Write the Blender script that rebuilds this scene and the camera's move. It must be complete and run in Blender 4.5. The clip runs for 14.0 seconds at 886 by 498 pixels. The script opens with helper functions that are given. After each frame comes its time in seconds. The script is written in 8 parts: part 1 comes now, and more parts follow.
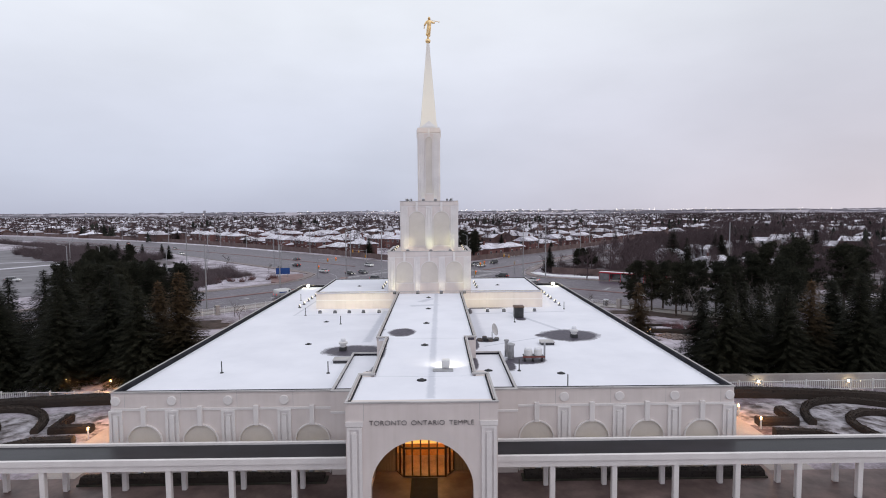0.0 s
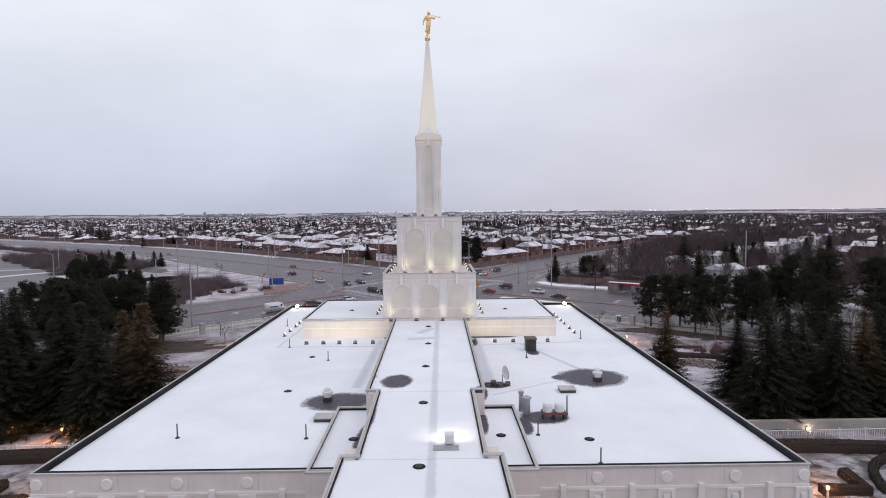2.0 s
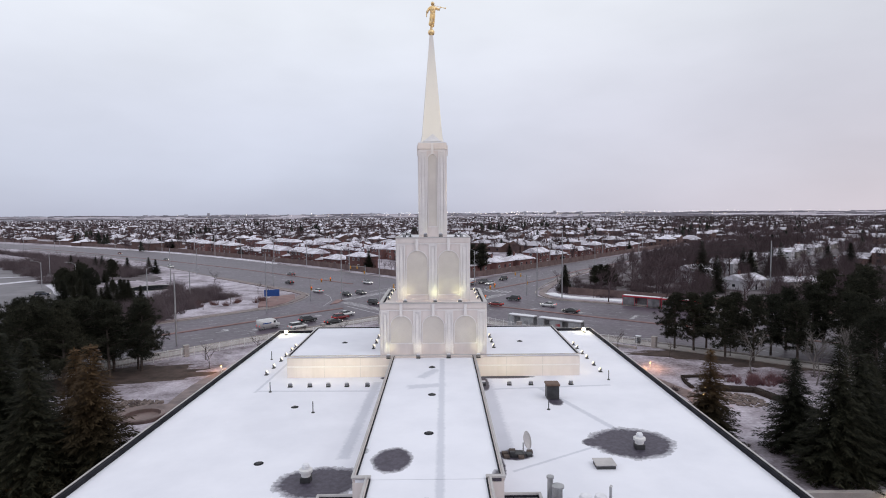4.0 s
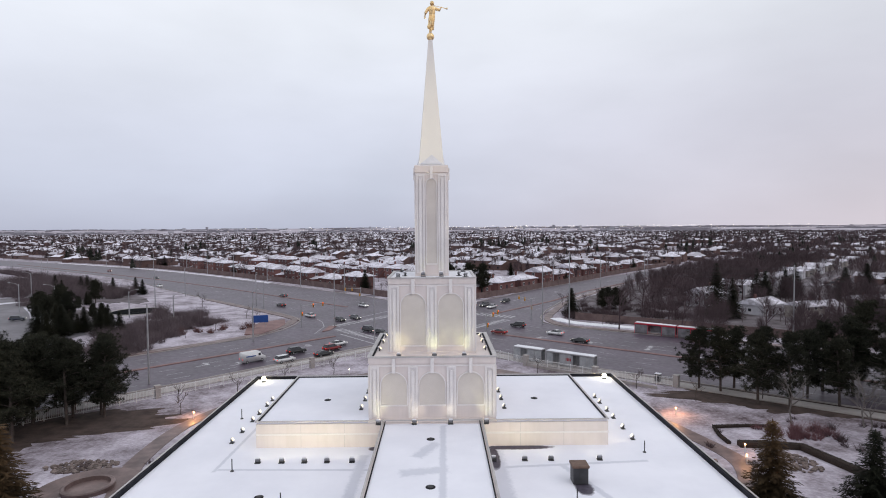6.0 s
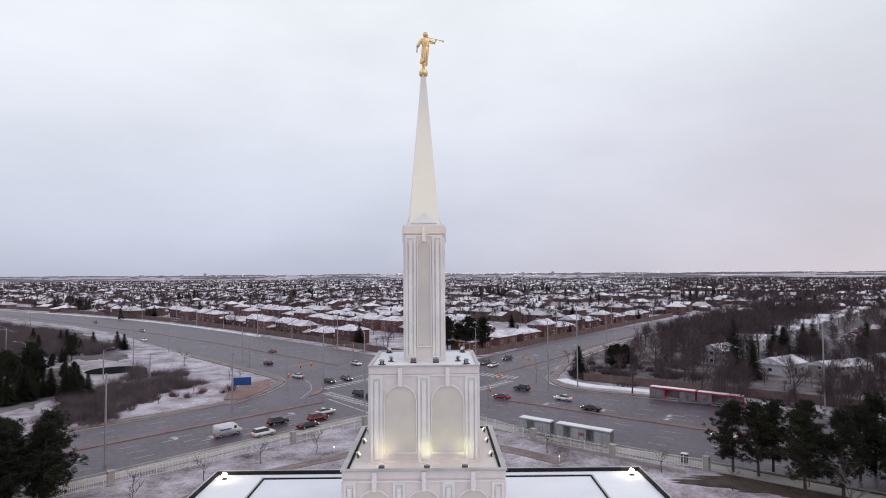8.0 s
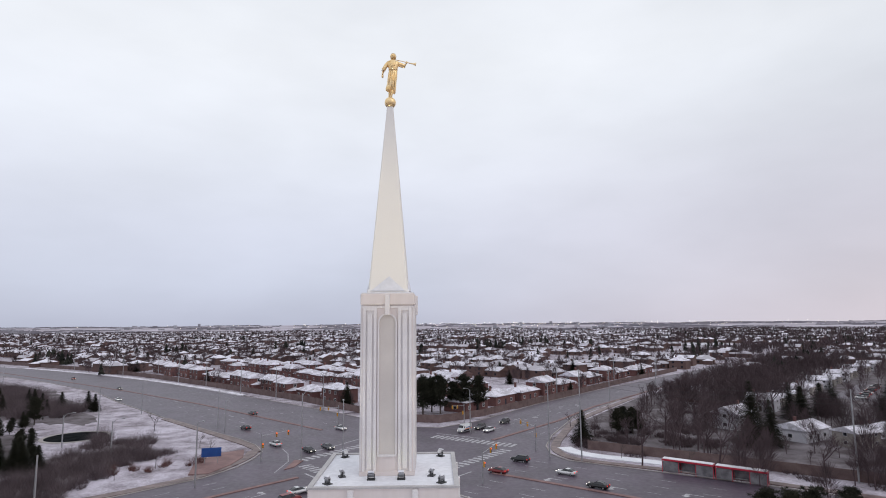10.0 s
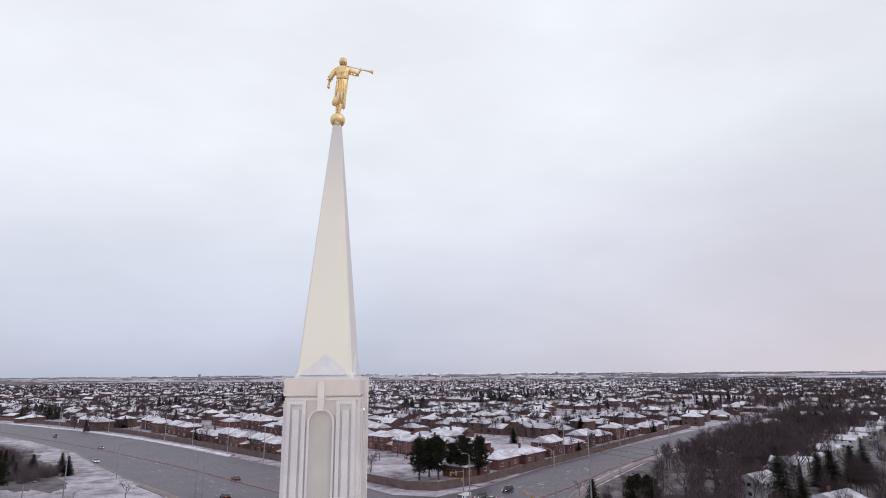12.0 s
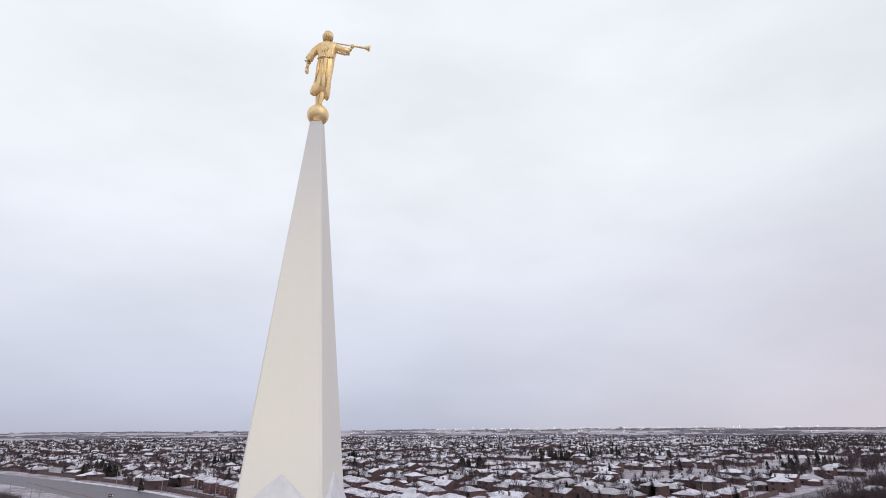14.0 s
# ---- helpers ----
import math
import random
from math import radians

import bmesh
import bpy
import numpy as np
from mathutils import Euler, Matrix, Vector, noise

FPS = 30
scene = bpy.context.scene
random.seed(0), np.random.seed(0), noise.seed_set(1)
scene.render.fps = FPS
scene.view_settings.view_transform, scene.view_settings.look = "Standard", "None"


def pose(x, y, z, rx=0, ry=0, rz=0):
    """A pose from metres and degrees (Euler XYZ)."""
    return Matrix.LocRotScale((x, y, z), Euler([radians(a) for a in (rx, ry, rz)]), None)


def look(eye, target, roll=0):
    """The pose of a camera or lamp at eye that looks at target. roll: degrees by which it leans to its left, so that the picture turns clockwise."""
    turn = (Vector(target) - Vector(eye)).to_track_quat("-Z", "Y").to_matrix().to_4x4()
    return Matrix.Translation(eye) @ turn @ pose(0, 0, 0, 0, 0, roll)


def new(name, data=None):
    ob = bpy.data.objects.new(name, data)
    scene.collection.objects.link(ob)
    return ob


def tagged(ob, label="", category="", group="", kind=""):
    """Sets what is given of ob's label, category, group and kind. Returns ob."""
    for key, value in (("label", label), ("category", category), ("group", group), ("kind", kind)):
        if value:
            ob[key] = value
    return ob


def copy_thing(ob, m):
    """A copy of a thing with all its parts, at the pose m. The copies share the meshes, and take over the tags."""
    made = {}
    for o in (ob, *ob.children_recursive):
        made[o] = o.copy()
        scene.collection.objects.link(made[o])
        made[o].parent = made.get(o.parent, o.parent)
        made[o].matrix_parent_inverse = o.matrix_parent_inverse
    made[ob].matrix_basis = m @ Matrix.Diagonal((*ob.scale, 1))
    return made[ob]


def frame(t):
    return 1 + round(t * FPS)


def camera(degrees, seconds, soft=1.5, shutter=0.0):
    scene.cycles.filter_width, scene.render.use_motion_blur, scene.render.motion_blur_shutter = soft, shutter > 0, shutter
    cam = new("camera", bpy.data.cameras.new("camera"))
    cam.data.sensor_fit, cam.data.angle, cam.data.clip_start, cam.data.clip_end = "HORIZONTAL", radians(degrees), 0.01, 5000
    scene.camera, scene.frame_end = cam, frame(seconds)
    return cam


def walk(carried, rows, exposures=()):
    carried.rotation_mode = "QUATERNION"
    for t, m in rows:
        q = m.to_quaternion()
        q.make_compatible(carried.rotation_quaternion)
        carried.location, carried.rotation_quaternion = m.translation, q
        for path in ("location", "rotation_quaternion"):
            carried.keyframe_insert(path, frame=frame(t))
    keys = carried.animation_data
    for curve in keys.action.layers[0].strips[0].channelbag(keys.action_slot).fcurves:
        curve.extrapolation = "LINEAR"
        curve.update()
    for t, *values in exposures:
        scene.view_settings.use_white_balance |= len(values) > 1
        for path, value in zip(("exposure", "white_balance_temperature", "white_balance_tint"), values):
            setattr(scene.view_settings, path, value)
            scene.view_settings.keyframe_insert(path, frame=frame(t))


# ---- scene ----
cam = camera(75.6, 14.0, 1.0)
PATH = [
    (0, (0.879, -39.569, 21.179), (0.904, -37.574, 21.045), -0.4),
    (0.5, (0.878, -37.692, 21.754), (0.903, -35.697, 21.618), -0.4),
    (1, (0.915, -35.603, 22.182), (0.939, -33.608, 22.048), -0.4),
    (1.5, (0.909, -33.537, 22.653), (0.934, -31.541, 22.52), -0.5),
    (2, (0.884, -31.367, 23.11), (0.907, -29.371, 22.979), -0.5),
    (2.5, (0.749, -29.216, 23.63), (0.769, -27.221, 23.499), -0.4),
    (3, (0.759, -26.909, 24.098), (0.771, -24.914, 23.968), -0.5),
    (5.5, (0.682, -14.826, 26.607), (0.694, -12.829, 26.497), -0.4),
    (6, (0.639, -12.401, 27.044), (0.654, -10.403, 26.964), -0.4),
    (6.5, (0.683, -9.927, 27.524), (0.698, -7.927, 27.482), -0.4),
    (7, (0.712, -7.481, 27.972), (0.73, -5.481, 27.971), -0.4),
    (7.5, (0.774, -4.959, 28.586), (0.794, -2.959, 28.625), -0.4),
    (8, (1.007, -2.59, 29.068), (1.027, -0.591, 29.15), -0.4),
    (10.5, (3.276, 9.51, 31.468), (3.311, 11.488, 31.763), -0.5),
    (11, (3.837, 11.835, 31.972), (3.875, 13.806, 32.308), -0.5),
    (11.5, (4.389, 14.049, 32.417), (4.422, 16.012, 32.797), -0.5),
    (12, (4.794, 16.334, 32.888), (4.812, 18.289, 33.31), -0.5),
    (12.5, (5.134, 18.7, 33.421), (5.116, 20.646, 33.885), -0.4),
    (13, (5.371, 20.995, 33.907), (5.305, 22.928, 34.415), -0.5),
    (13.5, (5.533, 23.291, 34.4), (5.416, 25.21, 34.952), -0.4),
    (14, (5.615, 25.51, 34.815), (5.449, 27.412, 35.411), -0.4),
]
walk(cam, [(t, look(eye, target, roll)) for t, eye, target, roll in PATH])

# ---- light ----
world = bpy.data.worlds.new("overcast dusk")
scene.world = world
world.use_nodes = True
wt = world.node_tree
wn, wl = wt.nodes, wt.links
for n in list(wn):
    wn.remove(n)
w_out = wn.new("ShaderNodeOutputWorld")
w_bg = wn.new("ShaderNodeBackground")
w_sky = wn.new("ShaderNodeTexSky")
w_sky.sky_type = "NISHITA"
w_sky.sun_disc = False
w_sky.sun_elevation, w_sky.sun_rotation = radians(6), radians(70)
w_co = wn.new("ShaderNodeTexCoord")
w_sep = wn.new("ShaderNodeSeparateXYZ")
wl.new(w_co.outputs["Generated"], w_sep.inputs[0])
w_ramp = wn.new("ShaderNodeValToRGB")
e = w_ramp.color_ramp.elements
e[0].position, e[0].color = 0.0, (0.50, 0.528, 0.652, 1)
e[1].position, e[1].color = 0.42, (0.875, 0.905, 0.965, 1)
for pos, col in ((0.06, (0.60, 0.638, 0.768, 1)), (0.16, (0.715, 0.75, 0.873, 1)), (0.30, (0.818, 0.853, 0.936, 1))):
    k = w_ramp.color_ramp.elements.new(pos)
    k.color = col
wl.new(w_sep.outputs["Z"], w_ramp.inputs["Fac"])
# a faint rose tint low in the sky on the side of the set sun
w_pink = wn.new("ShaderNodeMapRange")
w_pink.inputs["From Min"].default_value, w_pink.inputs["From Max"].default_value = -0.1, 0.75
wl.new(w_sep.outputs["X"], w_pink.inputs["Value"])
w_low = wn.new("ShaderNodeMapRange")
w_low.inputs["From Min"].default_value, w_low.inputs["From Max"].default_value = 0.36, 0.0
wl.new(w_sep.outputs["Z"], w_low.inputs["Value"])
w_mul = wn.new("ShaderNodeMath")
w_mul.operation = "MULTIPLY"
wl.new(w_pink.outputs[0], w_mul.inputs[0]), wl.new(w_low.outputs[0], w_mul.inputs[1])
w_tint = wn.new("ShaderNodeMix")
w_tint.data_type = "RGBA"
w_tint.inputs["B"].default_value = (0.76, 0.70, 0.775, 1)
wl.new(w_mul.outputs[0], w_tint.inputs["Factor"]), wl.new(w_ramp.outputs["Color"], w_tint.inputs["A"])
# soft cloud structure
w_map = wn.new("ShaderNodeMapping")
w_map.inputs["Scale"].default_value = (1.0, 1.0, 2.6)
wl.new(w_co.outputs["Generated"], w_map.inputs["Vector"])
w_noise = wn.new("ShaderNodeTexNoise")
w_noise.inputs["Scale"].default_value, w_noise.inputs["Detail"].default_value = 2.6, 5.0
w_noise.inputs["Roughness"].default_value = 0.5
wl.new(w_map.outputs[0], w_noise.inputs["Vector"])
w_cl = wn.new("ShaderNodeMapRange")
w_cl.inputs["From Min"].default_value, w_cl.inputs["From Max"].default_value = 0.32, 0.68
w_cl.inputs["To Min"].default_value, w_cl.inputs["To Max"].default_value = 0.93, 1.05
wl.new(w_noise.outputs["Fac"], w_cl.inputs["Value"])
w_vm = wn.new("ShaderNodeVectorMath")
w_vm.operation = "SCALE"
wl.new(w_tint.outputs["Result"], w_vm.inputs[0]), wl.new(w_cl.outputs[0], w_vm.inputs["Scale"])
w_dim = wn.new("ShaderNodeMapRange")
w_dim.interpolation_type = "SMOOTHSTEP"
w_dim.inputs["From Min"].default_value, w_dim.inputs["From Max"].default_value = 0.15, 0.62
w_dim.inputs["To Min"].default_value, w_dim.inputs["To Max"].default_value = 1.0, 0.90
wl.new(w_sep.outputs["X"], w_dim.inputs["Value"])
w_vd = wn.new("ShaderNodeVectorMath")
w_vd.operation = "SCALE"
wl.new(w_vm.outputs[0], w_vd.inputs[0]), wl.new(w_dim.outputs[0], w_vd.inputs["Scale"])
w_sk = wn.new("ShaderNodeVectorMath")
w_sk.operation = "SCALE"
w_sk.inputs["Scale"].default_value = 0.05
wl.new(w_sky.outputs[0], w_sk.inputs[0])
w_mix = wn.new("ShaderNodeMix")
w_mix.data_type = "RGBA"
w_mix.inputs["Factor"].default_value = 0.94
wl.new(w_sk.outputs[0], w_mix.inputs["A"]), wl.new(w_vd.outputs[0], w_mix.inputs["B"])
wl.new(w_mix.outputs["Result"], w_bg.inputs["Color"])
w_bg.inputs["Strength"].default_value = 1.05
wl.new(w_bg.outputs[0], w_out.inputs["Surface"])

sun = new("sun", bpy.data.lights.new("sun", "SUN"))
sun.data.energy, sun.data.angle, sun.data.color = 0.5, radians(40), (1.0, 0.93, 0.9)
sun.matrix_basis = look((60, -40, 60), (0, 0, 0))
scene.view_settings.exposure = 0.0

# ---- materials ----
def principled(name):
    m = bpy.data.materials.new(name)
    m.use_nodes = True
    return m, m.node_tree.nodes, m.node_tree.links, m.node_tree.nodes["Principled BSDF"]


def noise_tex(n, l, scale, detail=4.0, rough=0.55, stretch=None):
    geo = n.new("ShaderNodeNewGeometry")
    tex = n.new("ShaderNodeTexNoise")
    tex.inputs["Scale"].default_value, tex.inputs["Detail"].default_value = scale, detail
    tex.inputs["Roughness"].default_value = rough
    if stretch:
        mp = n.new("ShaderNodeMapping")
        mp.inputs["Scale"].default_value = stretch
        l.new(geo.outputs["Position"], mp.inputs["Vector"])
        l.new(mp.outputs[0], tex.inputs["Vector"])
    else:
        l.new(geo.outputs["Position"], tex.inputs["Vector"])
    return tex


def ramp(n, l, source, stops):
    r = n.new("ShaderNodeValToRGB")
    el = r.color_ramp.elements
    for i, (p, c) in enumerate(stops):
        k = el[i] if i < 2 else el.new(p)
        k.position, k.color = p, (*c, 1)
    l.new(source, r.inputs["Fac"])
    return r


def mixed(n, l, fac, a, b, mode="MIX"):
    m = n.new("ShaderNodeMix")
    m.data_type, m.blend_type = "RGBA", mode
    for key, v in (("Factor", fac), ("A", a), ("B", b)):
        if isinstance(v, (int, float)):
            m.inputs[key].default_value = v
        elif isinstance(v, tuple):
            m.inputs[key].default_value = (*v, 1)
        else:
            l.new(v, m.inputs[key])
    return m.outputs["Result"]


def bump(n, l, bsdf, tex, strength, distance=0.02):
    b = n.new("ShaderNodeBump")
    b.inputs["Strength"].default_value, b.inputs["Distance"].default_value = strength, distance
    l.new(tex.outputs["Fac"], b.inputs["Height"])
    l.new(b.outputs[0], bsdf.inputs["Normal"])


def simple(name, c1, c2, scale=1.5, fine=25.0, rough=0.7, metal=0.0, relief=0.15, per_object=0.0, stretch=None, gloss=0.5):
    """Two tones at a large scale, a finer grain over them and a little relief."""
    m, n, l, b = principled(name)
    big = noise_tex(n, l, scale, 5.0, 0.6, stretch)
    small = noise_tex(n, l, fine, 3.0)
    col = ramp(n, l, big.outputs["Fac"], ((0.35, c1), (0.65, c2))).outputs["Color"]
    grain = ramp(n, l, small.outputs["Fac"], ((0.3, (0.82, 0.82, 0.82)), (0.7, (1.0, 1.0, 1.0)))).outputs["Color"]
    col = mixed(n, l, 0.8, col, grain, "MULTIPLY")
    if per_object:
        info = n.new("ShaderNodeObjectInfo")
        tone = ramp(n, l, info.outputs["Random"], ((0.0, (1 - per_object,) * 3), (1.0, (1.0, 1.0, 1.0)))).outputs["Color"]
        col = mixed(n, l, 1.0, col, tone, "MULTIPLY")
    l.new(col, b.inputs["Base Color"])
    b.inputs["Roughness"].default_value, b.inputs["Metallic"].default_value = rough, metal
    b.inputs["Specular IOR Level"].default_value = gloss
    if relief:
        bump(n, l, b, small, relief)
    return m


def glow(name, colour, strength):
    m, n, l, b = principled(name)
    b.inputs["Base Color"].default_value = (*colour, 1)
    b.inputs["Emission Color"].default_value = (*colour, 1)
    b.inputs["Emission Strength"].default_value = strength
    return m


def precast_material():
    """Off-white precast concrete with faint vertical weather streaks."""
    m, n, l, b = principled("precast")
    big = noise_tex(n, l, 0.5, 5.0, 0.6)
    streak = noise_tex(n, l, 1.0, 4.0, 0.6, (2.2, 2.2, 0.12))
    fine = noise_tex(n, l, 30.0, 3.0)
    col = ramp(n, l, big.outputs["Fac"], ((0.3, (0.640, 0.575, 0.566)), (0.7, (0.710, 0.642, 0.628)))).outputs["Color"]
    st = ramp(n, l, streak.outputs["Fac"], ((0.30, (0.86, 0.85, 0.82)), (0.55, (1.0, 1.0, 1.0)))).outputs["Color"]
    col = mixed(n, l, 0.35, col, st, "MULTIPLY")
    l.new(col, b.inputs["Base Color"])
    b.inputs["Roughness"].default_value = 0.75
    bump(n, l, b, fine, 0.12, 0.01)
    return m


def roof_snow_material(patches, tracks):
    """Thin snow on a roof, melted to the wet dark membrane round the drains and vents: (x, y, rx, ry) each."""
    m, n, l, b = principled("roof snow")
    geo = n.new("ShaderNodeNewGeometry")
    sep = n.new("ShaderNodeSeparateXYZ")
    l.new(geo.outputs["Position"], sep.inputs[0])
    wob = noise_tex(n, l, 0.55, 4.0, 0.6)
    wob_v = n.new("ShaderNodeMapRange")
    wob_v.inputs["To Min"].default_value, wob_v.inputs["To Max"].default_value = -0.20, 0.20
    l.new(wob.outputs["Fac"], wob_v.inputs["Value"])
    least = None

    def math(op, a, c):
        k = n.new("ShaderNodeMath")
        k.operation = op
        for i, v in enumerate((a, c)):
            if isinstance(v, (int, float)):
                k.inputs[i].default_value = v
            else:
                l.new(v, k.inputs[i])
        return k.outputs[0]

    for px, py, rx, ry in patches:
        dx = math("DIVIDE", math("SUBTRACT", sep.outputs["X"], px), rx)
        dy = math("DIVIDE", math("SUBTRACT", sep.outputs["Y"], py), ry)
        d = math("SQRT", math("ADD", math("MULTIPLY", dx, dx), math("MULTIPLY", dy, dy)), 0.0)
        least = d if least is None else math("MINIMUM", least, d)
    least = math("ADD", least, wob_v.outputs[0])
    soft = noise_tex(n, l, 0.16, 5.0, 0.6)
    tint = ramp(n, l, soft.outputs["Fac"], ((0.35, (0.73, 0.735, 0.81)), (0.62, (0.805, 0.808, 0.882)))).outputs["Color"]
    fine = noise_tex(n, l, 3.0, 5.0, 0.65)
    wet = ramp(n, l, fine.outputs["Fac"], ((0.3, (0.036, 0.030, 0.046)), (0.7, (0.088, 0.076, 0.108)))).outputs["Color"]
    least = math("ADD", least, math("MULTIPLY", math("SUBTRACT", fine.outputs["Fac"], 0.5), 0.35))
    fac = ramp(n, l, least, ((0.80, (0, 0, 0)), (0.97, (0.62, 0.62, 0.62)), (1.12, (0.84, 0.84, 0.84)), (1.5, (1, 1, 1)))).outputs["Color"]
    # trodden tracks and thin places: (x0, y0, x1, y1, half width)
    trod = None
    for x0, y0, x1, y1, w in tracks:
        L = ((x1 - x0) ** 2 + (y1 - y0) ** 2) ** 0.5
        ux, uy = (x1 - x0) / L, (y1 - y0) / L
        rx, ry = math("SUBTRACT", sep.outputs["X"], x0), math("SUBTRACT", sep.outputs["Y"], y0)
        s = math("ADD", math("MULTIPLY", rx, ux), math("MULTIPLY", ry, uy))
        over = math("MAXIMUM", math("SUBTRACT", 0.0, s), math("SUBTRACT", s, L))
        across = math("ABSOLUTE", math("SUBTRACT", math("MULTIPLY", ry, ux), math("MULTIPLY", rx, uy)), 0.0)
        d = math("DIVIDE", math("MAXIMUM", over, across), w)
        trod = d if trod is None else math("MINIMUM", trod, d)
    trod = math("ADD", trod, math("MULTIPLY", math("SUBTRACT", fine.outputs["Fac"], 0.5), 1.1))
    thin = ramp(n, l, trod, ((0.45, (0.78, 0.79, 0.81)), (1.15, (1, 1, 1)))).outputs["Color"]
    tint = mixed(n, l, 1.0, tint, thin, "MULTIPLY")
    l.new(mixed(n, l, fac, wet, tint), b.inputs["Base Color"])
    rough = n.new("ShaderNodeMapRange")
    rough.inputs["To Min"].default_value, rough.inputs["To Max"].default_value = 0.62, 0.9
    l.new(fac, rough.inputs["Value"])
    l.new(rough.outputs[0], b.inputs["Roughness"])
    bump(n, l, b, fine, 0.12, 0.03)
    return m


def ground_material():
    """Dead winter grass under a broken dusting of snow."""
    m, n, l, b = principled("snowy ground")
    large = noise_tex(n, l, 0.020, 6.0, 0.62)
    mid = noise_tex(n, l, 0.16, 6.0, 0.66)
    fine = noise_tex(n, l, 2.2, 5.0, 0.7)
    grass = ramp(n, l, mid.outputs["Fac"], ((0.3, (0.068, 0.046, 0.054)), (0.7, (0.142, 0.102, 0.112)))).outputs["Color"]
    snow = ramp(n, l, fine.outputs["Fac"], ((0.2, (0.53, 0.487, 0.572)), (0.7, (0.745, 0.705, 0.815)))).outputs["Color"]
    s1 = mixed(n, l, 0.5, large.outputs["Fac"], mid.outputs["Fac"])
    s2 = mixed(n, l, 0.2, s1, fine.outputs["Fac"])
    fac = ramp(n, l, s2, ((0.385, (0, 0, 0)), (0.595, (0.75, 0.75, 0.75)))).outputs["Color"]
    # far off: open snowy fields, plus pale distance haze put into the colour
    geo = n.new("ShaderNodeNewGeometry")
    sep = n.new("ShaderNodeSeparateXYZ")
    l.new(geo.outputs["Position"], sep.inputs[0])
    far_pale = n.new("ShaderNodeMapRange")
    far_pale.inputs["From Min"].default_value, far_pale.inputs["From Max"].default_value = 1150.0, 1900.0
    l.new(sep.outputs["Y"], far_pale.inputs["Value"])
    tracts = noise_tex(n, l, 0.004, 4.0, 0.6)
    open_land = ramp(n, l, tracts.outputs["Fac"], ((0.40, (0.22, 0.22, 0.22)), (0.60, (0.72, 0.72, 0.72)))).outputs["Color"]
    fac = mixed(n, l, far_pale.outputs[0], fac, open_land)
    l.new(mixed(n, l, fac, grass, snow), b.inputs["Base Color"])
    b.inputs["Roughness"].default_value = 0.9
    bump(n, l, b, fine, 0.4, 0.06)
    return m


def asphalt_material():
    m, n, l, b = principled("wet asphalt")
    big = noise_tex(n, l, 0.10, 5.0, 0.6)
    mid = noise_tex(n, l, 0.9, 5.0, 0.65)
    fine = noise_tex(n, l, 18.0, 3.0)
    col = ramp(n, l, big.outputs["Fac"], ((0.3, (0.051, 0.0375, 0.0535)), (0.7, (0.096, 0.0715, 0.102)))).outputs["Color"]
    worn = ramp(n, l, mid.outputs["Fac"], ((0.3, (0.88, 0.88, 0.88)), (0.7, (1.03, 1.03, 1.03)))).outputs["Color"]
    l.new(mixed(n, l, 1.0, col, worn, "MULTIPLY"), b.inputs["Base Color"])
    r = ramp(n, l, mid.outputs["Fac"], ((0.35, (0.40, 0.40, 0.40)), (0.65, (0.54, 0.54, 0.54))))
    l.new(r.outputs["Color"], b.inputs["Roughness"])
    bump(n, l, b, fine, 0.06, 0.006)
    return m


def leaf_material(name, dark, light, tip=None):
    m, n, l, b = principled(name)
    geo = n.new("ShaderNodeNewGeometry")
    col = ramp(n, l, geo.outputs["Random Per Island"], ((0.0, dark), (1.0, light))).outputs["Color"]
    info = n.new("ShaderNodeObjectInfo")
    tone = ramp(n, l, info.outputs["Random"], ((0.0, (0.75, 0.78, 0.8)), (1.0, (1.1, 1.05, 1.0)))).outputs["Color"]
    col = mixed(n, l, 1.0, col, tone, "MULTIPLY")
    if tip:
        co = n.new("ShaderNodeTexCoord")
        sep = n.new("ShaderNodeSeparateXYZ")
        l.new(co.outputs["Object"], sep.inputs[0])
        up = n.new("ShaderNodeMapRange")
        up.inputs["From Min"].default_value, up.inputs["From Max"].default_value = tip[0], tip[1]
        l.new(sep.outputs["Z"], up.inputs["Value"])
        col = mixed(n, l, up.outputs[0], col, tip[2])
    l.new(col, b.inputs["Base Color"])
    b.inputs["Roughness"].default_value, b.inputs["Specular IOR Level"].default_value = 0.85, 0.12
    return m


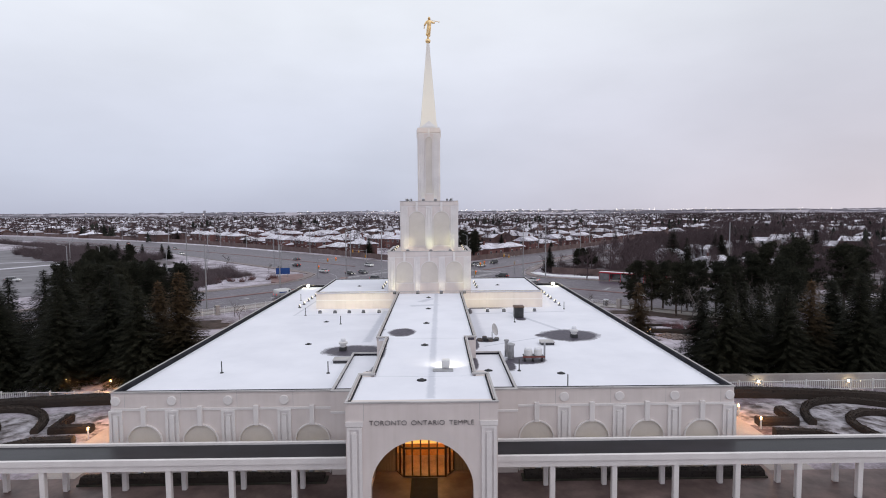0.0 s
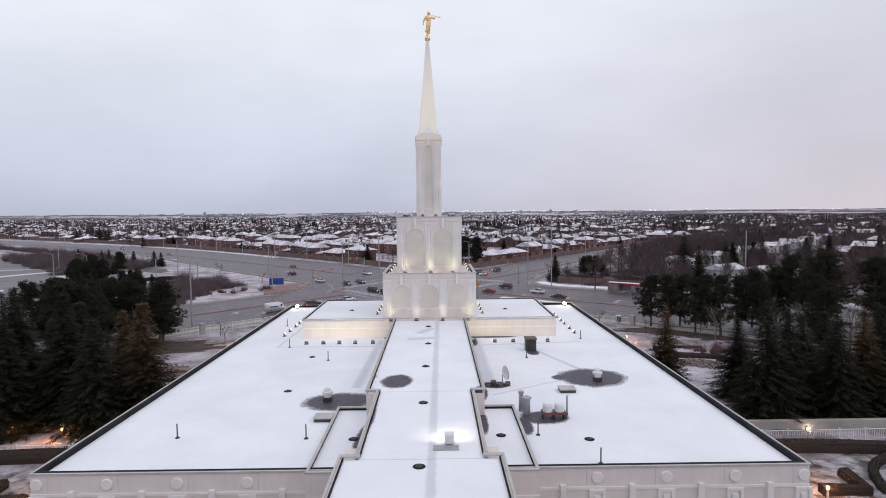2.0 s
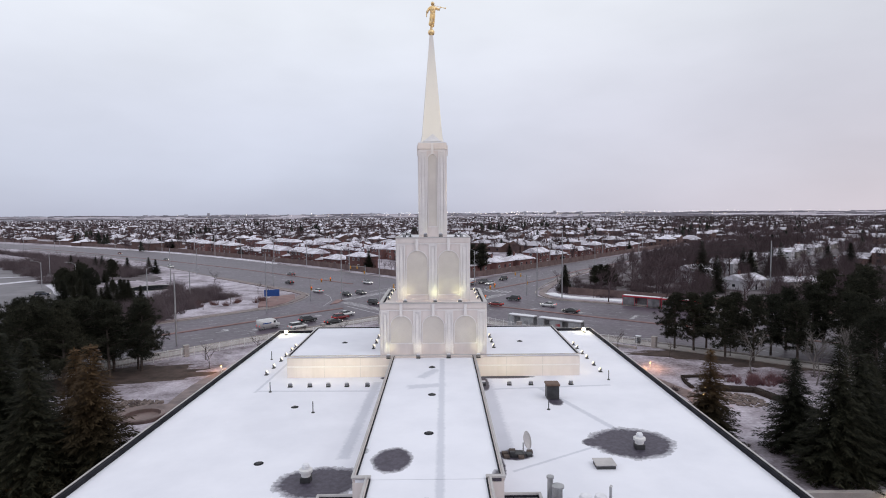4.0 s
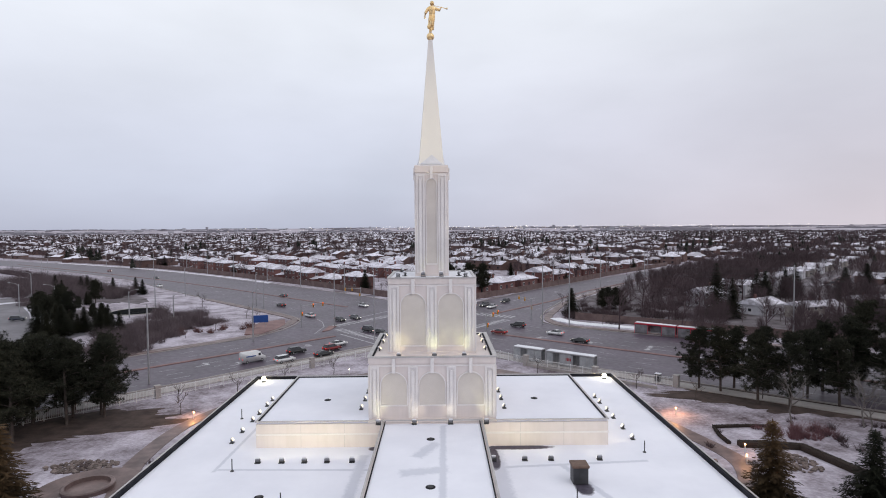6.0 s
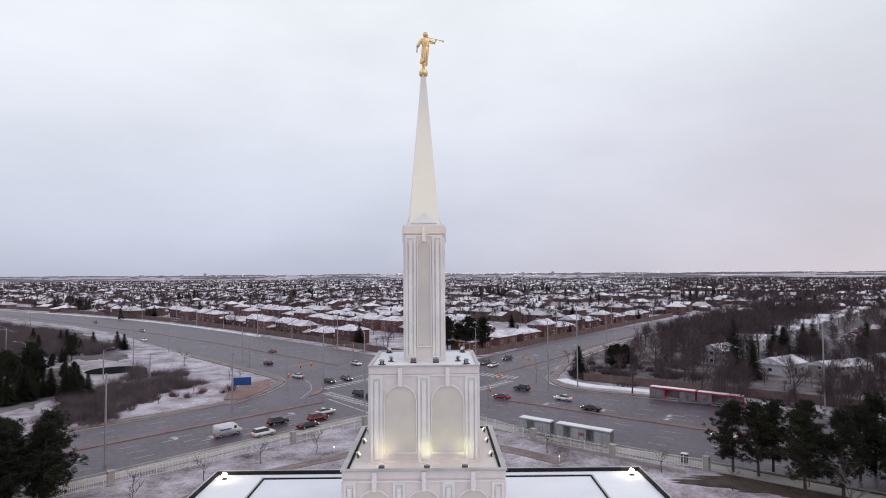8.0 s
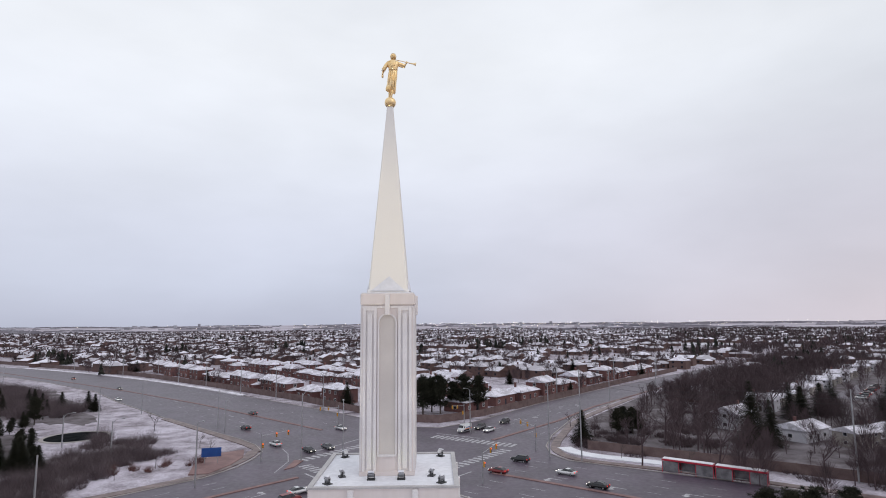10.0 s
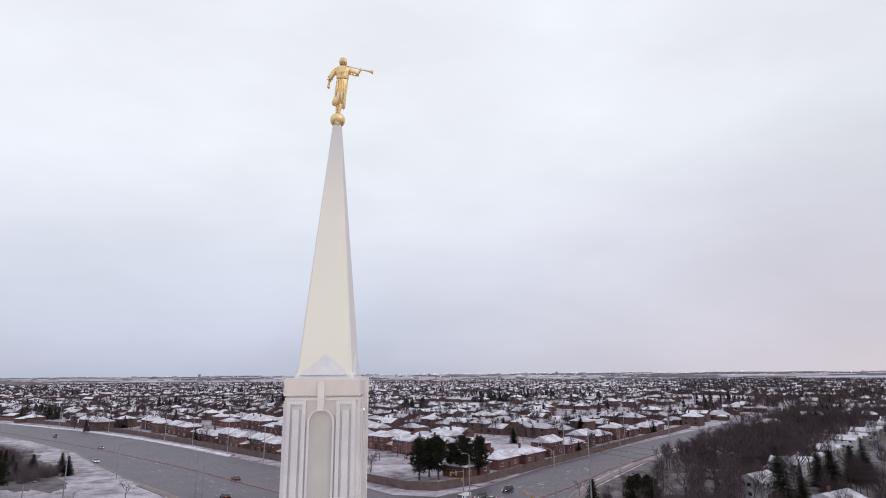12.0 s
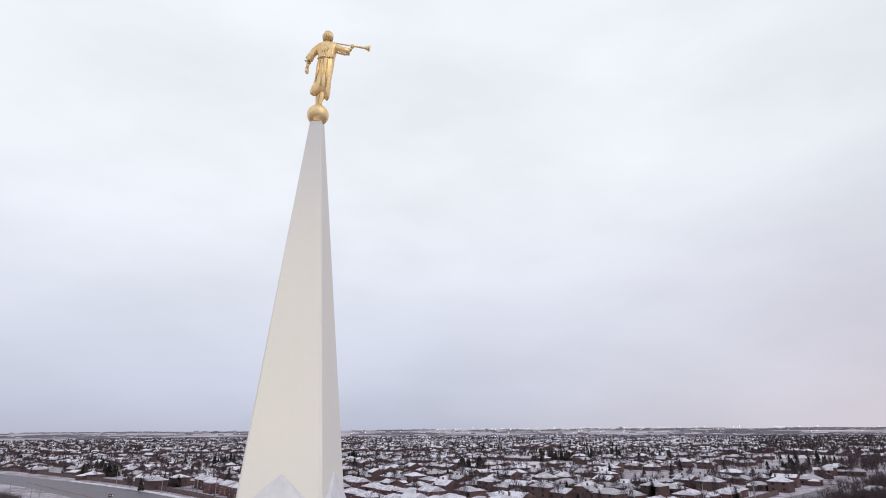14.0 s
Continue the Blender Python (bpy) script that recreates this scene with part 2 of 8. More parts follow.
def shingle_snow_material():
    """Thin snow on shingles: thicker on some roofs than on others, worn through to the brown shingles in places."""
    m, n, l, b = principled("snow on shingles")
    geo = n.new("ShaderNodeNewGeometry")
    patch, fine = noise_tex(n, l, 0.22, 5.0, 0.65), noise_tex(n, l, 1.6, 4.0, 0.6)
    cover = ramp(n, l, geo.outputs["Random Per Island"], ((0.0, (0.40, 0.40, 0.40)), (1.0, (0.66, 0.66, 0.66)))).outputs["Color"]
    k = n.new("ShaderNodeMath")
    k.operation = "SUBTRACT"
    l.new(cover, k.inputs[0]), l.new(mixed(n, l, 0.35, patch.outputs["Fac"], fine.outputs["Fac"]), k.inputs[1])
    fac = ramp(n, l, k.outputs[0], ((-0.0, (0.38, 0.38, 0.38)), (0.10, (1, 1, 1)))).outputs["Color"]
    shingle = ramp(n, l, fine.outputs["Fac"], ((0.3, (0.15, 0.128, 0.145)), (0.7, (0.26, 0.235, 0.26)))).outputs["Color"]
    snow = ramp(n, l, patch.outputs["Fac"], ((0.3, (0.66, 0.64, 0.72)), (0.7, (0.83, 0.81, 0.90)))).outputs["Color"]
    l.new(mixed(n, l, fac, shingle, snow), b.inputs["Base Color"])
    b.inputs["Roughness"].default_value = 0.9
    bump(n, l, b, fine, 0.3, 0.05)
    return m


PRECAST = precast_material()
PANEL = simple("beige precast panel", (0.60, 0.548, 0.515), (0.665, 0.612, 0.575), 0.6, 24, 0.8, relief=0.1)
WHITE_TRIM = simple("white trim", (0.735, 0.697, 0.70), (0.815, 0.775, 0.778), 0.8, 20, 0.6, relief=0.05)
SPIRE_WHITE = simple("spire cladding", (0.835, 0.806, 0.772), (0.865, 0.836, 0.802), 0.12, 70, 0.75, relief=0.0)
ROOF_SNOW = roof_snow_material(((-6.9, 12.7, 3.0, 2.35), (14.6, 18.4, 3.2, 2.9), (11.9, 18.5, 1.0, 0.8), (-2.2, 11.5, 1.3, 1.8), (8.5, 8.7, 1.9, 1.3), (6.9, 7.2, 0.55, 1.8), (-3.8, 4.0, 0.75, 4.0), (3.9, 7.6, 0.5, 2.6), (4.5, 14.8, 0.5, 2.3), (5.8, 16.5, 1.3, 0.9), (10.9, 27.6, 0.7, 1.2), (-4.8, 35.2, 0.7, 0.5), (7.2, 35.2, 3.2, 0.5), (5.0, 33.0, 0.5, 2.4)), ((-6.0, 16.5, -5.6, 33.5, 0.55), (0.5, -6.5, 0.9, 35.0, 0.32), (5.3, 17.5, 5.2, 34.5, 0.8), (10.2, 31.5, 14.2, 21.0, 0.35), (5.5, 14.0, 11.5, 17.6, 0.16), (-16.5, 31.3, -5.0, 31.0, 0.22), (5.0, 31.2, 17.0, 32.2, 0.25), (-16.8, 31.0, -16.2, 49.0, 0.2), (-0.9, 29.0, 0.2, 31.0, 0.6), (-1.6, 26.0, 0.6, 26.4, 0.7)))
COPING = simple("metal coping", (0.42, 0.40, 0.405), (0.54, 0.515, 0.52), 0.7, 15, 0.5, 0.1, relief=0.02)
MEMBRANE = simple("roof membrane", (0.010, 0.010, 0.014), (0.024, 0.024, 0.031), 0.8, 14, 0.8, gloss=0.15)
WALK_ROOF = simple("walkway roof membrane", (0.005, 0.005, 0.008), (0.016, 0.015, 0.022), 0.35, 10, 0.28, gloss=0.2, stretch=(0.5, 2.0, 1.0))
GOLD = simple("gold leaf", (0.93, 0.63, 0.28), (1.0, 0.78, 0.46), 2.5, 12, 0.38, 0.68, 0.06)
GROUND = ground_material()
ASPHALT = asphalt_material()
CONCRETE = simple("pale concrete", (0.30, 0.27, 0.26), (0.40, 0.37, 0.36), 0.3, 8, 0.8)
PAVING = simple("brown paving", (0.088, 0.055, 0.053), (0.215, 0.15, 0.143), 0.45, 5, 0.5)
RED_PAVER = simple("red pavers", (0.165, 0.088, 0.086), (0.26, 0.155, 0.148), 0.3, 6, 0.7)
PAINT_WHITE = simple("road paint", (0.25, 0.24, 0.26), (0.56, 0.55, 0.58), 1.2, 9, 0.7, relief=0.0)
BRICK = simple("red brown brick", (0.135, 0.055, 0.052), (0.215, 0.100, 0.092), 0.12, 4, 0.85, per_object=0.35)
SIDING = simple("pale siding", (0.56, 0.545, 0.60), (0.70, 0.685, 0.74), 0.2, 6, 0.7, per_object=0.25)
BEIGE_SIDING = simple("beige siding", (0.27, 0.24, 0.225), (0.40, 0.36, 0.335), 0.2, 6, 0.75, per_object=0.4)
SNOW = simple("snow", (0.71, 0.715, 0.77), (0.83, 0.83, 0.88), 0.25, 3, 0.9)
SNOW_ROOF = shingle_snow_material()
SNOW_FIELD = simple("field snow", (0.46, 0.445, 0.50), (0.76, 0.745, 0.82), 0.02, 0.25, 0.9, relief=0.0)
DARK_GLASS = simple("dark window glass", (0.02, 0.022, 0.028), (0.05, 0.05, 0.06), 1.0, 4, 0.12, relief=0.0)
METAL = simple("galvanised metal", (0.34, 0.34, 0.36), (0.46, 0.46, 0.48), 1.0, 20, 0.45, 0.6, 0.05)
DARK_METAL = simple("dark metal", (0.03, 0.03, 0.034), (0.06, 0.06, 0.065), 1.0, 20, 0.5, 0.2, 0.05)
WHITE_METAL = simple("white painted metal", (0.66, 0.65, 0.66), (0.75, 0.74, 0.75), 1.0, 20, 0.5, relief=0.03)
BARK = simple("bark", (0.055, 0.042, 0.038), (0.10, 0.08, 0.072), 1.5, 14, 0.95, relief=0.5)
TWIG = simple("bare twigs", (0.056, 0.036, 0.041), (0.100, 0.068, 0.076), 0.02, 2, 0.95, relief=0.0)
THICKET = simple("leafless shrubs", (0.075, 0.054, 0.062), (0.155, 0.118, 0.130), 0.25, 3, 0.95, relief=0.0)
BIRCH = simple("birch bark", (0.12, 0.105, 0.10), (0.19, 0.17, 0.165), 1.0, 8, 0.9)
SPRUCE = leaf_material("spruce needles", (0.007, 0.0085, 0.0055), (0.034, 0.034, 0.022))
SPRUCE_RUST = leaf_material("rust-tipped spruce needles", (0.007, 0.008, 0.005), (0.030, 0.027, 0.016), (3.5, 12.5, (0.098, 0.058, 0.030)))
PINE = leaf_material("pine needles", (0.013, 0.016, 0.011), (0.050, 0.050, 0.036))
HEDGE = leaf_material("clipped hedge", (0.012, 0.011, 0.010), (0.070, 0.056, 0.052))
LAMP_WARM = glow("warm lamp lens", (1.0, 0.86, 0.55), 14.0)
LAMP_DIM = glow("dim warm lamp lens", (1.0, 0.85, 0.55), 2.2)
LAMP_ORANGE = glow("amber lamp lens", (1.0, 0.55, 0.2), 10.0)
BLUE_SIGN = simple("blue sign sheet", (0.01, 0.05, 0.22), (0.014, 0.07, 0.28), 0.5, 8, 0.4, relief=0.0)

# ---- building helpers ----
def part(name, bm, material, parent=None, label=""):
    """Links a bmesh as one mesh object, under a thing or a part if one is given."""
    me = bpy.data.meshes.new(name)
    bm.to_mesh(me)
    bm.free()
    for mt in material if isinstance(material, tuple) else (material,):
        me.materials.append(mt)
    ob = new(name, me)
    if parent is not None:
        ob.parent = parent
    return tagged(ob, label)


def thing(name, label, category, group="", m=None):
    ob = new(name)
    ob.empty_display_size = 0.2
    if m is not None:
        ob.matrix_basis = m
    return tagged(ob, label, category, group)


def box(bm, x0, x1, y0, y1, z0, z1, m=None):
    """An upright box; m moves it."""
    v = [bm.verts.new((x, y, z)) for z in (z0, z1) for x, y in ((x0, y0), (x1, y0), (x1, y1), (x0, y1))]
    for f in ((3, 2, 1, 0), (4, 5, 6, 7), (0, 1, 5, 4), (1, 2, 6, 5), (2, 3, 7, 6), (3, 0, 4, 7)):
        bm.faces.new([v[i] for i in f])
    if m is not None:
        bmesh.ops.transform(bm, matrix=m, verts=v)
    return v


def boxes(*dims, m=None, soft=0.0):
    bm = bmesh.new()
    for d in dims:
        box(bm, *d)
    if soft:
        bmesh.ops.bevel(bm, geom=list(bm.edges), offset=soft, segments=1, affect="EDGES")
    if m is not None:
        bmesh.ops.transform(bm, matrix=m, verts=bm.verts)
    return bm


def ring_box(x0, x1, y0, y1, z0, z1, w):
    """A rectangular frame of four butted bars, w wide, inside the given outline."""
    return boxes((x0, x1, y0, y0 + w, z0, z1), (x0, x1, y1 - w, y1, z0, z1), (x0, x0 + w, y0 + w, y1 - w, z0, z1), (x1 - w, x1, y0 + w, y1 - w, z0, z1))


def lathe(profile, sides=16, m=None, bm=None):
    """A turned solid from (radius, z) pairs."""
    bm = bm or bmesh.new()
    rows = []
    for r, z in profile:
        rows.append([bm.verts.new((r * math.cos(2 * math.pi * i / sides), r * math.sin(2 * math.pi * i / sides), z)) for i in range(sides)])
    for a, b in zip(rows, rows[1:]):
        for i in range(sides):
            j = (i + 1) % sides
            bm.faces.new((a[i], a[j], b[j], b[i]))
    bm.faces.new(rows[0][::-1]), bm.faces.new(rows[-1])
    if m is not None:
        bmesh.ops.transform(bm, matrix=m, verts=[v for r in rows for v in r])
    return bm


def tube(bm, points, radii, sides=6):
    """A tapered tube along points."""
    rows = []
    for i, p in enumerate(points):
        a, b = Vector(points[max(0, i - 1)]), Vector(points[min(len(points) - 1, i + 1)])
        d = (b - a).normalized()
        s = d.cross((0, 0, 1) if abs(d.z) < 0.9 else (1, 0, 0)).normalized()
        t = d.cross(s)
        rows.append([bm.verts.new(Vector(p) + radii[i] * (math.cos(k * 2 * math.pi / sides) * s + math.sin(k * 2 * math.pi / sides) * t)) for k in range(sides)])
    for a, b in zip(rows, rows[1:]):
        for i in range(sides):
            j = (i + 1) % sides
            bm.faces.new((a[i], b[i], b[j], a[j]))
    bm.faces.new(rows[0]), bm.faces.new(rows[-1][::-1])
    return bm


def smooth(ob):
    for p in ob.data.polygons:
        p.use_smooth = True
    return ob


def raw(name, verts, faces, material, parent=None, label=""):
    me = bpy.data.meshes.new(name)
    me.from_pydata(verts, [], faces)
    me.materials.append(material)
    ob = new(name, me)
    if parent is not None:
        ob.parent = parent
    return tagged(ob, label)


def ground_z(x, y):
    """The temple stands on a low rise in level land, which lifts again towards the skyline."""
    dx, dy = max(0.0, abs(x) - 30), max(0.0, y - 25, -40 - y)
    u = min(1.0, math.hypot(dx, dy) / 45)
    q = min(1.0, max(0.0, (math.hypot(x, y - 60) - 2100) / 2800))
    return 2.7 * (1 - u * u * (3 - 2 * u)) + 15.0 * q * q * (3 - 2 * q)


TERRACE = 2.7
EAST_ROOF = 8.65
AXIS = 42.0


# ---- ground, roads and pavements ----
def make_ground():
    rings = [0.0] + [4.0 * k for k in range(1, 40)]
    while rings[-1] < 4900:
        rings.append(min(4930.0, rings[-1] * 1.09))
    seg = 128
    verts, faces = [(0, 60, ground_z(0, 60) - 0.12)], []
    for r in rings[1:]:
        for k in range(seg):
            a = 2 * math.pi * k / seg
            x, y = r * math.cos(a), 60 + r * math.sin(a)
            verts.append((x, y, ground_z(x, y) - 0.12))
    for k in range(seg):
        faces.append((0, 1 + k, 1 + (k + 1) % seg))
    for i in range(len(rings) - 2):
        for k in range(seg):
            a, b = 1 + i * seg + k, 1 + i * seg + (k + 1) % seg
            faces.append((a, a + seg, b + seg, b))
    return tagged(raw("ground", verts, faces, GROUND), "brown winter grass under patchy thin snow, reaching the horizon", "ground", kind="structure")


ground = make_ground()


def slab(name, outline, z0, z1, material, label, category, kind="structure", parent=None):
    """A flat plate with upright edges from an outline that runs counter-clockwise."""
    bm = bmesh.new()
    lo, hi = [bm.verts.new((x, y, z0)) for x, y in outline], [bm.verts.new((x, y, z1)) for x, y in outline]
    bm.faces.new(hi)
    for i in range(len(outline)):
        j = (i + 1) % len(outline)
        bm.faces.new((lo[i], lo[j], hi[j], hi[i]))
    ob = part(name, bm, material, parent)
    return tagged(ob, label, category, kind=kind)


def along(p, d, s, n):
    """A point s metres along direction d from p and n metres to its left."""
    return (p[0] + d[0] * s - d[1] * n, p[1] + d[1] * s + d[0] * n)


HUB = (-8.0, 150.0)
D_A = (-0.7071, -0.7071)
D_C = (0.793, -0.609)
D_B = (-0.677, 0.736)
D_D = (0.62, 0.785)
# corner points where neighbouring kerbs meet
A_NEAR_END, A_FAR_END = (-150.0, -18.9), (-178.0, -6.2)
C_NEAR_END, C_FAR_END = (153.0, 0.0), (180.0, 29.7)
roadway = slab("road", [
    A_NEAR_END, (-45.1, 86.0), (-15.0, 116.1), (-4.0, 120.5), (4.0, 118.6), (10.5, 110.5), (31.5, 93.3), C_NEAR_END, C_FAR_END,
    (63.8, 119.0), (39.3, 134.8), (32.5, 139.5), (29.8, 146.0), (30.3, 154.4), (34.5, 167.7), (47.0, 195.8), (80.2, 244.0), (124.0, 297.0), (300.0, 480.0),
    (284.0, 496.0), (143.0, 343.0), (120.0, 318.0), (74.0, 267.0), (40.7, 227.0), (15.3, 191.0), (4.0, 181.0), (-8.0, 184.0), (-28.0, 208.0),
    (-48.0, 229.0), (-105.0, 286.0), (-153.0, 330.0), (-214.0, 378.0), (-300.0, 436.0), (-520.0, 572.0), (-520.0, 536.0), (-300.0, 398.0), (-207.7, 328.2), (-157.4, 284.2), (-127.5, 248.0), (-85.4, 202.0), (-49.6, 167.1),
    (-43.4, 159.6), (-39.5, 152.0), (-39.3, 145.0), (-40.5, 137.0), (-44.3, 128.6), (-54.5, 117.4), (-66.6, 105.2), A_FAR_END], -0.4, 0.0, ASPHALT,
    "wide wet grey asphalt intersection of two main roads", "road")


# ---- the temple ----
temple = thing("temple", "off-white precast temple with snow-covered flat roofs and stepped tower", "temple")


def arch_outline(hw, z0, spring, n=10):
    pts = [(-hw, z0), (hw, z0)]
    for i in range(n + 1):
        a = math.pi * i / n
        pts.append((hw * math.cos(a), spring + hw * math.sin(a)))
    return pts


def plate(points, y0, y1):
    """An upright plate in the xz plane from an outline, between y0 (front) and y1 (back)."""
    bm = bmesh.new()
    a, b = [bm.verts.new((x, y0, z)) for x, z in points], [bm.verts.new((x, y1, z)) for x, z in points]
    bm.faces.new(a), bm.faces.new(b[::-1])
    for i in range(len(points)):
        j = (i + 1) % len(points)
        bm.faces.new((a[j], a[i], b[i], b[j]))
    return bm


def arch_trim(hw, z0, spring, w, y0, y1, n=12):
    """A raised moulding that follows an arch, w wide."""
    def line(r):
        return [(-r, z0)] + [(-r * math.cos(math.pi * i / n), spring + r * math.sin(math.pi * i / n)) for i in range(n + 1)] + [(r, z0)]
    o, q = line(hw + w), line(hw)
    bm = bmesh.new()
    rows = [[bm.verts.new((x, y, z)) for x, z in pts] for pts, y in ((o, y1), (o, y0), (q, y0), (q, y1))]
    for a, b in zip(rows, rows[1:]):
        for i in range(len(o) - 1):
            bm.faces.new((a[i], a[i + 1], b[i + 1], b[i]))
    return bm


def pilaster_mesh(w, z0, z1):
    """A pilaster with a sunk margin and a proud centre strip, front towards -y, back on y = 0."""
    f = 0.2 * w
    return boxes((-w / 2, -w / 2 + f, -0.12, 0.05, z0, z1), (w / 2 - f, w / 2, -0.12, 0.05, z0, z1),
                 (-w / 2 + f, w / 2 - f, -0.12, 0.05, z1 - 0.14, z1), (-w / 2 + f, w / 2 - f, -0.02, 0.05, z0, z1 - 0.14),
                 (-0.17 * w, 0.17 * w, -0.135, -0.021, z0 + 0.15, z1 - 0.36))


def dressed_face(parent, turn, bays, width, z0, z1, frieze, pil_w, arch_hw, arch_bottom, arch_spring, end_pil=True, key_w=0.3):
    """Pilasters, frieze, arches, panels and keystones on one face; turn carries the face (front on y = 0) to its place."""
    step = (width - pil_w - 0.1) / bays
    xs = [-(width - pil_w - 0.1) / 2 + i * step for i in range(bays + 1)]
    for i, x in enumerate(xs):
        bm = pilaster_mesh(pil_w, z0, frieze)
        bmesh.ops.transform(bm, matrix=turn @ Matrix.Translation((x, 0, 0)), verts=bm.verts)
        part("pilaster", bm, WHITE_TRIM, parent)
    bm = boxes((-width / 2 - 0.02, width / 2 + 0.02, -0.06, 0.05, frieze + 0.003, frieze + 0.12), m=turn)
    part("string_course", bm, WHITE_TRIM, parent)
    for a, b in zip(xs, xs[1:]):
        c = (a + b) / 2
        bm = arch_trim(arch_hw, arch_bottom, arch_spring, 0.085, -0.10, 0.02)
        bmesh.ops.transform(bm, matrix=turn @ Matrix.Translation((c, 0, 0)), verts=bm.verts)
        part("arch_moulding", bm, WHITE_TRIM, parent)
        bm = plate(arch_outline(arch_hw, arch_bottom, arch_spring), -0.012, 0.03)
        bmesh.ops.transform(bm, matrix=turn @ Matrix.Translation((c, 0, 0)), verts=bm.verts)
        part("arch_panel", bm, PANEL, parent)
        bm = boxes((-arch_hw - 0.07, arch_hw + 0.07, -0.08, 0.02, arch_bottom - 0.12, arch_bottom - 0.003))
        bmesh.ops.transform(bm, matrix=turn @ Matrix.Translation((c, 0, 0)), verts=bm.verts)
        part("arch_sill", bm, WHITE_TRIM, parent)
        top = arch_spring + arch_hw
        key_top = z1 - 0.09
        bm = boxes((-key_w / 2, key_w / 2, -0.26, 0.02, top - 0.02, key_top), soft=0.02)
        bmesh.ops.transform(bm, matrix=turn @ Matrix.Translation((c, 0, 0)), verts=bm.verts)
        part("keystone", bm, WHITE_TRIM, parent)


# main block: walls, roof, parapet
T0 = 1.2
part("side_wall", boxes((-22, -21.74, 0, 57.86, T0, 8.55)), PRECAST, temple)
part("side_wall", boxes((21.74, 22, 0, 57.86, T0, 8.55)), PRECAST, temple)
part("back_wall", boxes((-21.74, 21.74, 57.6, 57.86, T0, 8.55)), PRECAST, temple)
part("front_wall", boxes((-21.74, -4.2, 0, 0.4, T0, 8.55)), PRECAST, temple)
part("front_wall", boxes((4.2, 21.74, 0, 0.4, T0, 8.55)), PRECAST, temple)
part("main_roof", boxes((-21.74, -4.1, 0.4, 57.6, 7.9, 8.28), (4.1, 21.74, 0.4, 57.6, 7.9, 8.28), (-4.1, 4.1, 36.5, 57.6, 7.9, 8.28)), ROOF_SNOW, temple, "flat roof under thin snow with melted wet patches")
for a in ((-22.06, 22.06, -0.06, 0.07), (-22.06, 22.06, 57.79, 57.92), (-22.06, -21.93, 0.073, 57.787), (21.93, 22.06, 0.073, 57.787)):
    part("coping", boxes((*a, 8.55, 8.65)), COPING, temple)
for a in ((-21.927, 21.927, 0.073, 0.413), (-21.927, 21.927, 57.577, 57.787), (-21.927, -21.717, 0.416, 57.574), (21.717, 21.927, 0.416, 57.574)):
    part("flashing", boxes((*a, 8.2, 8.61)), MEMBRANE, temple, "dark membrane upstand inside the parapet")

MODULE = 3.93
for side in (-1, 1):
    wall_face = thing("facade", "", "")
    wall_face.parent = temple
    for i in range(4):
        x = side * (21.68 - i * MODULE)
        bm = pilaster_mesh(0.95, T0, 7.30)
        bmesh.ops.transform(bm, matrix=Matrix.Translation((x, 0, 0)), verts=bm.verts)
        part("pilaster", bm, WHITE_TRIM, wall_face)
        bm = lathe(((0.34, 0.0), (0.34, 0.05), (0.30, 0.09), (0.26, 0.09)), 20, pose(x, 0, 7.98, 90, 0, 0))
        part("medallion", bm, WHITE_TRIM, wall_face)
        cx = x - side * MODULE / 2
        bm = arch_trim(1.18, T0, 5.05, 0.085, -0.14, 0.02, 18)
        bmesh.ops.transform(bm, matrix=Matrix.Translation((cx, 0, 0)), verts=bm.verts)
        part("arch_moulding", bm, WHITE_TRIM, wall_face)
        bm = plate(arch_outline(1.18, T0, 5.05, 18), -0.012, 0.03)
        bmesh.ops.transform(bm, matrix=Matrix.Translation((cx, 0, 0)), verts=bm.verts)
        part("arch_panel", bm, PANEL, wall_face)
        part("keystone", boxes((cx - 0.17, cx + 0.17, -0.2, 0.02, 6.2, 7.62), soft=0.02), WHITE_TRIM, wall_face)
    a, b = sorted((side * 6.5, side * 22.02))
    part("string_course", boxes((a, b, -0.06, 0.02, 7.303, 7.46)), WHITE_TRIM, wall_face)
    # vertical joints of the precast panels
    for i in range(4):
        x = side * (21.68 - i * MODULE - 0.62)
        part("panel_joint", boxes((x - 0.012, x + 0.012, -0.004, 0.02, 7.47, 8.54)), COPING, wall_face)
    # low annex beside the spine
    a, b = sorted((side * 3.5, side * 6.55))
    part("annex_wall", boxes((a, b, -0.45, -0.02, T0, 8.62)), PRECAST, temple)
    part("annex_band", boxes((a, b, -0.51, -0.44, 7.1, 7.25)), WHITE_TRIM, temple)
    part("annex_roof", boxes((a, b - 0.2 if side > 0 else b, 0.0, 10.2, 8.284, 8.45)), ROOF_SNOW, temple)
    part("annex_coping", ring_box(a, b, -0.47, 10.35, 8.62, 8.72, 0.17), COPING, temple)
    part("annex_parapet", ring_box(a + 0.03, b - 0.03, -0.01, 10.3, 8.3, 8.617, 0.12), MEMBRANE, temple)

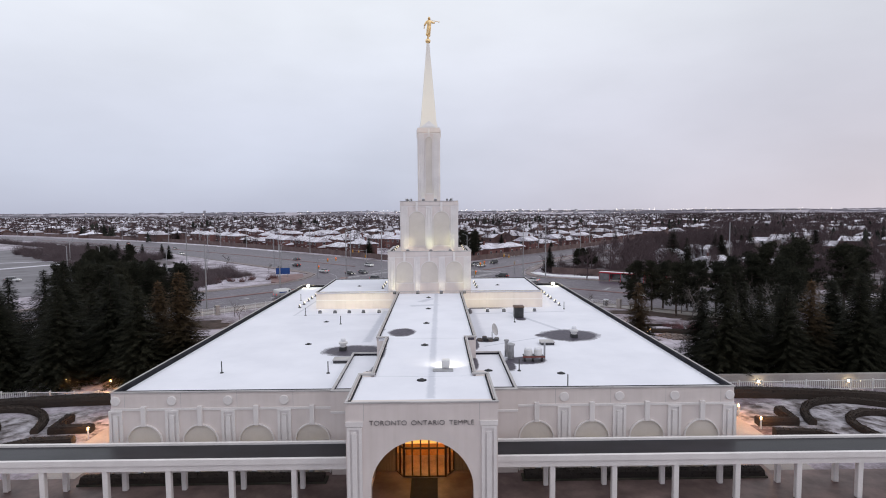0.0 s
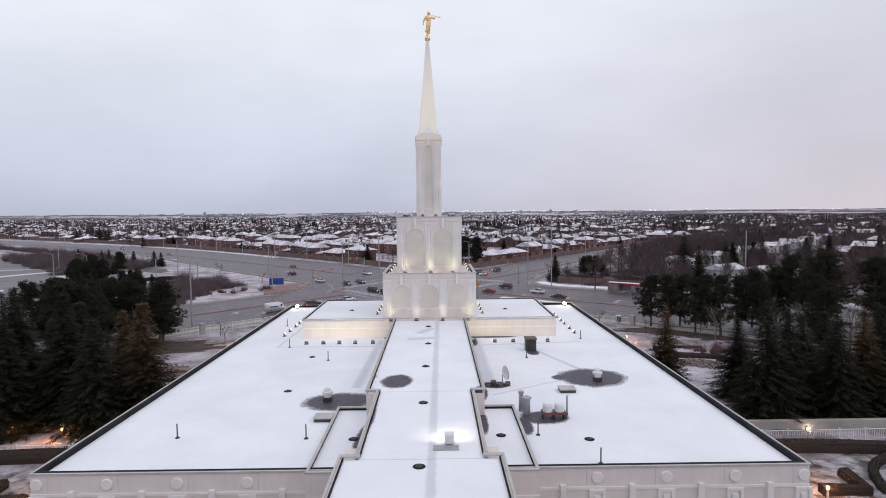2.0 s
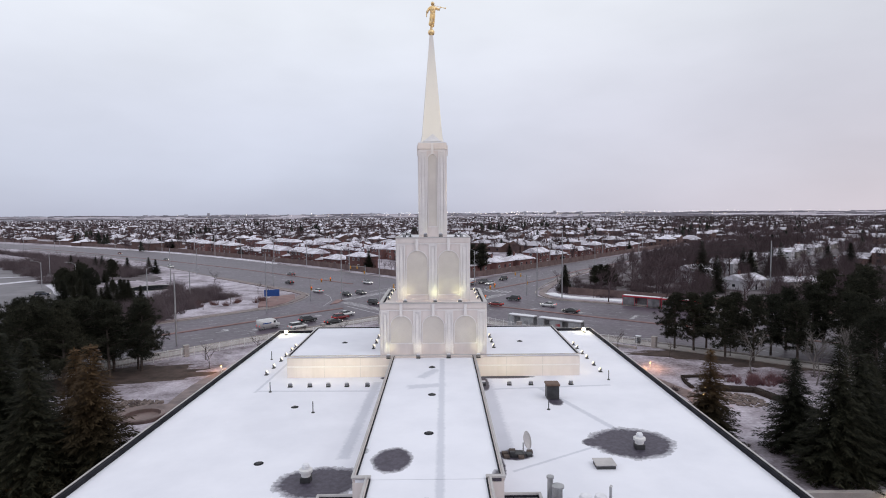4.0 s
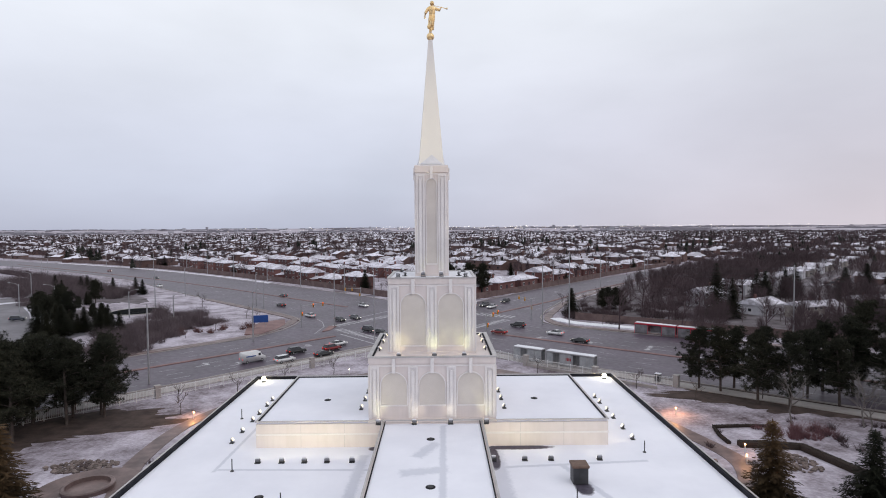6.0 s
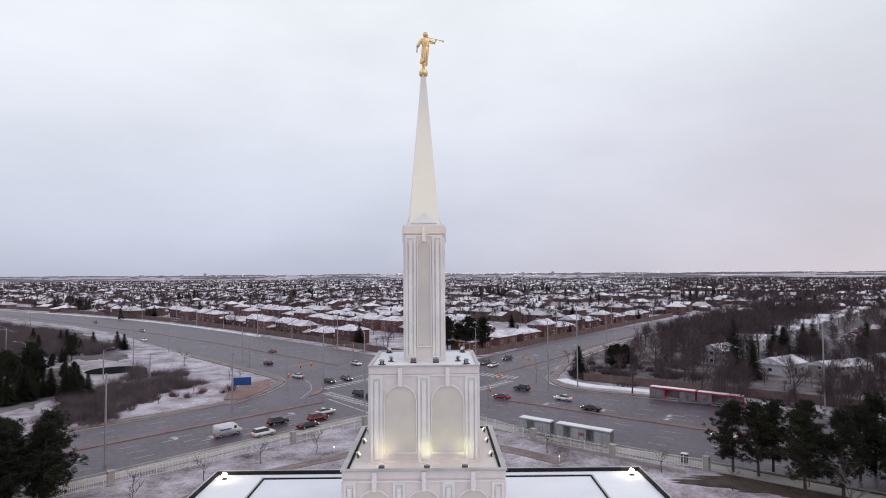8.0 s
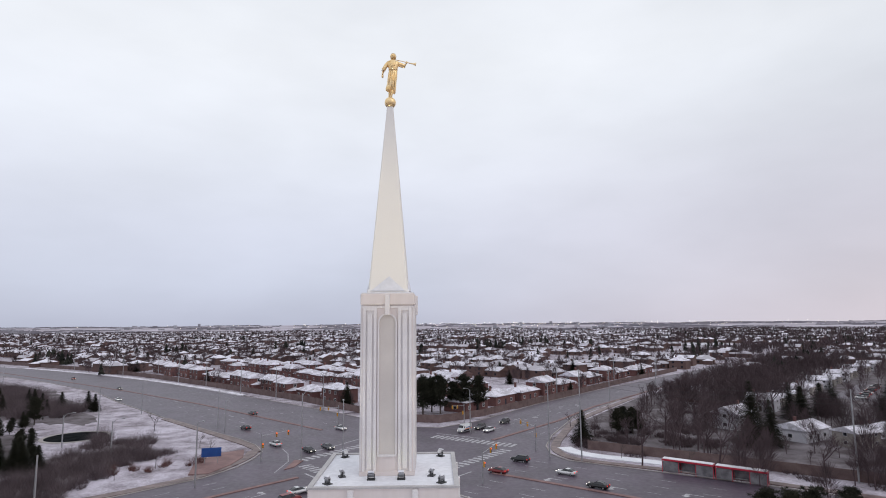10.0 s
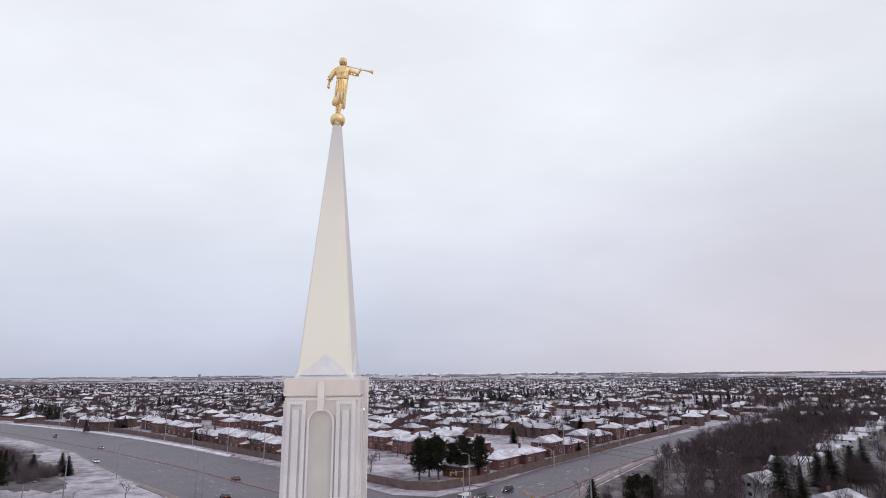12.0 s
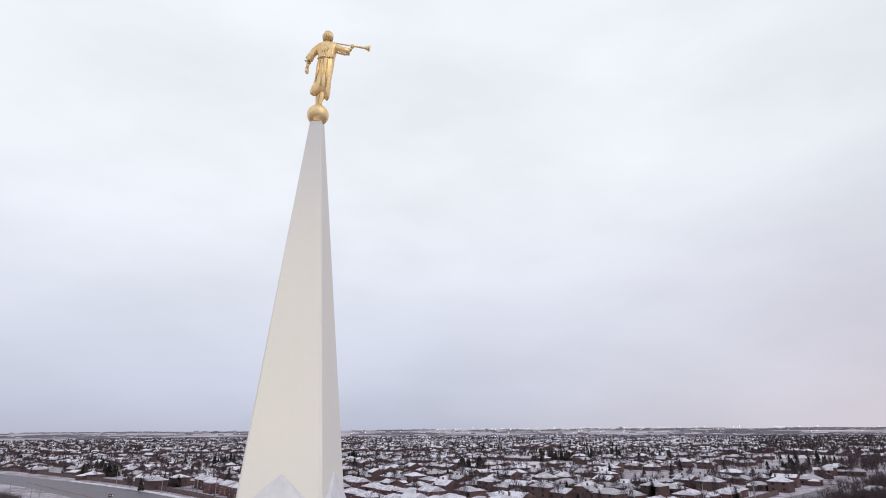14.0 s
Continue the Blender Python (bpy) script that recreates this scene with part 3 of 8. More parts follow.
# the raised spine and the entrance portico
part("spine_wall", boxes((-3.45, 3.45, -2.2, 8.9, 8.0, 10.05)), PRECAST, temple)
part("spine_wall", boxes((-4.25, 4.25, 8.9, 36.44, 8.0, 10.05)), PRECAST, temple)
part("spine_roof", boxes((-3.3, 3.3, -2.3, 8.9, 10.054, 10.22), (-4.1, 4.1, 8.95, 36.44, 10.054, 10.22), (-4.15, 4.15, -7.68, -2.35, 10.054, 10.22)), ROOF_SNOW, temple, "snow-covered central roof strip with a melted patch")
for side in (-1, 1):
    def strip(x_out, y0, y1):
        a, b = sorted((side * x_out, side * (x_out - 0.13)))
        part("spine_coping", boxes((a, b, y0, y1, 10.30, 10.40)), COPING, temple)
        a, b = sorted((side * (x_out - 0.02), side * (x_out - 0.22)))
        part("spine_parapet", boxes((a, b, y0, y1, 10.02, 10.297)), PRECAST, temple)
        a, b = sorted((side * (x_out - 0.222), side * (x_out - 0.30)))
        part("spine_flashing", boxes((a, b, y0, y1, 10.1, 10.33)), MEMBRANE, temple)
    strip(4.36, -7.697, -2.3)
    strip(3.52, -2.0, 8.85)
    strip(4.32, 9.15, 36.4)
    a, b = sorted((side * 4.36, side * 3.22))
    part("spine_coping", boxes((a, b, -2.297, -2.003, 10.30, 10.40)), COPING, temple)
    a, b = sorted((side * 4.32, side * 3.22))
    part("spine_coping", boxes((a, b, 8.853, 9.147, 10.30, 10.40)), COPING, temple)
    a, b = sorted((side * 4.34, side * 3.9))
    part("portico_side", boxes((a, b, -7.3, -2.25, TERRACE - 0.2, 10.05)), PRECAST, temple)
    a, b = sorted((side * 4.2, side * 3.5))
    part("portico_return", boxes((a, b, -2.6, -0.46, TERRACE - 0.2, 10.05)), PRECAST, temple)
part("spine_coping", boxes((-4.40, 4.40, -7.86, -7.70, 10.30, 10.38)), COPING, temple)


def portico_wall():
    hw, spring, top, half = 2.95, 5.2, 10.297, 4.33
    bm = bmesh.new()
    n = 24
    arc = [(-hw, TERRACE - 0.2)] + [(-hw * math.cos(math.pi * i / n), spring + hw * math.sin(math.pi * i / n)) for i in range(n + 1)] + [(hw, TERRACE - 0.2)]
    rim = []
    for x, z in arc:
        if z <= spring + 1e-6:
            rim.append((-half if x < 0 else half, z))
        else:
            rim.append((x / hw * half if abs(x) < hw else x, top))
    fr, fo = [bm.verts.new((x, -7.8, z)) for x, z in arc], [bm.verts.new((x, -7.8, z)) for x, z in rim]
    br, bo = [bm.verts.new((x, -7.2, z)) for x, z in arc], [bm.verts.new((x, -7.2, z)) for x, z in rim]
    for i in range(len(arc) - 1):
        bm.faces.new((fr[i], fo[i], fo[i + 1], fr[i + 1]))
        bm.faces.new((br[i + 1], bo[i + 1], bo[i], br[i]))
        bm.faces.new((fr[i + 1], br[i + 1], br[i], fr[i]))
        bm.faces.new((fo[i], bo[i], bo[i + 1], fo[i + 1]))
    # close the upper corners left of and right of the fan
    for s, k in ((-1, 1), (1, len(arc) - 2)):
        j = k + 1 if s < 0 else k - 1
        c_f, c_b = bm.verts.new((s * half, -7.8, top)), bm.verts.new((s * half, -7.2, top))
        bm.faces.new([fo[k], c_f, fo[j]] if s < 0 else [fo[k], fo[j], c_f])
        bm.faces.new([bo[k], bo[j], c_b] if s < 0 else [bo[k], c_b, bo[j]])
    bmesh.ops.recalc_face_normals(bm, faces=bm.faces)
    return bm


portico = part("portico_front", portico_wall(), PRECAST, temple, "entrance front with a wide round arch")
for x in (-3.83, 3.83):
    bm = pilaster_mesh(0.85, TERRACE, 8.95)
    bmesh.ops.transform(bm, matrix=Matrix.Translation((x, -7.8, 0)), verts=bm.verts)
    part("pilaster", bm, WHITE_TRIM, portico)
    part("impost_band", boxes((x - 0.5, x + 0.5, -7.9, -7.79, 8.98, 9.25)), WHITE_TRIM, portico)
for x in (-3.3, 3.3):
    part("panel_joint", boxes((x - 0.012, x + 0.012, -7.804, -7.79, 9.3, 10.29)), COPING, portico)


def lettering(text, x, y, z, size, width, parent, material):
    """Raised capitals, one mesh a word, spread over the given width."""
    meshes, spans = [], []
    for word in text.split():
        cu = bpy.data.curves.new("lettering", "FONT")
        cu.body, cu.size, cu.align_x, cu.extrude, cu.offset = word, size, "LEFT", 0.03, -0.011
        tmp = new("lettering", cu)
        me = bpy.data.meshes.new_from_object(tmp.evaluated_get(bpy.context.evaluated_depsgraph_get()))
        bpy.data.objects.remove(tmp)
        xs = [v.co.x for v in me.vertices]
        meshes.append(me)
        spans.append((min(xs), max(xs)))
    gap = 0.62 * size
    k = width / (sum(b - a for a, b in spans) + gap * (len(spans) - 1))
    at = x - width / 2
    for word, me, (a, b) in zip(text.split(), meshes, spans):
        ob = new("lettering", me)
        me.materials.append(material)
        ob.matrix_basis = pose(at - a * k, y, z, 90, 0, 0) @ Matrix.Diagonal((k, 1, 1, 1))
        ob.parent = parent
        tagged(ob, "dark metal capitals reading " + word)
        at += (b - a + gap) * k



# entrance screen with lit lobby behind it
AMBER = glow("lit lobby glow", (1.0, 0.50, 0.11), 1.1)
SCREEN = simple("brown wooden screen", (0.30, 0.18, 0.07), (0.42, 0.26, 0.105), 1.2, 10, 0.6, stretch=(6.0, 6.0, 0.4))
BLACK_PILE = simple("black pile", (0.008, 0.008, 0.009), (0.014, 0.014, 0.015), 2, 20, 0.95)
LETTER = simple("dark bronze letters", (0.10, 0.09, 0.09), (0.14, 0.13, 0.13), 2, 20, 0.6)
LOBBY = simple("lobby wall", (0.55, 0.36, 0.16), (0.68, 0.46, 0.22), 0.8, 6, 0.6)
BRONZE = simple("bronze frame", (0.07, 0.045, 0.028), (0.10, 0.065, 0.04), 1.0, 10, 0.4, 0.6)
GLASS, gn, gl, gb = principled("clear glass")
gb.inputs["Base Color"].default_value = (0.95, 0.95, 0.95, 1)
gb.inputs["Roughness"].default_value, gb.inputs["Transmission Weight"].default_value, gb.inputs["IOR"].default_value = 0.02, 1.0, 1.1
lettering("TORONTO  ONTARIO  TEMPLE", 0.0, -7.83, 9.03, 0.40, 5.95, portico, LETTER)
entrance = tagged(thing("door_1", "bronze-framed glass entrance doors with a warm lit lobby behind", "entrance"), kind="structure")
bay = [(-2.05, 0.0), (-1.45, -0.95), (1.45, -0.95), (2.05, 0.0)]
for (x0, y0), (x1, y1) in zip(bay, bay[1:]):
    d = Vector((x1 - x0, y1 - y0, 0))
    turn = Matrix.Translation((x0, y0, 0)) @ Matrix.Rotation(math.atan2(d.y, d.x), 4, "Z")
    n = 5 if d.length > 2 else 2
    bm = bmesh.new()
    for i in range(n + 1):
        s = d.length * i / n
        box(bm, s - 0.05, s + 0.05, -0.06, 0.06, TERRACE, 5.5, turn)
    for z in (TERRACE + 0.04, 4.75, 5.44):
        box(bm, 0.05, d.length - 0.05, -0.05, 0.05, z - 0.06, z + 0.06, turn)
    part("door_frame", bm, BRONZE, entrance)
    g = part("pane", boxes((0.06, d.length - 0.06, -0.008, 0.008, TERRACE + 0.1, 5.38), m=turn), GLASS, entrance)
    g.visible_shadow = False
part("lobby_ceiling", boxes((-3.2, 3.2, -0.9, 3.2, 5.52, 5.7)), AMBER, entrance, "glowing lobby ceiling")
part("lobby_wall", boxes((-3.2, 3.2, 3.0, 3.2, TERRACE, 5.5), (-3.2, -3.05, 0.2, 3.0, TERRACE, 5.5), (3.05, 3.2, 0.2, 3.0, TERRACE, 5.5)), LOBBY, entrance)
part("reception_panel", boxes((-1.5, 1.5, 2.6, 2.9, TERRACE, TERRACE + 1.3), (-0.9, 0.9, 2.92, 2.98, TERRACE + 1.6, TERRACE + 2.4)), simple("amber wooden desk", (0.34, 0.15, 0.04), (0.46, 0.22, 0.07), 1.0, 8, 0.5), entrance)
part("screen_wall", boxes((-4.1, -2.1, -0.02, 0.12, TERRACE, 8.0), (2.1, 4.1, -0.02, 0.12, TERRACE, 8.0), (-2.1, 2.1, -0.02, 0.12, 5.72, 8.0)), SCREEN, entrance)
part("canopy_fascia", boxes((-2.2, 2.2, -1.1, -0.03, 5.72, 6.0)), BRONZE, entrance, "bronze fascia over the doors")
for i in range(9):
    for x0 in (-3.95, 2.2):
        part("screen_slat", boxes((x0 + 0.2 * i, x0 + 0.2 * i + 0.09, -0.09, -0.024, TERRACE, 7.6)), SCREEN, entrance)
part("glowing_valance", boxes((-1.4, 1.4, -0.88, -0.80, 5.05, 5.36)), AMBER, entrance, "glowing amber band over the doors")
la = new("lamp_light", bpy.data.lights.new("lobby lamp", "POINT"))
la.data.energy, la.data.color, la.data.shadow_soft_size = 130.0, (1.0, 0.60, 0.20), 0.25
la.location, la.parent = (0.0, 0.9, 4.7), entrance
tagged(part("floor", boxes((-4.1, 4.1, -7.2, 3.0, TERRACE - 0.3, TERRACE + 0.006)), PAVING), "brown paved floor of the entrance porch", "floor", kind="structure")
tagged(part("doormat", boxes((-0.92, 0.88, -5.2, -1.2, TERRACE + 0.008, TERRACE + 0.03)), BLACK_PILE), "long black doormat on the paved porch", "doormat")
tagged(part("ceiling", boxes((-3.9, 3.9, -7.19, -0.1, 8.6, 8.75)), PRECAST), "plain ceiling of the entrance porch", "ceiling", kind="structure")

# penthouse block beside the tower
part("penthouse_wall", boxes((-15, 15, 35.6, 50.2, 8.0, 10.30)), PRECAST, temple)
part("penthouse_band", boxes((-15.04, -4.3, 35.55, 35.61, 9.35, 9.5)), WHITE_TRIM, temple)
part("penthouse_band", boxes((4.3, 15.04, 35.55, 35.61, 9.35, 9.5)), WHITE_TRIM, temple)
for x in (-11.2, -7.5, 7.5, 11.2):
    part("panel_joint", boxes((x - 0.012, x + 0.012, 35.592, 35.62, 8.3, 10.29)), COPING, temple)
for x0, x1, y0 in ((-14.9, -5.5, 35.75), (5.5, 14.9, 35.75), (-5.5, 5.5, 47.6)):
    part("penthouse_roof", boxes((x0, x1, y0, 50.05, 10.304, 10.46)), ROOF_SNOW, temple)
part("penthouse_coping", ring_box(-15.06, 15.06, 35.54, 50.26, 10.50, 10.58, 0.16), COPING, temple)
part("penthouse_flashing", boxes((-14.9, -14.78, 35.7, 50.1, 10.464, 10.56), (14.78, 14.9, 35.7, 50.1, 10.464, 10.56), (-14.9, 14.9, 50.0, 50.1, 10.464, 10.56)), MEMBRANE, temple)

# ---- the tower ----
def tier(name, half, z0, z1, bays, frieze, pil_w, arch_hw, arch_bottom, arch_spring, label, key_w=0.3, lip=0.12):
    ob = part(name, boxes((-half + 0.1, half - 0.1, AXIS - half + 0.1, AXIS + half - 0.1, z0, z1 - 0.1)), PRECAST, temple, label)
    for k in range(4):
        turn = Matrix.Translation((0, AXIS, 0)) @ Matrix.Rotation(k * math.pi / 2, 4, "Z") @ Matrix.Translation((0, -half + 0.1, 0))
        dressed_face(ob, turn, bays, 2 * half - 0.2, z0 + 0.25, z1, frieze, pil_w, arch_hw, arch_bottom, arch_spring, key_w=key_w)
    part("plinth", ring_box(-half, half, AXIS - half, AXIS + half, z0 + 0.003, z0 + 0.25, 0.3), PRECAST, ob)
    part("tier_parapet", ring_box(-half + 0.02, half - 0.02, AXIS - half + 0.02, AXIS + half - 0.02, z1 - 0.55, z1 - 0.05, 0.25), PRECAST, ob)
    return ob


base_tier = tier("tower_base", 5.55, 10.2, 15.77, 3, 14.95, 0.82, 1.12, 11.6, 13.3, "lowest tower stage with three arched panels a side")
part("tier_roof", boxes((-5.2, 5.2, AXIS - 5.2, AXIS + 5.2, 15.5, 15.6)), ROOF_SNOW, base_tier)
part("tier_coping", ring_box(-5.62, 5.62, AXIS - 5.62, AXIS + 5.62, 15.72, 15.82, 0.36), COPING, base_tier)
part("tier_flashing", ring_box(-5.25, 5.25, AXIS - 5.25, AXIS + 5.25, 15.55, 15.76, 0.14), MEMBRANE, base_tier)
mid_tier = tier("tower_middle", 3.92, 15.62, 22.47, 2, 21.75, 0.86, 1.10, 16.45, 19.98, "middle tower stage with two tall arched panels a side")
part("tier_roof", boxes((-3.72, 3.72, AXIS - 3.72, AXIS + 3.72, 22.38, 22.44)), SNOW, mid_tier)
part("tier_coping", ring_box(-3.97, 3.97, AXIS - 3.97, AXIS + 3.97, 22.425, 22.52, 0.26), COPING, mid_tier)
shaft = tier("tower_shaft", 1.55, 22.45, 32.65, 1, 31.8, 0.78, 0.47, 23.6, 30.95, "slender top shaft with one tall arched panel a side", key_w=0.28)
part("shaft_cap", boxes((-1.57, 1.57, AXIS - 1.57, AXIS + 1.57, 31.98, 32.65), soft=0.05), PRECAST, shaft)
part("panel_joint", ring_box(-1.468, 1.468, AXIS - 1.468, AXIS + 1.468, 28.0, 28.02, 0.1), PANEL, shaft)


def spire_mesh():
    bm = bmesh.new()
    rows = []
    for half, z in ((1.25, 32.655), (1.23, 32.80), (1.16, 32.92), (0.19, 44.5)):
        c = 0.075 * half
        pts = [(half, -half + c), (half, half - c), (half - c, half), (-half + c, half), (-half, half - c), (-half, -half + c), (-half + c, -half), (half - c, -half)]
        rows.append([bm.verts.new((x, AXIS + y, z)) for x, y in pts])
    for a, b in zip(rows, rows[1:]):
        for i in range(8):
            j = (i + 1) % 8
            bm.faces.new((a[i], a[j], b[j], b[i]))
    bm.faces.new(rows[-1])
    return bm


spire = part("spire", spire_mesh(), SPIRE_WHITE, temple, "tall smooth white tapering spire with chamfered corners")
for k in range(4):
    bm = bmesh.new()
    turn = Matrix.Translation((0, AXIS, 0)) @ Matrix.Rotation(k * math.pi / 2, 4, "Z")
    v = [bm.verts.new(p) for p in ((-0.98, -1.30, 32.82), (0.98, -1.30, 32.82), (0.06, -1.13, 33.68), (-0.98, -1.0, 32.82), (0.98, -1.0, 32.82), (0.06, -1.0, 33.68))]
    for f in ((0, 1, 2), (5, 4, 3), (0, 2, 5, 3), (2, 1, 4, 5), (1, 0, 3, 4)):
        bm.faces.new([v[i] for i in f])
    bmesh.ops.transform(bm, matrix=turn, verts=bm.verts)
    part("gable", bm, SNOW, spire, "small snow-caught gable at the spire foot")
part("snow_ledge", ring_box(-1.5, 1.5, AXIS - 1.5, AXIS + 1.5, 32.654, 32.70, 0.34), SNOW, spire)
smooth(part("finial_ball", lathe([(0.36 * math.sin(math.pi * i / 14) + 0.001, 44.82 - 0.36 * math.cos(math.pi * i / 14)) for i in range(15)], 24, Matrix.Translation((0, AXIS, 0))), GOLD, spire, "gilded ball at the spire top"))


def statue():
    """A plain robed figure seen from its back, one arm raised to a long horn."""
    bm = bmesh.new()

    def blob(rows, sides=18, m=None):
        """Stacked ellipses (x, y, z, rx, ry)."""
        rs = []
        for k, (cx, cy, cz, rx, ry) in enumerate(rows):
            ring = []
            for i in range(sides):
                a = 2 * math.pi * i / sides
                fold = 1 + (0.05 * math.sin(6 * a + 2.6 * cz) + 0.025 * math.sin(11 * a - 1.9 * cz)) * (1 if 0.3 < cz < 2.1 and sides > 18 else 0)
                ring.append(bm.verts.new((cx + rx * fold * math.cos(a), cy + ry * fold * math.sin(a), cz)))
            rs.append(ring)
        for a, b in zip(rs, rs[1:]):
            for i in range(sides):
                bm.faces.new((a[i], a[(i + 1) % sides], b[(i + 1) % sides], b[i]))
        bm.faces.new(rs[0][::-1]), bm.faces.new(rs[-1])

    # robe with a belted waist, its hem swung to one side
    blob([(0.24, 0.06, 0.27, 0.03, 0.05), (0.21, 0.04, 0.36, 0.11, 0.13), (0.15, 0.02, 0.50, 0.18, 0.19), (0.09, 0.0, 0.70, 0.26, 0.24), (0.09, 0.0, 0.88, 0.27, 0.24), (0.12, 0.0, 1.15, 0.28, 0.24), (0.14, 0.0, 1.40, 0.28, 0.23),
          (0.16, 0.0, 1.56, 0.265, 0.21), (0.165, 0.0, 1.60, 0.255, 0.20), (0.17, 0.0, 1.64, 0.275, 0.215), (0.165, 0.0, 1.75, 0.285, 0.22), (0.15, 0.0, 1.92, 0.34, 0.235), (0.15, 0.0, 2.04, 0.38, 0.22), (0.15, 0.01, 2.13, 0.34, 0.19),
          (0.15, 0.02, 2.20, 0.20, 0.15), (0.16, 0.03, 2.25, 0.115, 0.115), (0.16, 0.04, 2.32, 0.11, 0.11)], 32)
    # lifted lap of the robe at the other side
    blob([(-0.13, -0.12, 0.34, 0.05, 0.05), (-0.13, -0.13, 0.39, 0.12, 0.07), (-0.10, -0.12, 0.48, 0.17, 0.10), (-0.05, -0.09, 0.62, 0.19, 0.14), (0.0, -0.05, 0.80, 0.19, 0.17), (0.05, -0.02, 1.0, 0.16, 0.16)], 20)
    blob([(0.16, 0.05, 2.25, 0.09, 0.10), (0.165, 0.04, 2.32, 0.145, 0.16), (0.17, 0.03, 2.40, 0.165, 0.185), (0.17, 0.03, 2.48, 0.16, 0.18), (0.17, 0.03, 2.55, 0.13, 0.15), (0.17, 0.04, 2.60, 0.07, 0.08), (0.18, 0.04, 2.63, 0.02, 0.03)], 18)
    tube(bm, [(-0.07, 0.04, -0.02), (-0.06, 0.03, 0.12), (-0.02, 0.0, 0.36), (0.02, 0.0, 0.6)], [0.06, 0.055, 0.095, 0.11], 10)
    tube(bm, [(0.07, -0.04, -0.02), (0.07, -0.06, 0.10), (0.11, -0.06, 0.34), (0.12, 0.0, 0.6)], [0.055, 0.055, 0.095, 0.11], 10)
    tube(bm, [(-0.08, 0.22, 0.0), (-0.07, 0.08, 0.04), (-0.07, 0.0, 0.05)], [0.04, 0.06, 0.06], 8)
    tube(bm, [(0.08, 0.14, 0.0), (0.07, 0.0, 0.04), (0.07, -0.08, 0.04)], [0.04, 0.055, 0.05], 8)
    for x0, z0, x1, z1, y in ((0.02, 1.5, -0.10, 0.72, -0.235), (0.14, 1.52, 0.10, 0.60, -0.25), (0.26, 1.5, 0.27, 0.55, -0.225), (-0.02, 2.08, 0.12, 1.70, -0.215), (0.33, 2.08, 0.20, 1.70, -0.215), (0.15, 2.0, 0.16, 1.72, -0.235)):
        tube(bm, [(x0, y + 0.03, z0), ((x0 + x1) / 2 + 0.015, y, (z0 + z1) / 2), (x1, y + 0.02, z1)], [0.02, 0.035, 0.02], 6)
    tube(bm, [(-0.09, -0.10, 1.61), (0.05, -0.215, 1.60), (0.17, -0.235, 1.60), (0.30, -0.205, 1.60), (0.42, -0.09, 1.61)], [0.03] * 5, 6)
    for k in range(9):
        a = radians(190 + 20 * k)
        tube(bm, [(0.17 + 0.10 * math.cos(a), 0.03 + 0.11 * math.sin(a), 2.58), (0.17 + 0.165 * math.cos(a), 0.03 + 0.18 * math.sin(a), 2.44), (0.17 + 0.14 * math.cos(a + 0.2), 0.03 + 0.15 * math.sin(a + 0.2), 2.28)], [0.03, 0.035, 0.02], 5)
    # lowered arm with a wide sleeve, raised arm, horn
    tube(bm, [(-0.10, 0.0, 2.05), (-0.24, -0.02, 1.92), (-0.34, -0.04, 1.76), (-0.42, -0.03, 1.63), (-0.45, -0.02, 1.56)], [0.13, 0.125, 0.115, 0.13, 0.12], 12)
    tube(bm, [(-0.40, 0.0, 1.66), (-0.47, 0.02, 1.45), (-0.48, 0.02, 1.34)], [0.065, 0.055, 0.05], 8)
    tube(bm, [(-0.48, 0.02, 1.36), (-0.48, 0.02, 1.27), (-0.46, 0.03, 1.20)], [0.06, 0.07, 0.04], 8)
    tube(bm, [(0.36, 0.0, 2.06), (0.56, 0.05, 1.98), (0.74, 0.1, 1.94), (0.90, 0.13, 1.93)], [0.14, 0.13, 0.125, 0.11], 12)
    tube(bm, [(0.84, 0.12, 1.95), (0.93, 0.15, 2.03), (0.97, 0.16, 2.12)], [0.06, 0.05, 0.045], 8)
    tube(bm, [(0.95, 0.16, 2.08), (0.98, 0.16, 2.15), (0.98, 0.16, 2.21)], [0.045, 0.065, 0.04], 8)
    tube(bm, [(0.30, 0.16, 2.32), (0.95, 0.17, 2.17), (1.36, 0.18, 2.08), (1.46, 0.18, 2.06), (1.53, 0.18, 2.05), (1.55, 0.18, 2.045)], [0.018, 0.022, 0.034, 0.06, 0.10, 0.105], 12)
    bmesh.ops.transform(bm, matrix=pose(0, AXIS, 45.12, 0, 0, 0) @ Matrix.Diagonal((1.05, 1.05, 1.15, 1)), verts=bm.verts)
    return bm


figure = smooth(part("statue", statue(), GOLD))
tagged(figure, "gilded robed figure blowing a long horn, on the spire ball", "statue")


# ---- terrace, covered walkways, gardens ----
slab("pavement", [(-64, -34), (64, -34), (64, -0.6), (24.5, -0.6), (24.5, 10), (22.05, 10), (22.05, -0.02), (-22.05, -0.02), (-22.05, 10), (-24.5, 10), (-24.5, -0.6), (-64, -0.6)], TERRACE - 0.4, TERRACE, PAVING, "brown wet paving of the front terrace", "pavement")

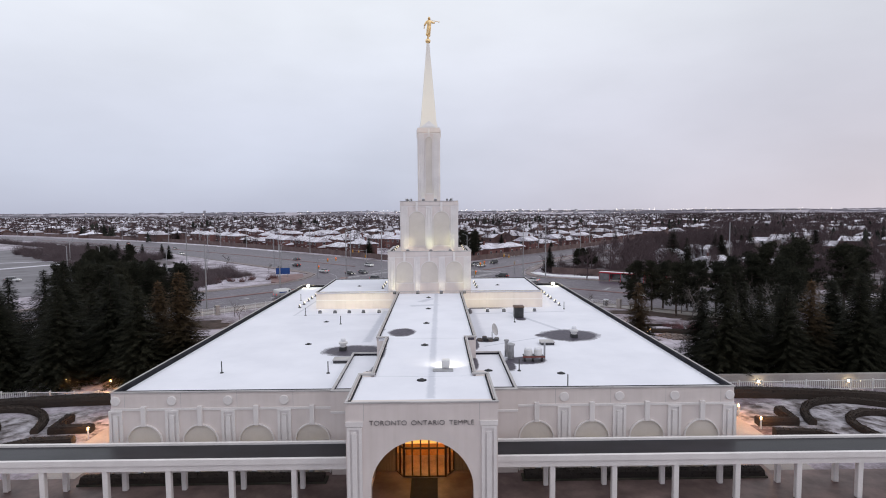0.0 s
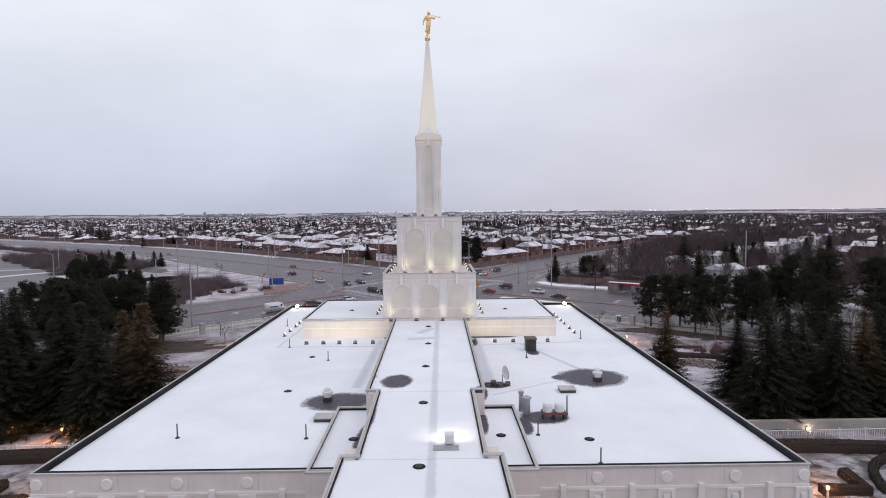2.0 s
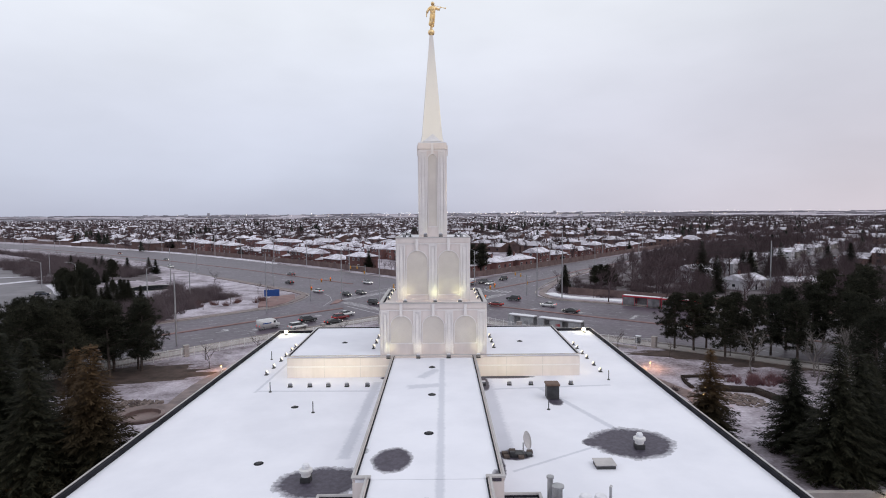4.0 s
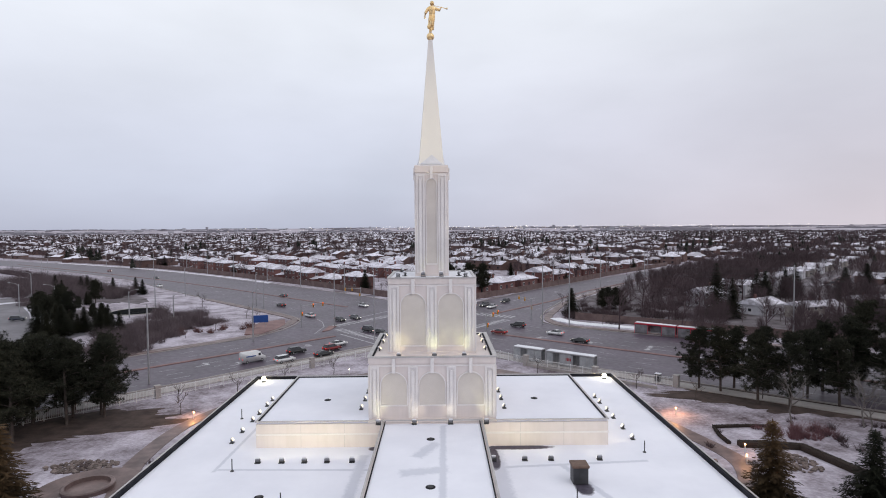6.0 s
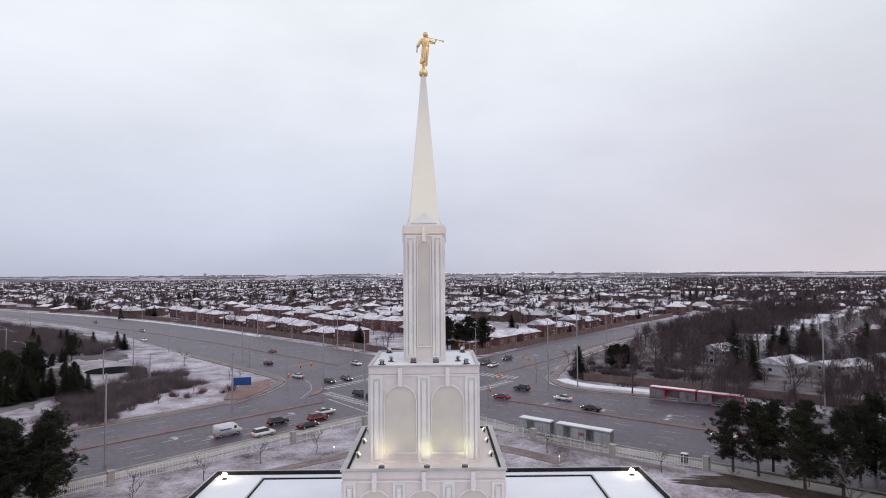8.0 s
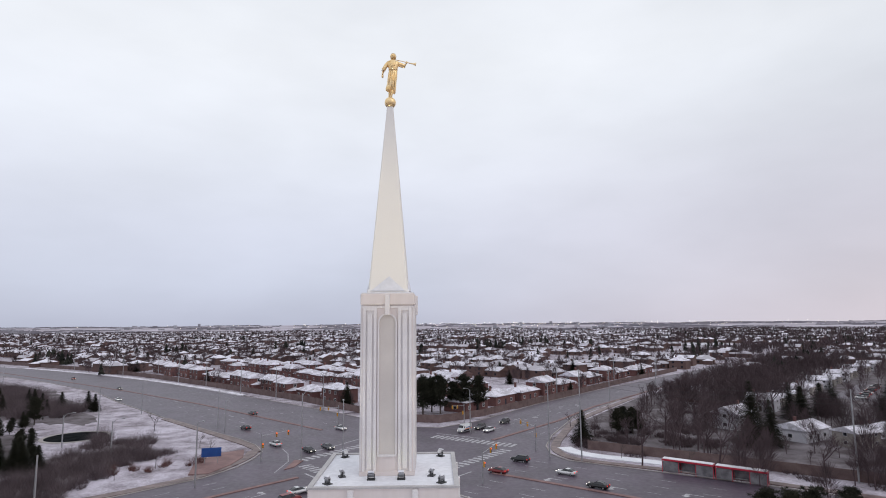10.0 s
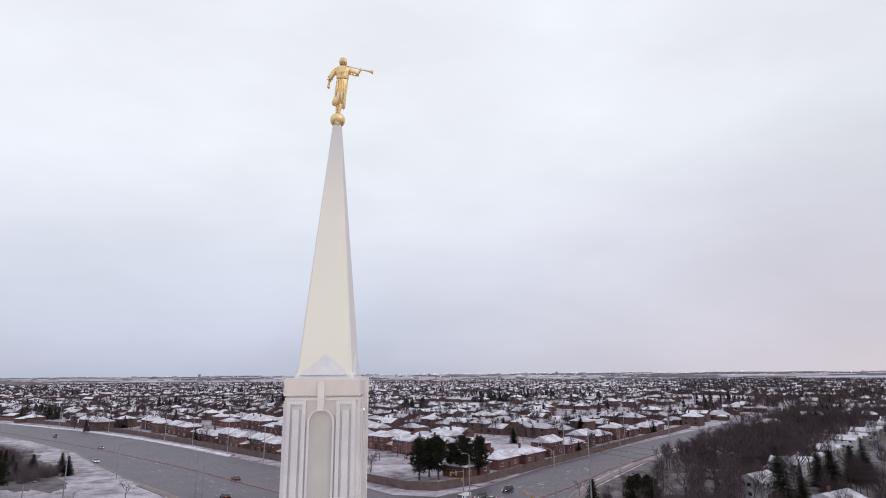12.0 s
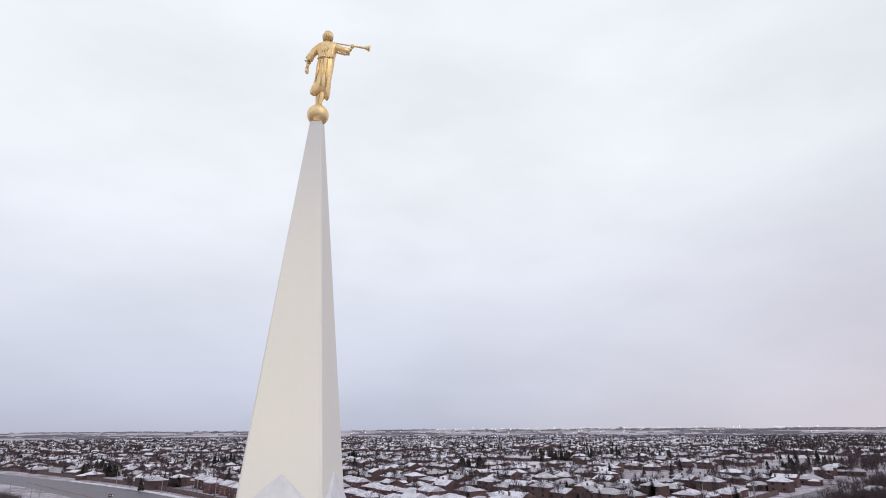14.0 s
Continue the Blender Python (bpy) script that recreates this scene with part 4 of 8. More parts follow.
UPLIGHTS, FOOT_BEDS = [], []
BED = simple("planted bed", (0.030, 0.032, 0.022), (0.075, 0.062, 0.05), 0.8, 5, 0.95, relief=0.6)
for side in (-1, 1):
    way = thing("covered_walkway", "flat-roofed white colonnade with a dark wet membrane roof", "walkway", "colonnades beside the portico")
    a, b = sorted((side * 4.36, side * 52.0))
    part("walkway_roof", boxes((a, b, -4.55, -2.35, 5.55, 5.72)), WALK_ROOF, way, "dark wet roof membrane")
    part("back_edge", boxes((a, b, -2.347, -2.1, 5.3, 5.86)), WHITE_TRIM, way)
    part("front_edge", boxes((a, b, -4.80, -4.553, 5.45, 5.80)), WHITE_TRIM, way)
    part("beam", boxes((a, b, -4.70, -4.25, 5.05, 5.447)), WHITE_TRIM, way)
    part("beam", boxes((a, b, -2.55, -2.12, 5.05, 5.297)), WHITE_TRIM, way)
    part("soffit", boxes((a, b, -4.247, -2.553, 5.3, 5.4)), WHITE_TRIM, way)
    for i in range(12):
        x = side * (8.15 + 3.93 * i)
        for y, w in ((-4.47, 0.17), (-2.33, 0.16)):
            part("column", boxes((x - w, x + w, y - w, y + w, TERRACE, 5.05), soft=0.03), WHITE_TRIM, way)
    a, b = sorted((side * 6.7, side * 23.6))
    tagged(part("planting_bed", boxes((a, b, -1.8, -0.75, TERRACE - 0.1, TERRACE + 0.12), soft=0.04), BED), "dark planting bed along the temple wall", "planting bed", "beds at the temple foot")
    for i in range(4):
        x = side * (21.68 - i * MODULE - MODULE / 2)
        UPLIGHTS.append(x)
    FOOT_BEDS.append([(side * x, -1.28) for x in (6.9, 10.0, 13.0, 16.0, 19.0, 22.0, 23.4)])



def railing(points, height, label, group, base=None, every=2.4, pillars=()):
    """A white railing of posts, two rails and close bars along a line, on the ground."""
    fence = thing("fence", label, "fence", group)
    pick = bmesh.new()
    for (x0, y0), (x1, y1) in zip(points, points[1:]):
        L = math.hypot(x1 - x0, y1 - y0)
        n = max(1, round(L / every))
        ang = math.atan2(y1 - y0, x1 - x0)
        for i in range(n + 1):
            if i == n and (x1, y1) != points[-1]:
                continue
            u = i / n
            x, y = x0 + u * (x1 - x0), y0 + u * (y1 - y0)
            z = ground_z(x, y) if base is None else base
            part("post", boxes((-0.05, 0.05, -0.05, 0.05, -0.1, height + 0.06), (-0.07, 0.07, -0.07, 0.07, height + 0.06, height + 0.11), m=pose(x, y, z, 0, 0, math.degrees(ang))), WHITE_METAL, fence)
        for i in range(n):
            u, w = i / n, (i + 1) / n
            xa, ya, xb, yb = x0 + u * (x1 - x0), y0 + u * (y1 - y0), x0 + w * (x1 - x0), y0 + w * (y1 - y0)
            za, zb = (ground_z(xa, ya), ground_z(xb, yb)) if base is None else (base, base)
            for h in (0.18, height - 0.05):
                rail = tube(bmesh.new(), [(xa, ya, za + h), (xb, yb, zb + h)], [0.035, 0.035], 4)
                part("rail", rail, WHITE_METAL, fence)
            k = int(math.hypot(xb - xa, yb - ya) / 0.20)
            for j in range(1, k):
                f = j / k
                x, y, z = xa + f * (xb - xa), ya + f * (yb - ya), za + f * (zb - za)
                box(pick, x - 0.016, x + 0.016, y - 0.016, y + 0.016, z + 0.18, z + height - 0.05)
    tagged(part("bar", pick, WHITE_METAL, fence), kind="stuff")
    for x, y in pillars:
        z = ground_z(x, y)
        part("pillar", boxes((-0.4, 0.4, -0.4, 0.4, -0.2, height + 0.3), (-0.48, 0.48, -0.48, 0.48, height + 0.3, height + 0.45), m=pose(x, y, z, 0, 0, 45)), CONCRETE, fence, "square pale stone pillar")
    return fence


railing([(-74.0, 49.0), (-46.6, 75.9), (-38.3, 83.4), (-12.9, 107.0), (-3.5, 111.8)], 1.5, "long white metal railing along the road on the lawn edge", "road railings", pillars=((-44.5, 78.3), (-24.0, 97.0), (-13.0, 106.9)))
railing([(3.0, 112.6), (10.1, 107.0), (17.4, 97.4), (28.3, 88.0), (39.7, 82.0)], 1.5, "white metal railing on a low wall by the bus shelters", "road railings", pillars=((17.4, 97.4), (28.3, 88.0), (40.2, 81.8)))
tagged(part("retaining_wall", boxes((0, 25, -0.15, 0.15, -0.3, 0.35), m=pose(17.6, 97.0, 0, 0, 0, -40.7)), CONCRETE), "low concrete wall under the railing", "wall", kind="structure")
railing([(-23.5, 17.2), (-62.0, 17.0)], 1.25, "white metal garden railing before dark spruces", "garden railings", base=2.05)
railing([(23.0, 18.6), (66.0, 19.4)], 1.1, "white metal garden railing along a concrete wall", "garden railings", base=2.0)
tagged(part("garden_wall", boxes((22.5, 68, 20.4, 20.8, 1.5, 3.35), soft=0.03), CONCRETE), "plain grey concrete retaining wall with wall lamps", "wall", kind="structure")


def hedge(points, width, height, label):
    """A clipped hedge: a rounded run along points under a coat of small leaf clumps."""
    rnd = random.Random(int(points[0][0] * 100))
    verts, faces = [], []
    pts = [Vector((x, y, ground_z(x, y) - 0.1)) for x, y in points]
    sec = [(-0.5, 0.0), (-0.52, 0.6), (-0.4, 0.95), (0.0, 1.0), (0.4, 0.95), (0.52, 0.6), (0.5, 0.0)]
    for i, p in enumerate(pts):
        d = (pts[min(i + 1, len(pts) - 1)] - pts[max(i - 1, 0)]).normalized()
        side = Vector((d.y, -d.x, 0))
        for s, h in sec:
            jit = 0.05 * rnd.uniform(-1, 1)
            verts.append(p + side * (s * width + jit) + Vector((0, 0, h * (height + jit))))
    n = len(sec)
    for i in range(len(pts) - 1):
        for k in range(n - 1):
            faces.append((i * n + k, i * n + k + 1, (i + 1) * n + k + 1, (i + 1) * n + k))
    if (pts[0] - pts[-1]).length > 0.1:
        faces.append(tuple(range(n)))
        faces.append(tuple(range(len(pts) * n - 1, len(pts) * n - n - 1, -1)))
    for i in range(len(pts) - 1):
        L = (pts[i + 1] - pts[i]).length
        for _ in range(int(L * 240)):
            u, k = rnd.random(), rnd.randrange(n - 1)
            q = (verts[i * n + k].lerp(verts[i * n + k + 1], rnd.random())).lerp(verts[(i + 1) * n + k].lerp(verts[(i + 1) * n + k + 1], rnd.random()), u)
            a = Vector((rnd.uniform(-1, 1), rnd.uniform(-1, 1), rnd.uniform(-0.2, 1))).normalized() * rnd.uniform(0.06, 0.14)
            b = a.cross((rnd.uniform(-1, 1), rnd.uniform(-1, 1), rnd.uniform(-1, 1))).normalized() * 0.035
            m = len(verts)
            verts.extend((q - b, q + b, q + a))
            faces.append((m, m + 1, m + 2))
    return tagged(raw("hedge", verts, faces, HEDGE), label, "hedge", "clipped garden hedges")


def arc(cx, cy, r, a0, a1, n=28, sy=1.0):
    return [(cx + r * math.cos(radians(a0 + (a1 - a0) * i / n)), cy + sy * r * math.sin(radians(a0 + (a1 - a0) * i / n))) for i in range(n + 1)]


for line in FOOT_BEDS:
    hedge(line, 0.9, 0.62, "low dark evergreen planting along the temple wall")
for s in (-1, 1):
    word = "dark clipped ring hedge round a snowy garden bed"
    hedge([(s * x, y) for x, y in arc(41.0, 6.5, 4.6, 0, 360, 40)], 0.62, 0.55, word)
    hedge([(s * x, y) for x, y in arc(41.0, 6.5, 8.0, 35, 170, 30)], 0.62, 0.55, "dark clipped curving hedge in the snowy garden")
    hedge([(s * x, y) for x, y in arc(41.0, 6.5, 8.0, 195, 320, 30)], 0.62, 0.55, "dark clipped curving hedge in the snowy garden")
    hedge([(s * x, 15.6) for x in (24, 28, 32, 36, 40, 44, 48, 52, 58, 64)], 1.1, 0.9, "long dark clipped hedge along the railing")
    hedge([(s * 28.4, 8.2), (s * 31.6, 8.0), (s * 31.9, 10.8)], 0.8, 0.7, "low dark clipped hedge beside the path")
    hedge([(s * 28.4, 5.6), (s * 31.6, 5.2), (s * 34.0, 3.0)], 0.8, 0.7, "low dark clipped hedge beside the path")
    tagged(part("garden_path", boxes((min(s * 24.4, s * 27.6), max(s * 24.4, s * 27.6), -0.6, 14.6, TERRACE - 0.3, TERRACE + 0.012)), CONCRETE), "pale concrete garden path", "path", kind="structure")


def bollard(x, y, lit, label, height=0.9, power=16.0):
    ob = thing("path_lamp", label, "lamp", "amber path lamps", pose(x, y, ground_z(x, y)))
    part("post", lathe(((0.07, -0.1), (0.07, height - 0.18))), WHITE_METAL, ob)
    part("lens", lathe(((0.075, height - 0.18), (0.075, height - 0.04))), lit, ob)
    part("cap", lathe(((0.10, height - 0.04), (0.10, height), (0.05, height + 0.04))), WHITE_METAL, ob)
    if power:
        la = new("lamp_light", bpy.data.lights.new("path lamp", "POINT"))
        la.data.energy, la.data.color, la.data.shadow_soft_size = power, (1.0, 0.42, 0.12), 0.12
        la.location = (0, 0, height + 0.12)
        la.parent = ob
    return ob


for x, y in ((28.0, 10.4), (28.2, 7.2), (-27.8, 10.0), (-27.8, 6.6)):
    bollard(x, y, LAMP_ORANGE, "small amber-lit path lamp by the hedge", power=260)
for x, y in ((35.8, 52.2), (33.7, 48.0)):
    bollard(x, y, LAMP_ORANGE, "small amber-lit path lamp by the rock bed", power=70)
for x, y in ((34.3, 67.8), (-34.4, 68.1), (-39.3, 21.8), (-33.6, 20.2)):
    bollard(x, y, LAMP_ORANGE, "small amber-lit path lamp on the lawn", power=420)
bollard(-16.0, 92.0, LAMP_WARM, "small path lamp at the lawn corner", power=0)
bollard(19.5, 86.0, LAMP_ORANGE, "small path lamp at the lawn corner", power=0)
for x in (35.4, 45.2, 55.0):
    ob = thing("wall_lamp", "small bright lamp on the concrete garden wall", "lamp", "garden wall lamps", pose(x, 20.38, 2.62))
    part("housing", boxes((-0.16, 0.16, -0.12, 0.01, -0.1, 0.14), soft=0.02), WHITE_METAL, ob)
    part("lens", boxes((-0.13, 0.13, -0.16, -0.123, -0.08, 0.10)), LAMP_WARM, ob)
    la = new("lamp_light", bpy.data.lights.new("wall lamp", "POINT"))
    la.data.energy, la.data.color, la.data.shadow_soft_size = 22.0, (1.0, 0.8, 0.45), 0.1
    la.location, la.parent = (0, -0.35, 0.0), ob

# ---- lawn paths and beds behind the temple ----
def ribbon(name, points, width, lift, material, label, category="path", steps=6):
    """A strip that lies on the ground along a smooth line."""
    line = []
    P = [Vector((*p, 0)) for p in points]
    for i in range(len(P) - 1):
        a, b, c, d = P[max(0, i - 1)], P[i], P[i + 1], P[min(len(P) - 1, i + 2)]
        for k in range(steps):
            t = k / steps
            line.append(0.5 * ((2 * b) + (c - a) * t + (2 * a - 5 * b + 4 * c - d) * t * t + (3 * b - a - 3 * c + d) * t ** 3))
    line.append(P[-1])
    verts, faces = [], []
    for i, p in enumerate(line):
        d = (line[min(i + 1, len(line) - 1)] - line[max(i - 1, 0)]).normalized()
        s = Vector((-d.y, d.x, 0)) * width / 2
        for q in (p + s, p - s):
            verts.append((q.x, q.y, ground_z(q.x, q.y) - 0.12 + lift))
            verts.append((q.x, q.y, ground_z(q.x, q.y) - 0.5))
    for i in range(len(line) - 1):
        a = 4 * i
        faces += [(a, a + 2, a + 6, a + 4), (a + 1, a, a + 4, a + 5), (a + 2, a + 3, a + 7, a + 6)]
    return tagged(raw(name, verts, faces, material), label, category, kind="structure")


ribbon("garden_path", [(25, 30), (31.0, 42), (33.4, 49), (32.8, 57), (30.8, 66), (27.0, 75), (18.0, 84)], 2.4, 0.06, PAVING, "brown wet garden path curving over the lawn")
ribbon("garden_path", [(-25, 30), (-29.5, 40), (-33.5, 52), (-34.0, 67), (-27.0, 80), (-14.0, 90)], 2.2, 0.06, PAVING, "brown wet garden path curving over the lawn")
ribbon("garden_path", [(-14, 90), (-2, 97), (10, 94), (20, 86)], 3.0, 0.06, PAVING, "brown wet garden path round the lawn tip")
basin = thing("stone_basin", "round empty stone basin with a raised rim", "basin", "", pose(-33.6, 42.4, ground_z(-33.6, 42.4)))
part("rim", lathe(((1.9, -0.2), (2.3, -0.2), (2.35, 0.4), (2.2, 0.48), (1.95, 0.45), (1.9, 0.05)), 40), PAVING, basin)
part("basin_floor", lathe(((1.0, -0.1), (1.9, -0.1), (1.9, 0.06)), 40), PAVING, basin)
tagged(part("basin_apron", lathe(((2.0, -0.3), (5.0, -0.3), (5.0, -0.02)), 40, pose(-33.6, 42.4, ground_z(-33.6, 42.4))), PAVING), "brown paved circle round the stone basin", "paving", kind="structure")

# brown mulch, with the pines' shade on the ground worked into its tone
MULCH_SHADE = simple("mulch darkened by shade", (0.032, 0.019, 0.016), (0.082, 0.054, 0.046), 0.5, 5, 0.95, relief=0.5)


def bed(cx, cy, rx, ry, turn, seed, label):
    """A loose-edged patch that follows the ground."""
    rnd = random.Random(seed)
    verts, faces = [(cx, cy, ground_z(cx, cy) - 0.06)], []
    n, rings = 120, 6
    edge = [1 + 0.16 * math.sin(3 * k * 2 * math.pi / n + seed) + 0.10 * math.sin(7 * k * 2 * math.pi / n + 2 * seed) + 0.05 * math.sin(19 * k * 2 * math.pi / n + 3 * seed) + rnd.uniform(-0.07, 0.07) for k in range(n)]
    c, s = math.cos(radians(turn)), math.sin(radians(turn))
    for r in range(1, rings + 1):
        for k in range(n):
            a, q = 2 * math.pi * k / n, r / rings * edge[k]
            u, w = rx * q * math.cos(a), ry * q * math.sin(a)
            x, y = cx + c * u - s * w, cy + s * u + c * w
            verts.append((x, y, ground_z(x, y) - (0.06 if r < rings else 0.16)))
    for k in range(n):
        faces.append((0, 1 + k, 1 + (k + 1) % n))
        for r in range(rings - 1):
            a, b = 1 + r * n + k, 1 + r * n + (k + 1) % n
            faces.append((a, a + n, b + n, b))
    return tagged(raw("mulch_bed", verts, faces, MULCH_SHADE), label, "ground", kind="structure")


bed(-61, 62.5, 24, 10.0, 17, 2, "brown mulch and fallen needles under the pines, tree shade in the colour")
bed(60, 73.0, 23, 8.5, -12, 5, "brown mulch and fallen needles under the pines, tree shade in the colour")

SOIL = simple("garden soil under thin snow", (0.045, 0.032, 0.031), (0.46, 0.435, 0.48), 0.9, 6, 0.95, relief=0.5)
for s in (-1, 1):
    tagged(bed(s * 41.5, 7.2, 15.5, 8.0, 0, 7, "brown garden soil under a thin broken dusting of snow"), kind="structure").data.materials[0] = SOIL

ROCK = simple("brown garden rock", (0.12, 0.085, 0.078), (0.30, 0.24, 0.225), 1.5, 8, 0.9, relief=0.4, per_object=0.5)


def rock_bed(cx, cy, rx, ry, n, label, seed):
    rnd = random.Random(seed)
    ob = thing("rock_bed", label, "rock garden", "rock gardens on the lawn", pose(cx, cy, ground_z(cx, cy)))
    for i in range(n):
        a, r = rnd.uniform(0, 6.283), math.sqrt(rnd.random())
        x, y, s = rx * r * math.cos(a), ry * r * math.sin(a), rnd.uniform(0.13, 0.34)
        bm = bmesh.new()
        bmesh.ops.create_icosphere(bm, subdivisions=1, radius=s)
        for v in bm.verts:
            v.co *= rnd.uniform(0.75, 1.15)
            v.co.z *= 0.65
        z = ground_z(cx + x, cy + y) - ground_z(cx, cy) - 0.12
        bmesh.ops.transform(bm, matrix=Matrix.Translation((x, y, z + s * 0.3)), verts=bm.verts)
        part("rock", bm, ROCK, ob)


rock_bed(39.0, 49.0, 2.9, 3.6, 210, "bed of brown rocks beside a hedge", 3)
rock_bed(-38.8, 49.6, 3.9, 2.1, 210, "bed of brown rocks on the lawn", 4)
rock_bed(29.6, 49.2, 1.2, 1.8, 45, "small bed of brown rocks near the wall", 5)
hedge([(45.1, 62.3), (41.0, 62.4), (36.9, 61.9), (35.9, 58.5), (35.5, 55.2)], 0.4, 0.35, "thin low hedge round a snowy bed")
hedge([(36.2, 54.3), (39.5, 54.2), (43.2, 53.5), (43.7, 49.0), (44.1, 45.1), (44.3, 42.0)], 1.0, 0.7, "dark clipped hedge beside the rock bed")

# ---- roads: kerbs, medians, marks, crossings ----
def kerb(points, label="pale concrete kerb of the road"):
    bm = bmesh.new()
    for (x0, y0), (x1, y1) in zip(points, points[1:]):
        L = math.hypot(x1 - x0, y1 - y0)
        box(bm, 0, L, -0.12, 0.12, -0.3, 0.14, Matrix.Translation((x0, y0, 0)) @ Matrix.Rotation(math.atan2(y1 - y0, x1 - x0), 4, "Z"))
    return tagged(part("kerb", bm, CONCRETE), label, "kerb", kind="structure")


kerb([(-100, 31.1), (-45.1, 86.0), (-15.0, 116.1), (-4.0, 120.5), (4.0, 118.6), (10.5, 110.5), (31.5, 93.3), (90, 48.3)])
kerb([(120, 75.8), (63.8, 119.0), (39.3, 134.8), (32.5, 139.5), (29.8, 146.0), (30.3, 154.4), (34.5, 167.7), (47.0, 195.8), (80.2, 244.0), (124.0, 297.0)])
kerb([(143.0, 343.0), (120.0, 318.0), (74.0, 267.0), (40.7, 227.0), (15.3, 191.0), (4.0, 181.0), (-8.0, 184.0), (-28.0, 208.0), (-48.0, 229.0), (-105.0, 286.0), (-153.0, 330.0), (-214.0, 378.0), (-300.0, 436.0)])
kerb([(-300.0, 398.0), (-207.7, 328.2), (-157.4, 284.2), (-127.5, 248.0), (-85.4, 202.0), (-49.6, 167.1), (-43.4, 159.6), (-39.5, 152.0), (-39.3, 145.0), (-40.5, 137.0), (-44.3, 128.6), (-54.5, 117.4), (-66.6, 105.2), (-110, 61.8)])

ribbon("pavement", [(-100, 27.5), (-43.5, 84.0), (-14.0, 113.4), (-3.0, 117.2), (3.0, 116.0), (9.0, 108.5), (30.0, 91.5), (90, 44.5)], 3.0, 0.18, CONCRETE, "pale concrete footway beside the road", "pavement", 2)
ribbon("pavement", [(-111, 64), (-68, 107.5), (-55.9, 119.0), (-46.2, 129.8), (-43.0, 138), (-41.6, 145), (-41.8, 152), (-45.5, 160.5), (-87.0, 203.5)], 2.6, 0.18, PAVING, "brown-pink footway round the corner", "pavement", 3)
ribbon("pavement", [(120, 79), (65, 121.3), (41, 136.4), (34.6, 141), (32.2, 147), (32.6, 154), (37, 167), (49.5, 194.6), (82.5, 242.5)], 2.2, 0.18, PAVING, "pale footway round the snowy corner", "pavement", 3)
ribbon("verge", [(34.5, 153), (36, 148), (40, 143.5), (50, 137.5), (66, 127)], 3.6, 0.2, SNOW, "strip of snow along the footway", "verge", 3)
ribbon("verge", [(-300, 440), (-214, 382), (-156, 335), (-107, 290), (-80, 263)], 4.0, 0.2, SNOW_ROOF, "strip of snow along the road edge", "verge", 3)
ribbon("verge", [(-80, 266.5), (-50, 234.8), (-27, 211)], 5.0, 0.2, GROUND, "strip of brown grass and snow along the road", "verge", 3)
ribbon("verge", [(15.5, 196), (39, 231), (72, 271), (118, 322)], 4.0, 0.2, GROUND, "strip of brown grass and snow along the road", "verge", 3)
slab("pavement", [(-48.5, 131), (-44.6, 131.5), (-42.6, 139), (-42.2, 146), (-44.5, 154), (-50, 150), (-51, 140)], -0.3, 0.16, RED_PAVER, "red-brown paved street corner", "pavement")

for name, p0, p1, w in (("road_median", (-100, 53.2), (-25.2, 128.0), 1.0), ("road_median", (14.5, 129.6), (110, 56.2), 1.0), ("road_median", (-30.5, 179.5), (-89.0, 237.0), 1.0), ("road_median", (-89.0, 237.0), (-141.4, 283.0), 1.0), ("road_median", (-141.4, 283.0), (-195.0, 327.0), 1.0), ("road_median", (-195.0, 327.0), (-320.0, 425.0), 1.0), ("road_median", (17.8, 162.5), (41.0, 190.5), 1.0), ("road_median", (41.0, 190.5), (60.0, 219.0), 1.0), ("road_median", (60.0, 219.0), (134.0, 309.0), 1.0)):
    L, a = math.hypot(p1[0] - p0[0], p1[1] - p0[1]), math.atan2(p1[1] - p0[1], p1[0] - p0[0])
    tagged(part(name, boxes((0, L, -w / 2, w / 2, -0.1, 0.14), m=Matrix.Translation((*p0, 0)) @ Matrix.Rotation(a, 4, "Z"), soft=0.04), RED_PAVER), "narrow red-brown paved median strip", "median", kind="structure")


def mark(p, d, n, outline, parent):
    """A painted road mark: an outline in (along, left) metres, laid 4 mm over the asphalt."""
    bm = bmesh.new()
    v = [bm.verts.new((*along(p, d, s, q), 0.006)) for s, q in outline]
    bm.faces.new(v)
    part("road_mark", bm, PAINT_WHITE, parent)


ARROW = ((0, -0.12), (0, 0.12), (2.6, 0.12), (2.6, 0.45), (4.4, 0.0), (2.6, -0.45), (2.6, -0.12))
TURN = ((0, -0.13), (0, 0.13), (2.2, 0.13), (2.2, 1.3), (1.7, 1.3), (2.6, 2.1), (3.5, 1.3), (3.0, 1.3), (3.0, -0.13))
D_AN, D_CN = (0.7071, 0.7071), (-0.793, 0.609)
